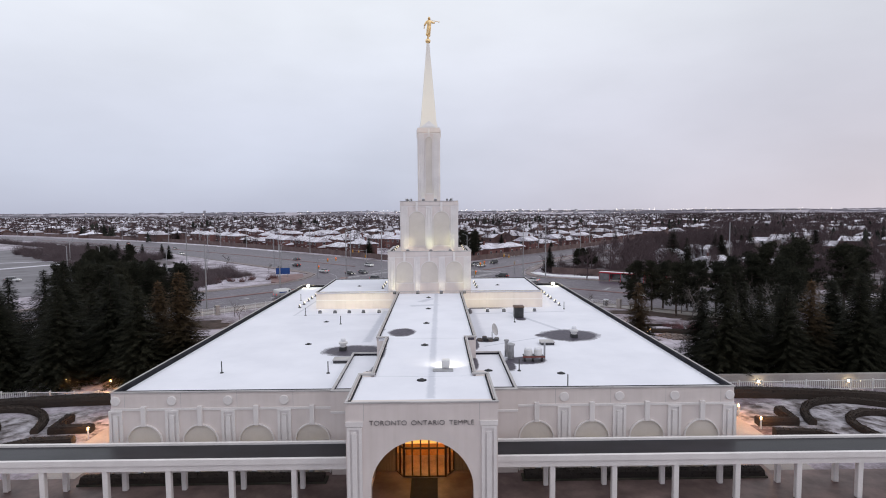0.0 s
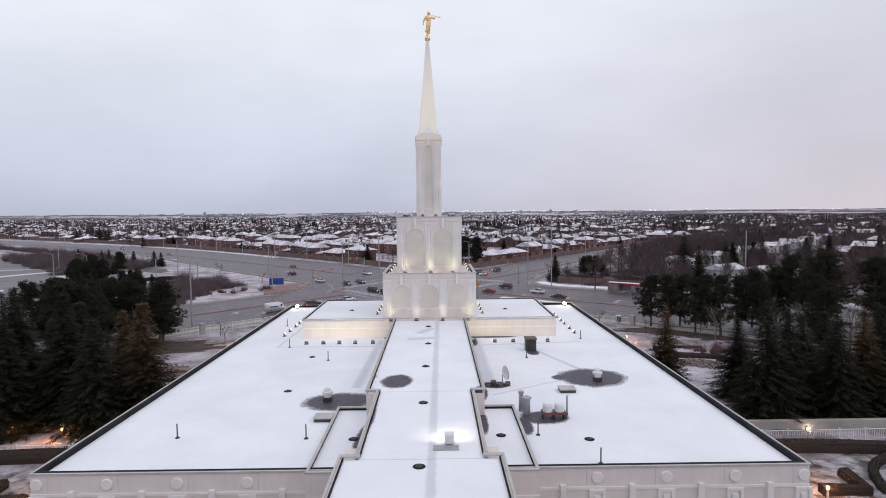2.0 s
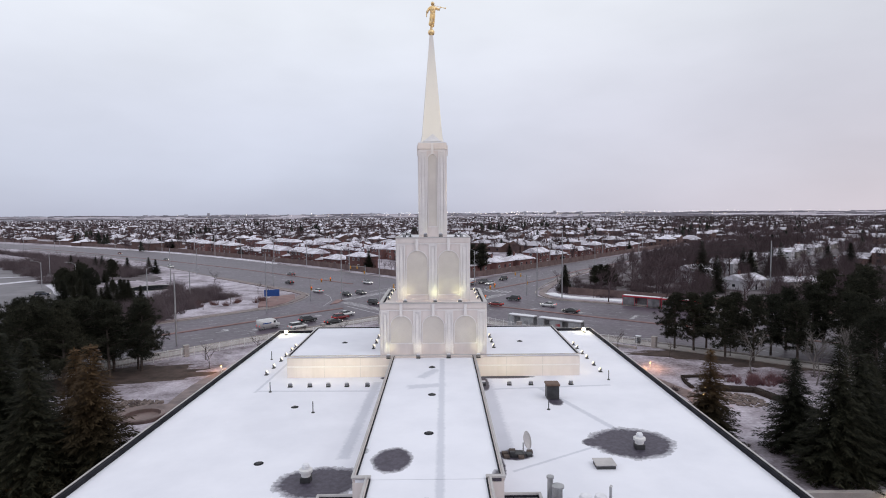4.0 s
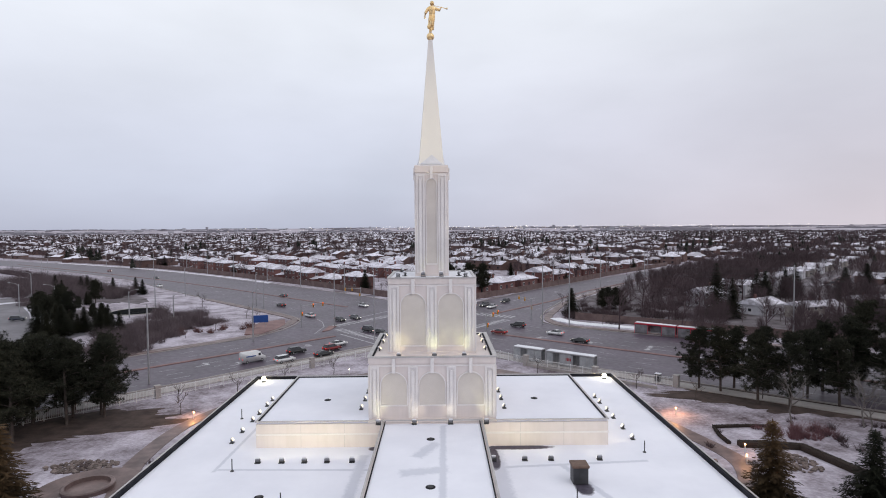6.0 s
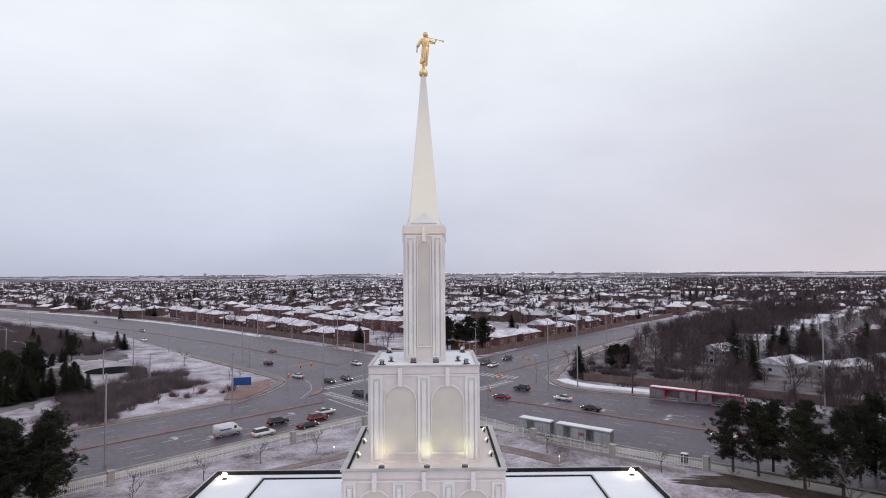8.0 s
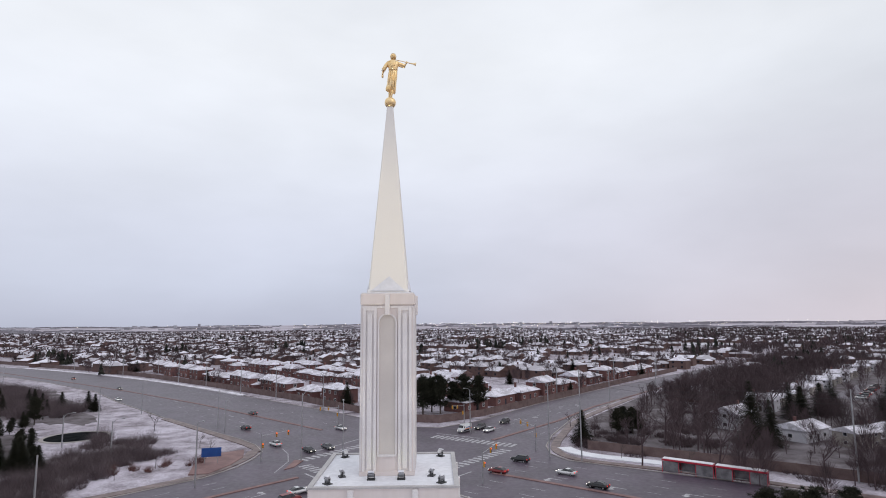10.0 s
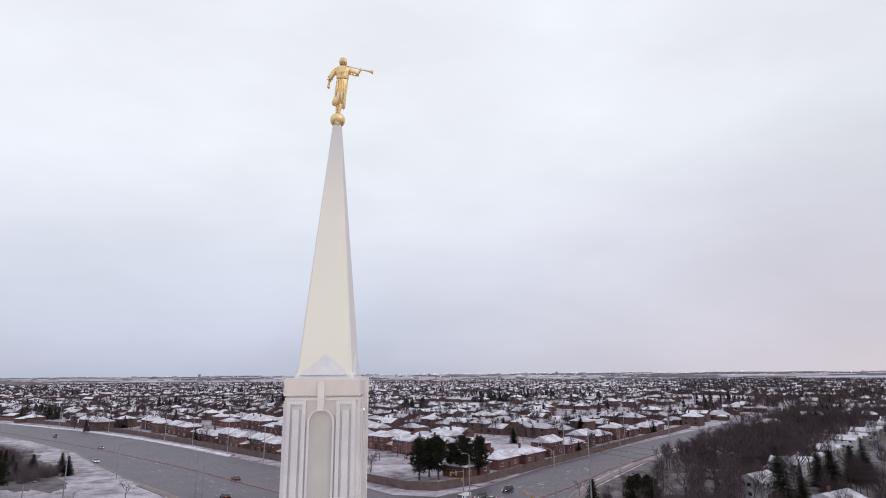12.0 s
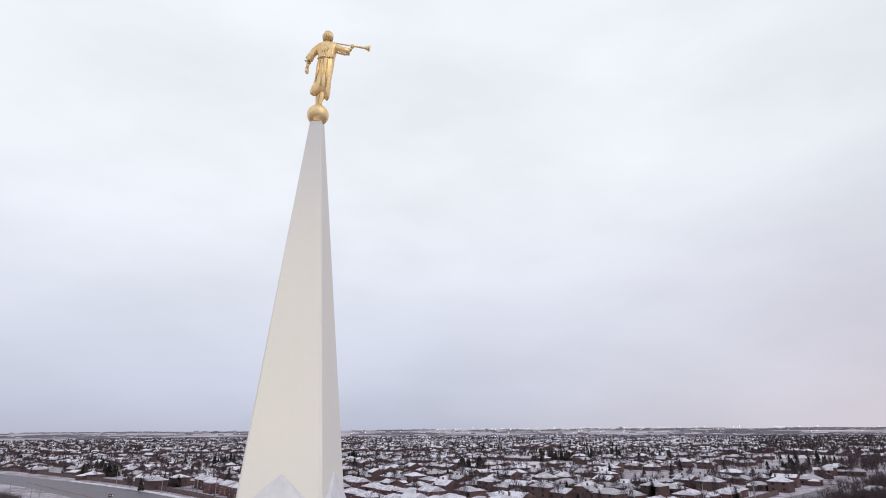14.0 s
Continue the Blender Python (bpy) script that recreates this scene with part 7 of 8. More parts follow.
dark = spruce(16, 9.0, 3.4, SPRUCE)
tagged(dark, "dark spruce in the belt beside the car park", group="spruces by the car park")
place(dark, belt_rows[1::2] + [(-140.0, 222.0, 1.1, 3), (-149.0, 231.0, 1.2, 31), (-158.0, 241.0, 1.0, 77), (-150.0, 216.0, 1.1, 140), (-166.0, 236.0, 1.2, 210), (-133.0, 214.0, 0.9, 99), (-7.0, 281.0, 1.5, 0), (-4.0, 285.0, 1.1, 30), (40.0, 299.0, 1.15, 60), (85.0, 353.0, 1.35, 90), (-202.0, 392.0, 1.5, 20), (-196.0, 398.0, 1.2, 80), (-158.0, 474.0, 1.4, 50), (-60.0, 330.0, 1.0, 11), (-118.0, 318.0, 1.1, 61), (24.0, 360.0, 1.0, 5), (62.0, 262.0, 0.8, 44), (-88.0, 402.0, 1.2, 200), (118.0, 330.0, 1.1, 15)])


tall = spruce(17, 15.5, 4.6, SPRUCE)
tagged(tall, "tall dark fir before the pale houses", group="firs among the houses")
place(tall, ((80.5, 151.0, 1.05, 0), (85.5, 151.5, 0.72, 90), (114.0, 190.0, 0.7, 40), (131.0, 195.0, 0.8, 150)))


def bare_mesh(seed, h, depth=4, girth=0.16, droop=0.0):
    """A leafless tree: limbs that fork again and again down to twigs."""
    rnd = random.Random(seed)
    bm = bmesh.new()

    def limb(p, d, L, r, level):
        q = p + d * L * 0.5 + Vector((rnd.gauss(0, 0.04 * L), rnd.gauss(0, 0.04 * L), 0))
        e = p + d * L
        tube(bm, [p, q, e], [r, r * 0.82, r * 0.6], 5 if level < 2 else 3)
        if level >= depth:
            return
        for k in range(rnd.choice((3, 3, 4)) if level else 5):
            s = rnd.uniform(0.45, 1.0)
            b = p.lerp(e, s)
            n = Vector((rnd.gauss(0, 1), rnd.gauss(0, 1), rnd.gauss(0.25, 0.6)))
            nd = (d * rnd.uniform(0.6, 1.1) + n.normalized() * 0.75 + Vector((0, 0, 0.12 - droop))).normalized()
            limb(b, nd, L * rnd.uniform(0.45, 0.68), r * rnd.uniform(0.42, 0.58), level + 1)

    limb(Vector((0, 0, -0.3)), Vector((rnd.gauss(0, 0.04), rnd.gauss(0, 0.04), 1)).normalized(), h * 0.5, girth, 0)
    return bm


def bare_tree(seed, h, material, label, group, depth=4, girth=0.16):
    ob = thing("bare_tree", label, "tree", group)
    part("crown", bare_mesh(seed, h, depth, girth), material, ob)
    return ob


place(bare_tree(31, 5.0, BARK, "small leafless young tree on the snowy lawn", "young lawn trees", 3, 0.07), ((-32.2, 79.7, 1.0, 0), (-40.0, 75.8, 0.9, 70), (-26.4, 86.7, 1.05, 140), (-18.9, 92.0, 1.0, 210), (18.6, 90.8, 1.0, 20), (33.3, 81.2, 1.0, 100), (-37.3, 70.4, 0.9, 200), (40.0, 74.0, 0.9, 33), (-58.0, 137.0, 0.9, 50), (-62.0, 128.0, 0.9, 10), (45.0, 141.0, 1.0, 60), (57.0, 133.0, 1.0, 130), (-80.0, 182.0, 1.5, 20), (-52.0, 152.0, 1.0, 77), (-57.0, 158.0, 1.0, 137)))
place(bare_tree(32, 9.5, BIRCH, "pale-barked leafless birch beside the garden", "birches in the garden", 4, 0.13), ((53.0, 77.5, 0.95, 200), (50.5, 74.5, 0.8, 310), (57.0, 62.0, 1.0, 0), (60.0, 59.0, 1.1, 70), (62.5, 63.5, 1.0, 150), (54.5, 58.0, 0.9, 220), (66.0, 57.0, 1.1, 280), (48.0, 63.0, 0.95, 30), (70.0, 62.0, 1.0, 99)))
woods = random.Random(5)
D_LINE = Vector((0.60, 0.80))
rows_a, rows_b = [], []
for i in range(96):
    u = woods.uniform(0, 1)
    x, y = 50 + 95 * u + woods.uniform(-6, 22), 155 + 140 * u + woods.uniform(-28, 2) - 10 * (1 - u)
    (rows_a if i % 2 else rows_b).append((x, y, woods.uniform(0.75, 1.25), woods.uniform(0, 360)))
for i in range(26):
    x = woods.uniform(62, 125)
    (rows_a if i % 2 else rows_b).append((x, 170 - 0.62 * x + woods.uniform(-3, 18), woods.uniform(0.6, 1.0), woods.uniform(0, 360)))
for x, y, t in ((89.0, 178.0, 35), (97.5, 161.5, 30), (105.5, 155.5, 20), (121.0, 147.0, 15), (134.0, 152.5, 15), (111.0, 138.0, 30), (127.0, 176.0, 35), (150, 170, 35)):
    for k in range(6):
        a = woods.uniform(0, 6.283)
        (rows_a if k % 2 else rows_b).append((x + woods.uniform(9, 16) * math.cos(a), y + woods.uniform(9, 14) * math.sin(a), woods.uniform(0.6, 1.05), woods.uniform(0, 360)))
for i in range(40):
    k = woods.uniform(0, 120)
    (rows_a if i % 2 else rows_b).append((104 + k + woods.choice((-1, 1)) * woods.uniform(9, 18), 224 + k + woods.uniform(-4, 14), woods.uniform(0.6, 1.0), woods.uniform(0, 360)))
for i in range(32):
    u = woods.random()
    (rows_a if i % 2 else rows_b).append((-30 - 190 * u + woods.uniform(0, 30), 225 + 205 * u + woods.uniform(8, 40), woods.uniform(0.6, 0.95), woods.uniform(0, 360)))
for i in range(64):
    # belt along the near side of the road that climbs away
    s = woods.uniform(70, 330)
    q = Vector((25, 172)) + D_LINE * s + Vector((0.776, -0.63)) * (16 + woods.uniform(0, 16) - 0.02 * s)
    (rows_a if i % 2 else rows_b).append((q.x, q.y, woods.uniform(0.6, 1.0), woods.uniform(0, 360)))
keep = random.Random(41)
low_trees = [(keep.uniform(58, 122), keep.uniform(126, 152), keep.uniform(0.32, 0.52), keep.uniform(0, 360)) for i in range(30)]
low_trees = [r for r in low_trees if r[1] > 166 - 0.62 * r[0] + 8 and math.hypot(r[0] - 107, r[1] - 147.5) > 9]
for i in range(16):
    (rows_a if i % 2 else rows_b).append((keep.uniform(42, 62), keep.uniform(154, 186), keep.uniform(0.35, 0.6), keep.uniform(0, 360)))
rows_a, rows_b = [[r for r in rows if not (66 < r[0] < 122 and 118 < r[1] < 176) or keep.random() < (0.08 if r[0] < 100 and r[1] < 160 else 0.22)] for rows in (rows_a, rows_b)]
for i in range(70):
    # garden trees just behind the long fence
    u = keep.random()
    q = Vector((-24, 214)).lerp(Vector((-215, 402)), u) + Vector((0.736, 0.677)) * keep.uniform(2, 12) if i % 2 else Vector((18, 203)).lerp(Vector((150, 366)), u) + Vector((-0.776, 0.63)) * keep.uniform(2, 14)
    (rows_a if i % 4 < 2 else rows_b).append((q.x, q.y, keep.uniform(0.4, 0.8), keep.uniform(0, 360)))
rows_a += low_trees[::2]
rows_b += low_trees[1::2]
place(bare_tree(33, 10.5, TWIG, "leafless brown roadside tree", "roadside bare trees", 5, 0.16), rows_a)
place(bare_tree(34, 9.8, TWIG, "leafless brown spreading tree", "roadside bare trees", 5, 0.17), rows_b)


def thicket(name, spots, label, material, seed, h):
    """Bare shrubs: fans of thin upright stems, past counting."""
    rnd = random.Random(seed)
    v, f = [], []
    for x, y, r in spots:
        z0 = ground_z(x, y) - 0.12
        grow = rnd.uniform(0.45, 1.2)
        for i in range(int(30 * r)):
            a, q = rnd.uniform(0, 6.283), math.sqrt(rnd.random()) * r
            p = Vector((x + q * math.cos(a), y + q * math.sin(a), z0))
            for k in range(7):
                d = Vector((rnd.gauss(0, 0.55), rnd.gauss(0, 0.55), 1)).normalized()
                e = p + d * h * grow * rnd.uniform(0.3, 1.15)
                s = d.cross((rnd.gauss(0, 1), rnd.gauss(0, 1), 0.1)).normalized() * 0.022
                m = len(v)
                v.extend((p - s, p + s, e))
                f.append((m, m + 1, m + 2))
    return tagged(raw(name, v, f, material), label, "shrubs", kind="stuff")


sh = random.Random(8)
spots = []
for i in range(60):
    u, w = sh.random(), sh.uniform(-1, 1)
    spots.append((-72 - 9 * u * u + (6 + 4 * u) * w, 109 + 58 * u, sh.uniform(1.5, 2.8)))
spots += [(sh.uniform(-76, -62), sh.uniform(134, 153), sh.uniform(1.2, 2.4)) for i in range(22)]
thicket("thicket", spots, "dense leafless brown shrubs on the corner", THICKET, 9, 4.0)
thicket("thicket", [(-116 - 78 * u - 30 * w, 212 + 78 * u - 22 * w, sh.uniform(1.5, 3.4)) for u, w in [(sh.random(), sh.random()) for _ in range(170)]], "tall leafless brown growth along the wide road", THICKET, 14, 6.0)
thicket("thicket", [(-185 - 140 * u + 9 * w, 278 + 108 * u - 9 * w, sh.uniform(1.5, 3.0)) for u, w in [(sh.random(), sh.random()) for _ in range(90)]], "leafless brown growth between car park and wide road", THICKET, 16, 4.6)
thicket("thicket", [(-66 + 1.5 * i + sh.uniform(-2.5, 2.5), 133 + 0.9 * i + sh.uniform(-3.5, 3.5), sh.uniform(0.5, 1.2)) for i in range(11)], "reddish-brown ornamental shrubs by the sign", simple("reddish shrubs", (0.10, 0.045, 0.045), (0.16, 0.075, 0.07), 0.3, 3, 0.95, relief=0.0), 10, 2.2)
thicket("thicket", [(46.3 + sh.uniform(-4, 4.5), 59.6 + sh.uniform(-2.2, 2.2), sh.uniform(0.4, 0.9)) for i in range(26)], "reddish leafless shrubs in a snowy bed", simple("red-stemmed shrubs", (0.12, 0.055, 0.065), (0.20, 0.10, 0.11), 0.3, 3, 0.95, relief=0.0), 17, 1.7)
thicket("thicket", [(46 + sh.uniform(0, 22), 57 + sh.uniform(-4, 9), sh.uniform(0.3, 0.6)) for i in range(34)] + [(36.5, 60, 0.4), (32.5, 54, 0.5), (-38, 49, 0.5), (-31.5, 50, 0.4)], "low leafless garden shrubs", TWIG, 11, 1.3)
thicket("thicket", [(48 + 95 * u + sh.uniform(-2, 20), 147 + 140 * u + sh.uniform(-10, 6), 2.6) for u in [sh.random() for _ in range(70)]], "tangled leafless undergrowth below the roadside trees", TWIG, 12, 2.6)
thicket("thicket", [(x, 166 - 0.62 * x + sh.uniform(0, 9), 2.0) for x in [sh.uniform(60, 128) for _ in range(20)]], "tangled leafless undergrowth behind the red shelters", TWIG, 13, 2.2)
thicket("thicket", [(x, 131 + 0.55 * (x - 100) + sh.uniform(-9, 7), sh.uniform(1.2, 2.2)) for x in [sh.uniform(88, 156) for _ in range(40)]], "tangled leafless undergrowth before the pale houses", TWIG, 17, 2.4)
thicket("thicket", [(sh.uniform(38, 44), sh.uniform(152, 166), sh.uniform(0.8, 1.6)) for i in range(9)] + [(sh.uniform(45, 78), sh.uniform(150, 185), sh.uniform(0.9, 1.8)) for i in range(30)], "bushy leafless shrubs at the street corner", TWIG, 15, 2.6)


# ---- houses ----
NOISE_WALL = simple("brown fence boards", (0.12, 0.078, 0.076), (0.185, 0.128, 0.122), 0.4, 6, 0.85)


def board_fence(points, h, label):
    ob = thing("noise_fence", label, "fence", "garden fences along the roads")
    for (x0, y0), (x1, y1) in zip(points, points[1:]):
        L, a = math.hypot(x1 - x0, y1 - y0), math.atan2(y1 - y0, x1 - x0)
        n = max(1, round(L / 6.0))
        for i in range(n):
            m = Matrix.Translation((x0, y0, 0)) @ Matrix.Rotation(a, 4, "Z") @ Matrix.Translation((L * i / n, 0, 0))
            part("fence_panel", boxes((0.1, L / n - 0.1, -0.05, 0.05, -0.2, h), m=m), NOISE_WALL, ob)
            part("fence_post", boxes((-0.1, 0.098, -0.1, 0.1, -0.3, h + 0.15), m=m), NOISE_WALL, ob)


board_fence([(-520, 596), (-330, 474), (-222, 400), (-160, 348), (-110, 301), (-50.7, 243), (-24.6, 212), (-5, 192), (4, 190), (17.8, 200), (56, 247), (100, 301), (152, 364)], 2.3, "long brown board fence between road and houses")
board_fence([(40, 151), (66, 133.5), (125, 90)], 2.0, "brown board fence behind the red shelters")


def house(w, d, h, wall, label, seed, pitch=0.42, gable=False):
    """A suburban house on the origin: walls, snowy roof, windows, door, garage, chimney."""
    rnd = random.Random(seed)
    ob = thing("house", label, "house", "houses across the road")
    shell = part("wall", boxes((-w / 2, w / 2, -d / 2, d / 2, -0.3, h)), wall, ob)
    bm = bmesh.new()
    e, rh = 0.55, d / 2 * pitch
    rl = w / 2 - (0 if gable else d / 2 * 0.9) + (e if gable else 0)
    eave = [(-w / 2 - e, -d / 2 - e), (w / 2 + e, -d / 2 - e), (w / 2 + e, d / 2 + e), (-w / 2 - e, d / 2 + e)]
    lo = [bm.verts.new((x, y, h + 0.0)) for x, y in eave]
    mid = [bm.verts.new((x, y, h + 0.16)) for x, y in eave]
    r0, r1 = bm.verts.new((-rl, 0, h + 0.16 + rh)), bm.verts.new((rl, 0, h + 0.16 + rh))
    bm.faces.new(lo[::-1])
    for i in range(4):
        j = (i + 1) % 4
        bm.faces.new((lo[i], lo[j], mid[j], mid[i]))
    bm.faces.new((mid[0], mid[1], r1, r0)), bm.faces.new((mid[2], mid[3], r0, r1)), bm.faces.new((mid[1], mid[2], r1)), bm.faces.new((mid[3], mid[0], r0))
    part("roof", bm, SNOW_ROOF, ob, "low roof under thin snow")
    cx = rnd.choice((-0.25, 0.3)) * w
    part("chimney", boxes((cx - 0.4, cx + 0.4, -0.3, 0.3, h + 0.2, h + rh + 1.3), (cx - 0.48, cx + 0.48, -0.38, 0.38, h + rh + 1.3, h + rh + 1.45)), BRICK, ob)
    storeys = 2 if h > 4 else 1
    for s, y in ((-1, -d / 2), (1, d / 2)):
        for k in range(storeys):
            for x in (-0.32 * w, 0.0, 0.30 * w):
                if k == 0 and x == 0.0:
                    continue
                x += rnd.uniform(-0.3, 0.3)
                z = 0.9 + 2.75 * k
                win = part("window", boxes((x - 0.75, x + 0.75, y - 0.04 if s < 0 else y - 0.02, y + 0.02 if s < 0 else y + 0.04, z, z + 1.25)), WHITE_METAL, ob)
                part("pane", boxes((x - 0.65, x - 0.04, y + s * 0.043 - 0.003, y + s * 0.043 + 0.003, z + 0.1, z + 1.15), (x + 0.04, x + 0.65, y + s * 0.043 - 0.003, y + s * 0.043 + 0.003, z + 0.1, z + 1.15)), DARK_GLASS, win)
        part("door", boxes((-0.5, 0.5, y + s * 0.02 - 0.03, y + s * 0.02 + 0.03, 0, 2.1)), BARK if s > 0 else DARK_GLASS, ob)
    for s, x in ((-1, -w / 2), (1, w / 2)):
        for k in range(storeys):
            z = 0.9 + 2.75 * k
            win = part("window", boxes((x - 0.04, x + 0.04, -0.7, 0.7, z, z + 1.25)), WHITE_METAL, ob)
            part("pane", boxes((x + s * 0.043 - 0.003, x + s * 0.043 + 0.003, -0.6, 0.6, z + 0.1, z + 1.15)), DARK_GLASS, win)
    if rnd.random() < 0.75:
        gx = w / 2 + 1.6
        part("garage", boxes((w / 2 + 0.003, gx + 1.4, -d / 2 + 0.5, d / 2 - 1.5, -0.3, 2.5)), wall, ob)
        bm = bmesh.new()
        v = [bm.verts.new(p) for p in ((w / 2 + 0.01, -d / 2 + 0.1, 2.52), (gx + 1.8, -d / 2 + 0.1, 2.52), (gx + 1.8, d / 2 - 1.1, 2.52), (w / 2 + 0.01, d / 2 - 1.1, 2.52), (w / 2 + 0.01, -0.5, 3.6), (gx + 0.6, -0.5, 3.6))]
        for q in ((3, 2, 1, 0), (0, 1, 5, 4), (2, 3, 4, 5), (1, 2, 5), (3, 0, 4)):
            bm.faces.new([v[i] for i in q])
        part("garage_roof", bm, SNOW_ROOF, ob)
    return ob


protos = [house(12.5, 9.0, 5.4, BRICK, "two-storey red-brown brick house with a snowy hip roof", 1), house(13.5, 9.5, 3.3, BRICK, "red-brown brick bungalow with a snowy hip roof", 2),
          house(11.0, 8.5, 5.2, BRICK, "two-storey brick house with a snowy gable roof", 3, 0.5, True), house(15.0, 9.0, 3.4, BRICK, "long brick bungalow with a snowy roof", 4)]
pale = [house(11.5, 9.0, 5.0, SIDING, "pale two-storey house with a snowy gable roof", 5, 0.5, True), house(13.0, 9.5, 3.4, SIDING, "pale-sided bungalow with a snowy roof", 6, 0.42, True), house(11.0, 9.0, 4.9, BEIGE_SIDING, "beige two-storey house with a snowy gable roof", 7, 0.4, True)]

hr = random.Random(17)
plots = []
B_DIR, B_IN = Vector((-0.677, 0.736)), Vector((0.736, 0.677))
D_DIR, D_IN = Vector((0.63, 0.776)), Vector((-0.776, 0.63))
for row in range(3):
    for k in range(13):
        p = Vector((-32, 215)) + B_DIR * (8 + 17.5 * k + hr.uniform(-2, 2) + 12 * (row == 0)) + B_IN * (13 + 33 * row + (10 if row % 2 else 0) + hr.uniform(-2, 2))
        if (p - Vector((18, 198))).dot(D_IN) > 12:
            plots.append((p.x, p.y, math.degrees(math.atan2(B_DIR.y, B_DIR.x)) + hr.choice((0, 0, 180)) + hr.uniform(-4, 4)))
for k in range(11):
    p = Vector((17, 200)) + D_DIR * (12 + 17.5 * k + hr.uniform(-2, 2)) + D_IN * (13 + hr.uniform(-2, 2))
    plots.append((p.x, p.y, math.degrees(math.atan2(D_DIR.y, D_DIR.x)) + hr.choice((0, 180))))
done = []
uses = {}
for x, y, t in plots:
    if any(math.hypot(x - a, y - b) < 14.5 for a, b in done):
        continue
    done.append((x, y))
    pr = hr.choice(protos)
    m = pose(x, y, 0, 0, 0, t)
    if pr not in uses:
        uses[pr] = 1
        pr.matrix_basis = m
    else:
        copy_thing(pr, m)
white_plots = ((89.5, 177.0, 35, 0.85, 0), (98.5, 160.0, 30, 0.85, 1), (106.0, 150.5, 20, 0.72, 2), (136.0, 170.0, 15, 0.8, 2), (146.0, 172.5, 105, 0.75, 2), (118.0, 160.0, 25, 0.8, 1)) + tuple((116.0 + 10.0 * i, 208.0 + 10.0 * i, 135, 0.9, 2 if i % 3 else 0) for i in range(18))
for x, y, t, size, kind in white_plots:
    pr = pale[kind]
    done.append((x, y))
    m = pose(x, y, 0, 0, 0, t) @ Matrix.Scale(size, 4)
    if pr not in uses:
        uses[pr] = 1
        pr.matrix_basis = m
    else:
        copy_thing(pr, m)

# the suburb beyond: past counting, one mesh for houses, one for bare trees, one for conifers
B_LINE = ((-28, 178), (-89, 240), (-141, 288), (-195, 336), (-251, 382), (-340, 446), (-520, 556))
D_WAY = ((25, 172), (58, 222), (96, 270), (134, 315), (172, 356), (292, 488))


def road_gap(x, y):
    """Whether a spot lies on or beside one of the main roads or the car park."""
    p = Vector((x, y))
    for line, reach in ((B_LINE, 33), (D_WAY, 21)):
        for a, b in zip(line, line[1:]):
            a, b = Vector(a), Vector(b)
            u = max(0.0, min(1.0, (p - a).dot(b - a) / (b - a).length_squared))
            if (p - a.lerp(b, u)).length < reach:
                return True
    if y < 225 + 0.0 * x and abs(x) < 240:
        return True
    if -330 < x < -60:
        for a, b in zip(B_LINE, B_LINE[1:]):
            if b[0] <= x <= a[0]:
                return y < a[1] + (b[1] - a[1]) * (x - a[0]) / (b[0] - a[0])
    return False


FIELDS = ((-388, 820, 300, 62, 8), (34, 612, 44, 52, -6), (-20, 905, 120, 40, 0), (210, 1010, 150, 45, -8), (-820, 1500, 330, 70, 12), (60, 1750, 420, 110, 0), (620, 1900, 300, 90, -14), (-420, 2050, 380, 90, 6), (330, 760, 60, 40, -20))


def in_field(x, y, grow=0.0):
    for cx, cy, hw, hd, turn in FIELDS:
        c, s = math.cos(radians(turn)), math.sin(radians(turn))
        if abs(c * (x - cx) + s * (y - cy)) < hw + grow and abs(-s * (x - cx) + c * (y - cy)) < hd + grow:
            return True
    return False


for cx, cy, hw, hd, turn in FIELDS:
    rnd = random.Random(int(hw))
    bm = bmesh.new()
    ring = []
    for k in range(40):
        a = 2 * math.pi * k / 40
        w = rnd.uniform(0.86, 1.0)
        ring.append((hw * w * max(-1, min(1, 1.25 * math.cos(a))), hd * w * max(-1, min(1, 1.25 * math.sin(a)))))
    top = bm.faces.new([bm.verts.new((x, y, 0.09)) for x, y in ring])
    ext = bmesh.ops.extrude_face_region(bm, geom=[top])
    bmesh.ops.translate(bm, vec=(0, 0, -0.3), verts=[q for q in ext["geom"] if isinstance(q, bmesh.types.BMVert)])
    bmesh.ops.recalc_face_normals(bm, faces=bm.faces)
    bmesh.ops.transform(bm, matrix=pose(cx, cy, 0, 0, 0, turn), verts=bm.verts)
    tagged(part("snow_field", bm, SNOW_FIELD), "open field under patchy snow among the houses", "field", kind="structure")


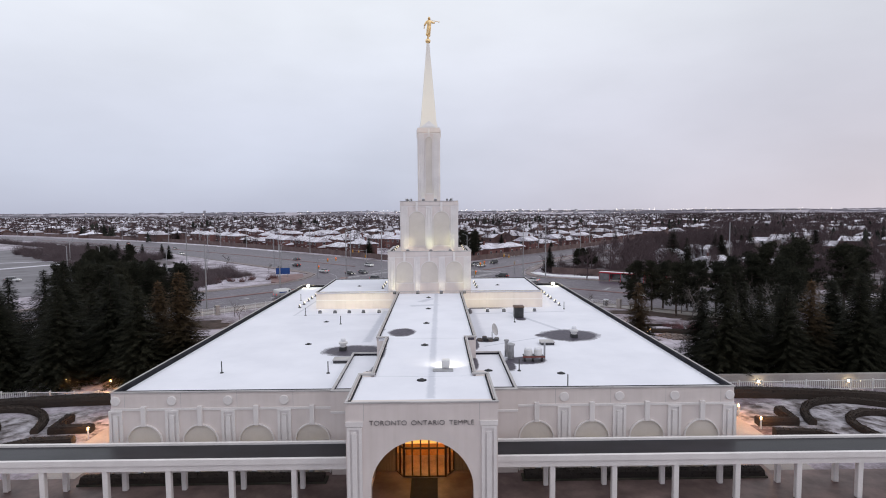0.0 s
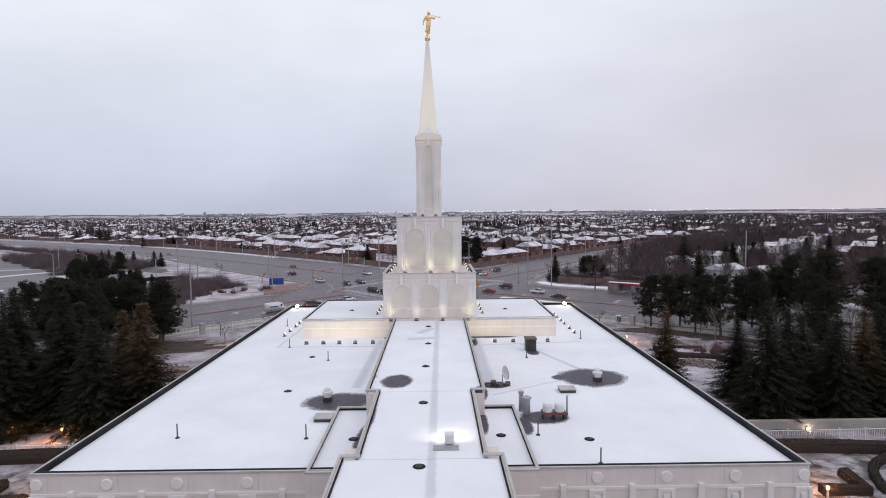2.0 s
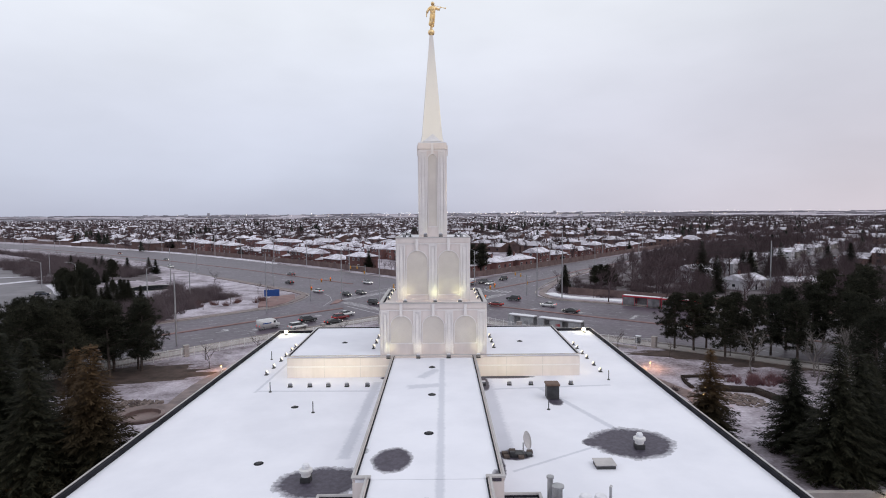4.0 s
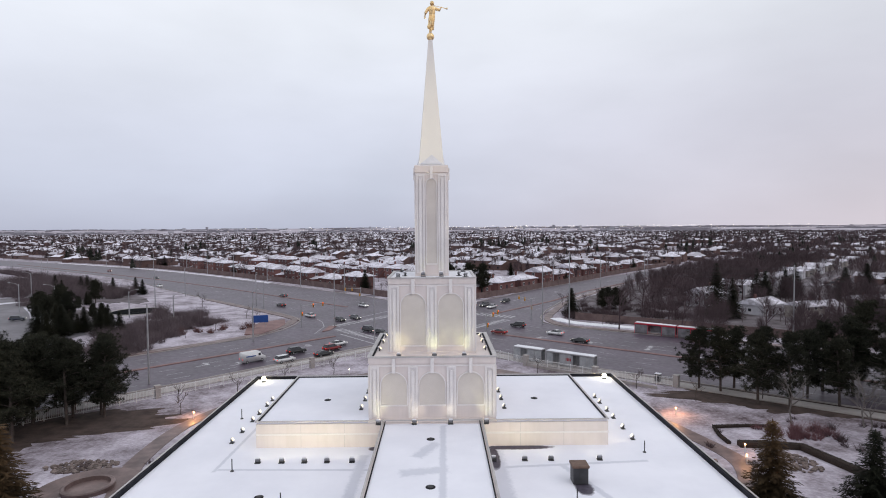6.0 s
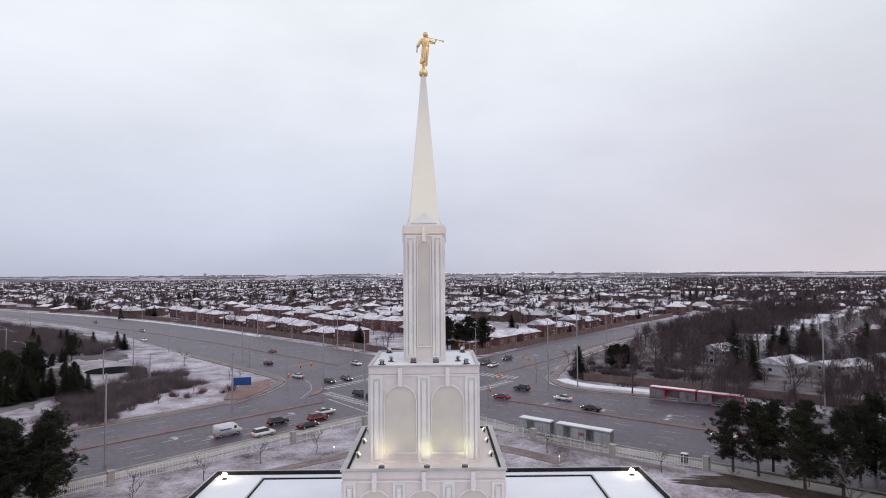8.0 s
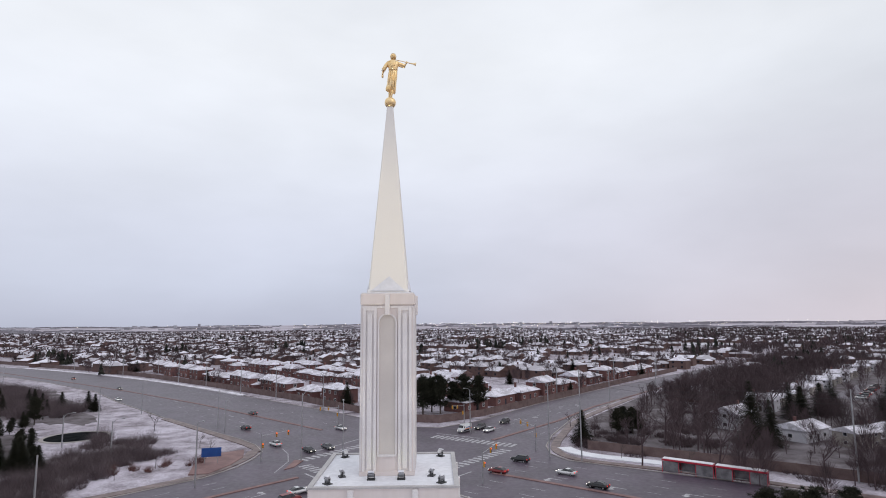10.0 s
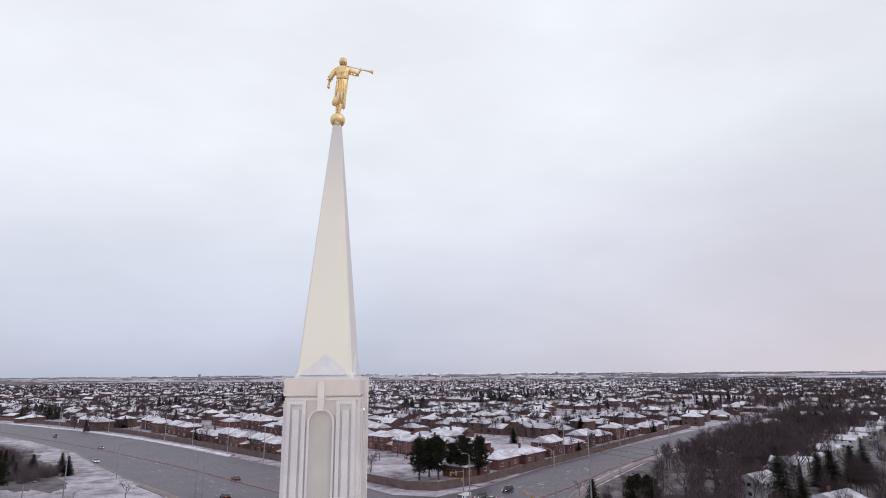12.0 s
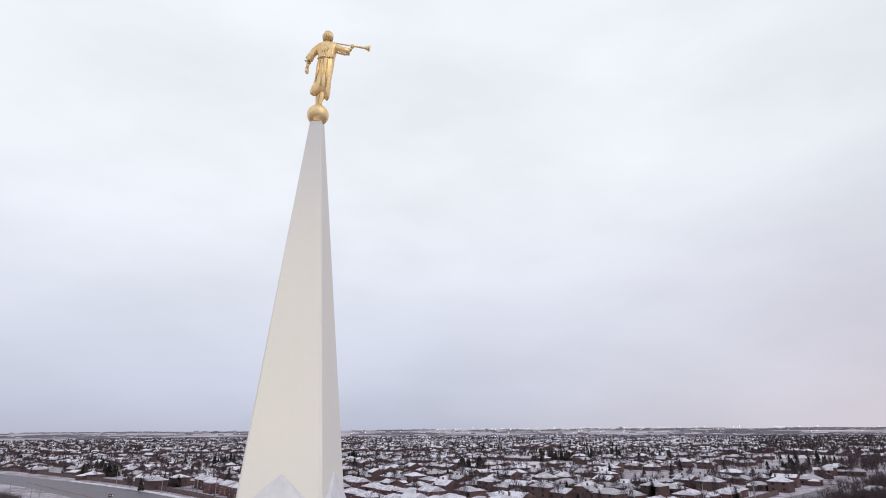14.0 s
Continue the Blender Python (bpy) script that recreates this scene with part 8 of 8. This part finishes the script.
def suburb():
    rnd = random.Random(23)
    v, f, mi = [], [], []
    trees, firs = [], []
    grid = {(int(a // 15), int(b // 15)) for a, b in done}
    base = math.atan2(B_DIR.y, B_DIR.x)

    def roof_block(x, y, t, w, d, h, rh, e, hip):
        """Walls and a hip or gable roof on one footprint."""
        c, s = math.cos(t), math.sin(t)
        m = len(v)
        rl = w - d * 0.85 if hip else w + e
        loc = [(-w, -d, -0.3), (w, -d, -0.3), (w, d, -0.3), (-w, d, -0.3), (-w, -d, h), (w, -d, h), (w, d, h), (-w, d, h),
               (-w - e, -d - e, h), (w + e, -d - e, h), (w + e, d + e, h), (-w - e, d + e, h), (-rl, 0, h + rh), (rl, 0, h + rh)]
        v.extend((x + c * a - s * b, y + s * a + c * b, z) for a, b, z in loc)
        for q4 in ((0, 1, 5, 4), (1, 2, 6, 5), (2, 3, 7, 6), (3, 0, 4, 7)):
            f.append(tuple(m + i for i in q4))
            mi.append(0)
        for q4 in ((8, 9, 13, 12), (10, 11, 12, 13), (9, 10, 13), (11, 8, 12)):
            f.append(tuple(m + i for i in q4))
            mi.append(1 if hip or len(q4) == 4 else 0)

    for band in range(0, 104):
        off = 18 + 25.0 * band + (8 if band % 2 else 0)
        for k in range(-150, 150):
            q = Vector((-32, 205)) + B_DIR * (14.0 * k + rnd.uniform(-2, 2)) + B_IN * (off + rnd.uniform(-2.5, 2.5) - 700)
            n0 = noise.noise(Vector((q.x * 0.0035, q.y * 0.0035, 1.0)))
            n1 = noise.noise(Vector((q.x * 0.0035, q.y * 0.0035, 7.0)))
            far = min(1.0, max(0.0, (math.hypot(*q) - 260) / 250))
            x, y = q.x + 46 * n0 * far, q.y + 46 * n1 * far
            r = math.hypot(x, y)
            if y < 150 or r > 2100 or abs(x) > 0.95 * y + 40 or road_gap(x, y) or in_field(x, y, 6.0):
                continue
            if any((int(x // 15) + i, int(y // 15) + j) in grid for i in (-1, 0, 1) for j in (-1, 0, 1)):
                continue
            park = noise.noise(Vector((x * 0.0046, y * 0.0046, 3.0)))
            if park > 0.36:
                if rnd.random() < 0.6:
                    (firs if rnd.random() < 0.3 else trees).append((x, y, rnd.uniform(6, 11)))
                continue
            wood = min(1.0, max(0.0, (x - 0.30 * y) / (0.20 * y))) if x > 90 else 0.0
            right_wood = rnd.random() < wood
            if rnd.random() < (0.50 if right_wood else 0.07):
                for _ in range(6 if right_wood else 3):
                    (firs if rnd.random() < 0.12 else trees).append((x + rnd.uniform(-9, 9), y + rnd.uniform(-9, 9), rnd.uniform(7, 11)))
                continue
            w, d, h = rnd.uniform(9.5, 13.5) / 2, rnd.uniform(8, 10.5) / 2, rnd.choice((3.0, 3.1, 3.3, 5.0, 5.3))
            t = base + rnd.choice((0, 0, 0, 1.5708)) + rnd.uniform(-0.07, 0.07) + 1.1 * n0 * far
            c, s = math.cos(t), math.sin(t)
            rh = d * rnd.uniform(0.36, 0.55)
            roof_block(x, y, t, w, d, h, rh, 0.55, rnd.random() < 0.6)
            if r < 1300 and rnd.random() < 0.75:
                sx, sy = rnd.choice((-1, 1)) * rnd.uniform(0.2, 0.6) * w, rnd.choice((-1, 1)) * (d + 1.6)
                roof_block(x + c * sx - s * sy, y + s * sx + c * sy, t + 1.5708, 2.6, rnd.uniform(2.2, 3.0), min(h, 2.7) - 0.05, 1.2, 0.4, rnd.random() < 0.4)
            if r < 900:
                # dark window openings and a chimney
                for sd in (-1, 1):
                    for a in (-0.55, 0.5):
                        for lev in range(2 if h > 4 else 1):
                            n0, z0, yy = len(v), 0.9 + 2.7 * lev, sd * (d + 0.03)
                            v.extend((x + c * aa - s * yy, y + s * aa + c * yy, zz) for aa, zz in ((a * w - 0.7, z0), (a * w + 0.7, z0), (a * w + 0.7, z0 + 1.2), (a * w - 0.7, z0 + 1.2)))
                            f.append((n0, n0 + 1, n0 + 2, n0 + 3))
                            mi.append(2)
                n0, a = len(v), 0.4 * w
                v.extend((x + c * (a + i) - s * j, y + s * (a + i) + c * j, zz) for zz in (h, h + rh + 1.1) for i, j in ((-0.4, -0.3), (0.4, -0.3), (0.4, 0.3), (-0.4, 0.3)))
                for q4 in ((0, 1, 5, 4), (1, 2, 6, 5), (2, 3, 7, 6), (3, 0, 4, 7), (4, 5, 6, 7)):
                    f.append(tuple(n0 + i for i in q4))
                    mi.append(0)
            for _ in range(rnd.choice((2, 2, 3, 3, 4)) if r < 1100 else rnd.choice((1, 2, 2))):
                trees.append((x + rnd.uniform(-9, 9), y + rnd.choice((-1, 1)) * rnd.uniform(7, 13), rnd.uniform(6, 12)))
            if rnd.random() < 0.06:
                firs.append((x + rnd.uniform(-8, 8), y - rnd.uniform(8, 13), rnd.uniform(5, 12)))
    # a dark pine row and a few clumps standing above the roofs
    for cx, cy, hw, hd, n in ((82, 690, 52, 12, 46), (-19, 522, 13, 8, 12), (-349, 960, 40, 12, 22), (150, 640, 30, 10, 7), (-249, 572, 12, 6, 7), (-150, 640, 20, 8, 9), (290, 600, 40, 14, 6), (-300, 470, 14, 8, 8), (190, 470, 25, 10, 4)):
        for _ in range(n):
            firs.append((cx + rnd.uniform(-hw, hw), cy + rnd.uniform(-hd, hd), rnd.uniform(8, 14)))
    for i in range(420):
        u = rnd.random()
        trees.append((55 + 330 * u + rnd.uniform(-8, 60), 150 + 380 * u + rnd.uniform(-60, -4), rnd.uniform(7, 12)))
    for i in range(330):
        # dense belt along the near side of the road that climbs away
        s = rnd.uniform(30, 400)
        x, y = 25 + 0.60 * s + 0.776 * rnd.uniform(14, 58), 172 + 0.80 * s - 0.63 * rnd.uniform(14, 58)
        trees.append((x, y, rnd.uniform(5.5, 10)))
    for i in range(240):
        # trees round and behind the row of pale houses
        u = rnd.random()
        trees.append((112 + 200 * u - rnd.uniform(4, 26), 220 + 200 * u + rnd.uniform(0, 26), rnd.uniform(6, 10)))
    for i in range(260):
        # rows of trees on the rising ground towards the skyline
        a, r = rnd.uniform(-0.8, 0.8), rnd.uniform(700, 2300)
        x, y = r * math.sin(a), r * math.cos(a)
        if not road_gap(x, y):
            for k in range(9):
                (firs if i % 7 == 0 else trees).append((x + rnd.uniform(-45, 45), y + rnd.uniform(-12, 12), rnd.uniform(6, 11)))
    def before_houses(x, y):
        return 62 < x < 132 and 120 < y < 192

    def before_row(x, y):
        return 118 < x < 335 and 12 < y - x < 86

    trees[:] = [t for t in trees if not (before_houses(t[0], t[1]) or before_row(t[0], t[1])) or rnd.random() < (0.55 if before_houses(t[0], t[1]) else 0.45)]
    for i in range(150):
        # growth along the far end of the climbing road
        u = rnd.random()
        trees.append((228 + 150 * u + rnd.uniform(-22, 26), 492 + 150 * u + rnd.uniform(-16, 16), rnd.uniform(6, 10)))
    for i in range(46):
        # leafless trees before and between the pale houses
        x = rnd.uniform(84, 158)
        trees.append((x, 131 + 0.55 * (x - 100) + rnd.uniform(-10, 7), rnd.uniform(5, 8.5)))
    ob = raw("distant_houses", v, f, BRICK_FAR)
    ob.data.materials.append(SNOW_ROOF)
    ob.data.materials.append(DARK_GLASS)
    ob.data.polygons.foreach_set("material_index", mi)
    tagged(ob, "endless low brick houses with snowy roofs", "houses", kind="stuff")
    v, f = [], []
    for x, y, h in trees:
        reach = math.hypot(x, y)
        blades, half = (430, 0.03) if reach < 270 else (150, 0.065) if reach < 600 else (46, 0.2)
        m = len(v)
        v.extend(((x - 0.15, y, -0.3), (x + 0.15, y, -0.3), (x, y + 0.15, h * 0.6)))
        f.append((m, m + 1, m + 2))
        for k in range(blades):
            a, u = rnd.uniform(0, 6.283), rnd.uniform(0.22, 1.0)
            rr = h * 0.42 * math.sin(math.pi * min(1, u * 0.9 + 0.08)) ** 0.7 * rnd.uniform(0.3, 1.0)
            p = Vector((x + rr * 0.35 * math.cos(a), y + rr * 0.35 * math.sin(a), h * (u * 0.75)))
            e = Vector((x + rr * math.cos(a), y + rr * math.sin(a), h * (0.2 + 0.8 * u)))
            s = Vector((rnd.gauss(0, 1), rnd.gauss(0, 1), rnd.gauss(0, 0.5))).normalized() * half
            m = len(v)
            v.extend((p - s, p + s, e))
            f.append((m, m + 1, m + 2))
    tagged(raw("distant_bare_trees", v, f, TWIG), "leafless brown trees between the houses", "trees", kind="stuff")
    v, f = [], []
    for x, y, h in firs:
        for lay in range(4):
            z0, z1, r0 = h * (0.05 + 0.22 * lay), h * (0.42 + 0.195 * lay), h * 0.30 * (1 - 0.2 * lay)
            m = len(v)
            v.append((x, y, z1))
            n = 9
            for k in range(n):
                a = 6.283 * k / n + lay
                rr = r0 * rnd.uniform(0.55, 1.2)
                v.append((x + rr * math.cos(a), y + rr * math.sin(a), z0 + rnd.uniform(-0.05, 0.06) * h))
            for k in range(n):
                f.append((m, m + 1 + k, m + 1 + (k + 1) % n))
    tagged(raw("distant_conifers", v, f, leaf_material("far conifers", (0.012, 0.014, 0.012), (0.040, 0.040, 0.034))), "dark conifers scattered among the houses", "trees", kind="stuff")


BRICK_FAR = simple("far red brown brick", (0.10, 0.058, 0.053), (0.18, 0.110, 0.10), 0.03, 2, 0.85, relief=0.0)
suburb()


def skyline():
    """Low woods, sheds and lamps far off towards the horizon."""
    rnd = random.Random(31)
    v, f = [], []
    for i in range(5600):
        a, r = rnd.uniform(-0.85, 0.85), 1700 + 3100 * rnd.random() ** 0.8
        x, y = r * math.sin(a), 60 + r * math.cos(a)
        if noise.noise(Vector((x * 0.0022, y * 0.0022, 9.0))) < (0.0 if x > 0.2 * y else 0.12):
            continue
        w, d, h = rnd.uniform(25, 80), rnd.uniform(6, 16), rnd.uniform(2.5, 6.5)
        t = rnd.uniform(-0.5, 0.5)
        m, n = len(v), 9
        for k in range(n):
            u = k / (n - 1)
            hh = h * (rnd.uniform(0.55, 1.05) if 0 < k < n - 1 else 0.1)
            px, py = x + math.cos(t) * w * (u - 0.5), y + math.sin(t) * w * (u - 0.5)
            g = ground_z(px, py)
            v.extend(((px, py - d / 2, g - 0.5), (px, py, g + hh), (px, py + d / 2, g - 0.5)))
        for k in range(n - 1):
            q = m + 3 * k
            f += [(q, q + 3, q + 4, q + 1), (q + 1, q + 4, q + 5, q + 2)]
    # paler and bluer than nearer trees: distance haze put into the colour
    tagged(raw("distant_woods", v, f, simple("far woods with haze tint", (0.12, 0.11, 0.135), (0.195, 0.18, 0.21), 0.01, 0.4, 0.95, relief=0.0)), "low woods along the skyline, their brown paled as by haze", "woods", kind="stuff")
    v, f = [], []
    for i in range(130):
        a, r = rnd.uniform(-0.8, 0.38), rnd.uniform(2200, 4700)
        x, y, w, d, h = r * math.sin(a), 60 + r * math.cos(a), rnd.uniform(12, 40), rnd.uniform(15, 40), rnd.uniform(4, 8)
        if rnd.random() < 0.05:
            w, d, h = 14, 14, rnd.uniform(14, 22)
        m = len(v)
        g = ground_z(x, y)
        v.extend((x + sx * w / 2, y + sy * d / 2, g + z) for z in (-1.0, h) for sx, sy in ((-1, -1), (1, -1), (1, 1), (-1, 1)))
        for q in ((0, 1, 5, 4), (1, 2, 6, 5), (2, 3, 7, 6), (3, 0, 4, 7), (4, 5, 6, 7)):
            f.append(tuple(m + i for i in q))
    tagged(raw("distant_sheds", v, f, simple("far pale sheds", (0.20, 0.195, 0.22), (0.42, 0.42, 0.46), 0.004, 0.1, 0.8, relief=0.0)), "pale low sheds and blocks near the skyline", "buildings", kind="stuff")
    v, f = [], []
    for i in range(360):
        a, r = rnd.gauss(0.16, 0.26), rnd.uniform(2600, 4600)
        x, y, z, s = r * math.sin(a), 60 + r * math.cos(a), ground_z(r * math.sin(a), 60 + r * math.cos(a)) + rnd.uniform(5, 15), r * 0.00034 * rnd.uniform(0.5, 1.25)
        m = len(v)
        v.extend(((x - s, y, z), (x + s, y, z), (x, y - s, z), (x, y + s, z), (x, y, z - s), (x, y, z + s)))
        for q in ((0, 2, 5), (2, 1, 5), (1, 3, 5), (3, 0, 5), (2, 0, 4), (1, 2, 4), (3, 1, 4), (0, 3, 4)):
            f.append(tuple(m + i for i in q))
    tagged(raw("distant_lamps", v, f, glow("far lamps", (1.0, 0.9, 0.75), 3.0)), "far lit lamps along the skyline", "lamps", kind="stuff")


skyline()
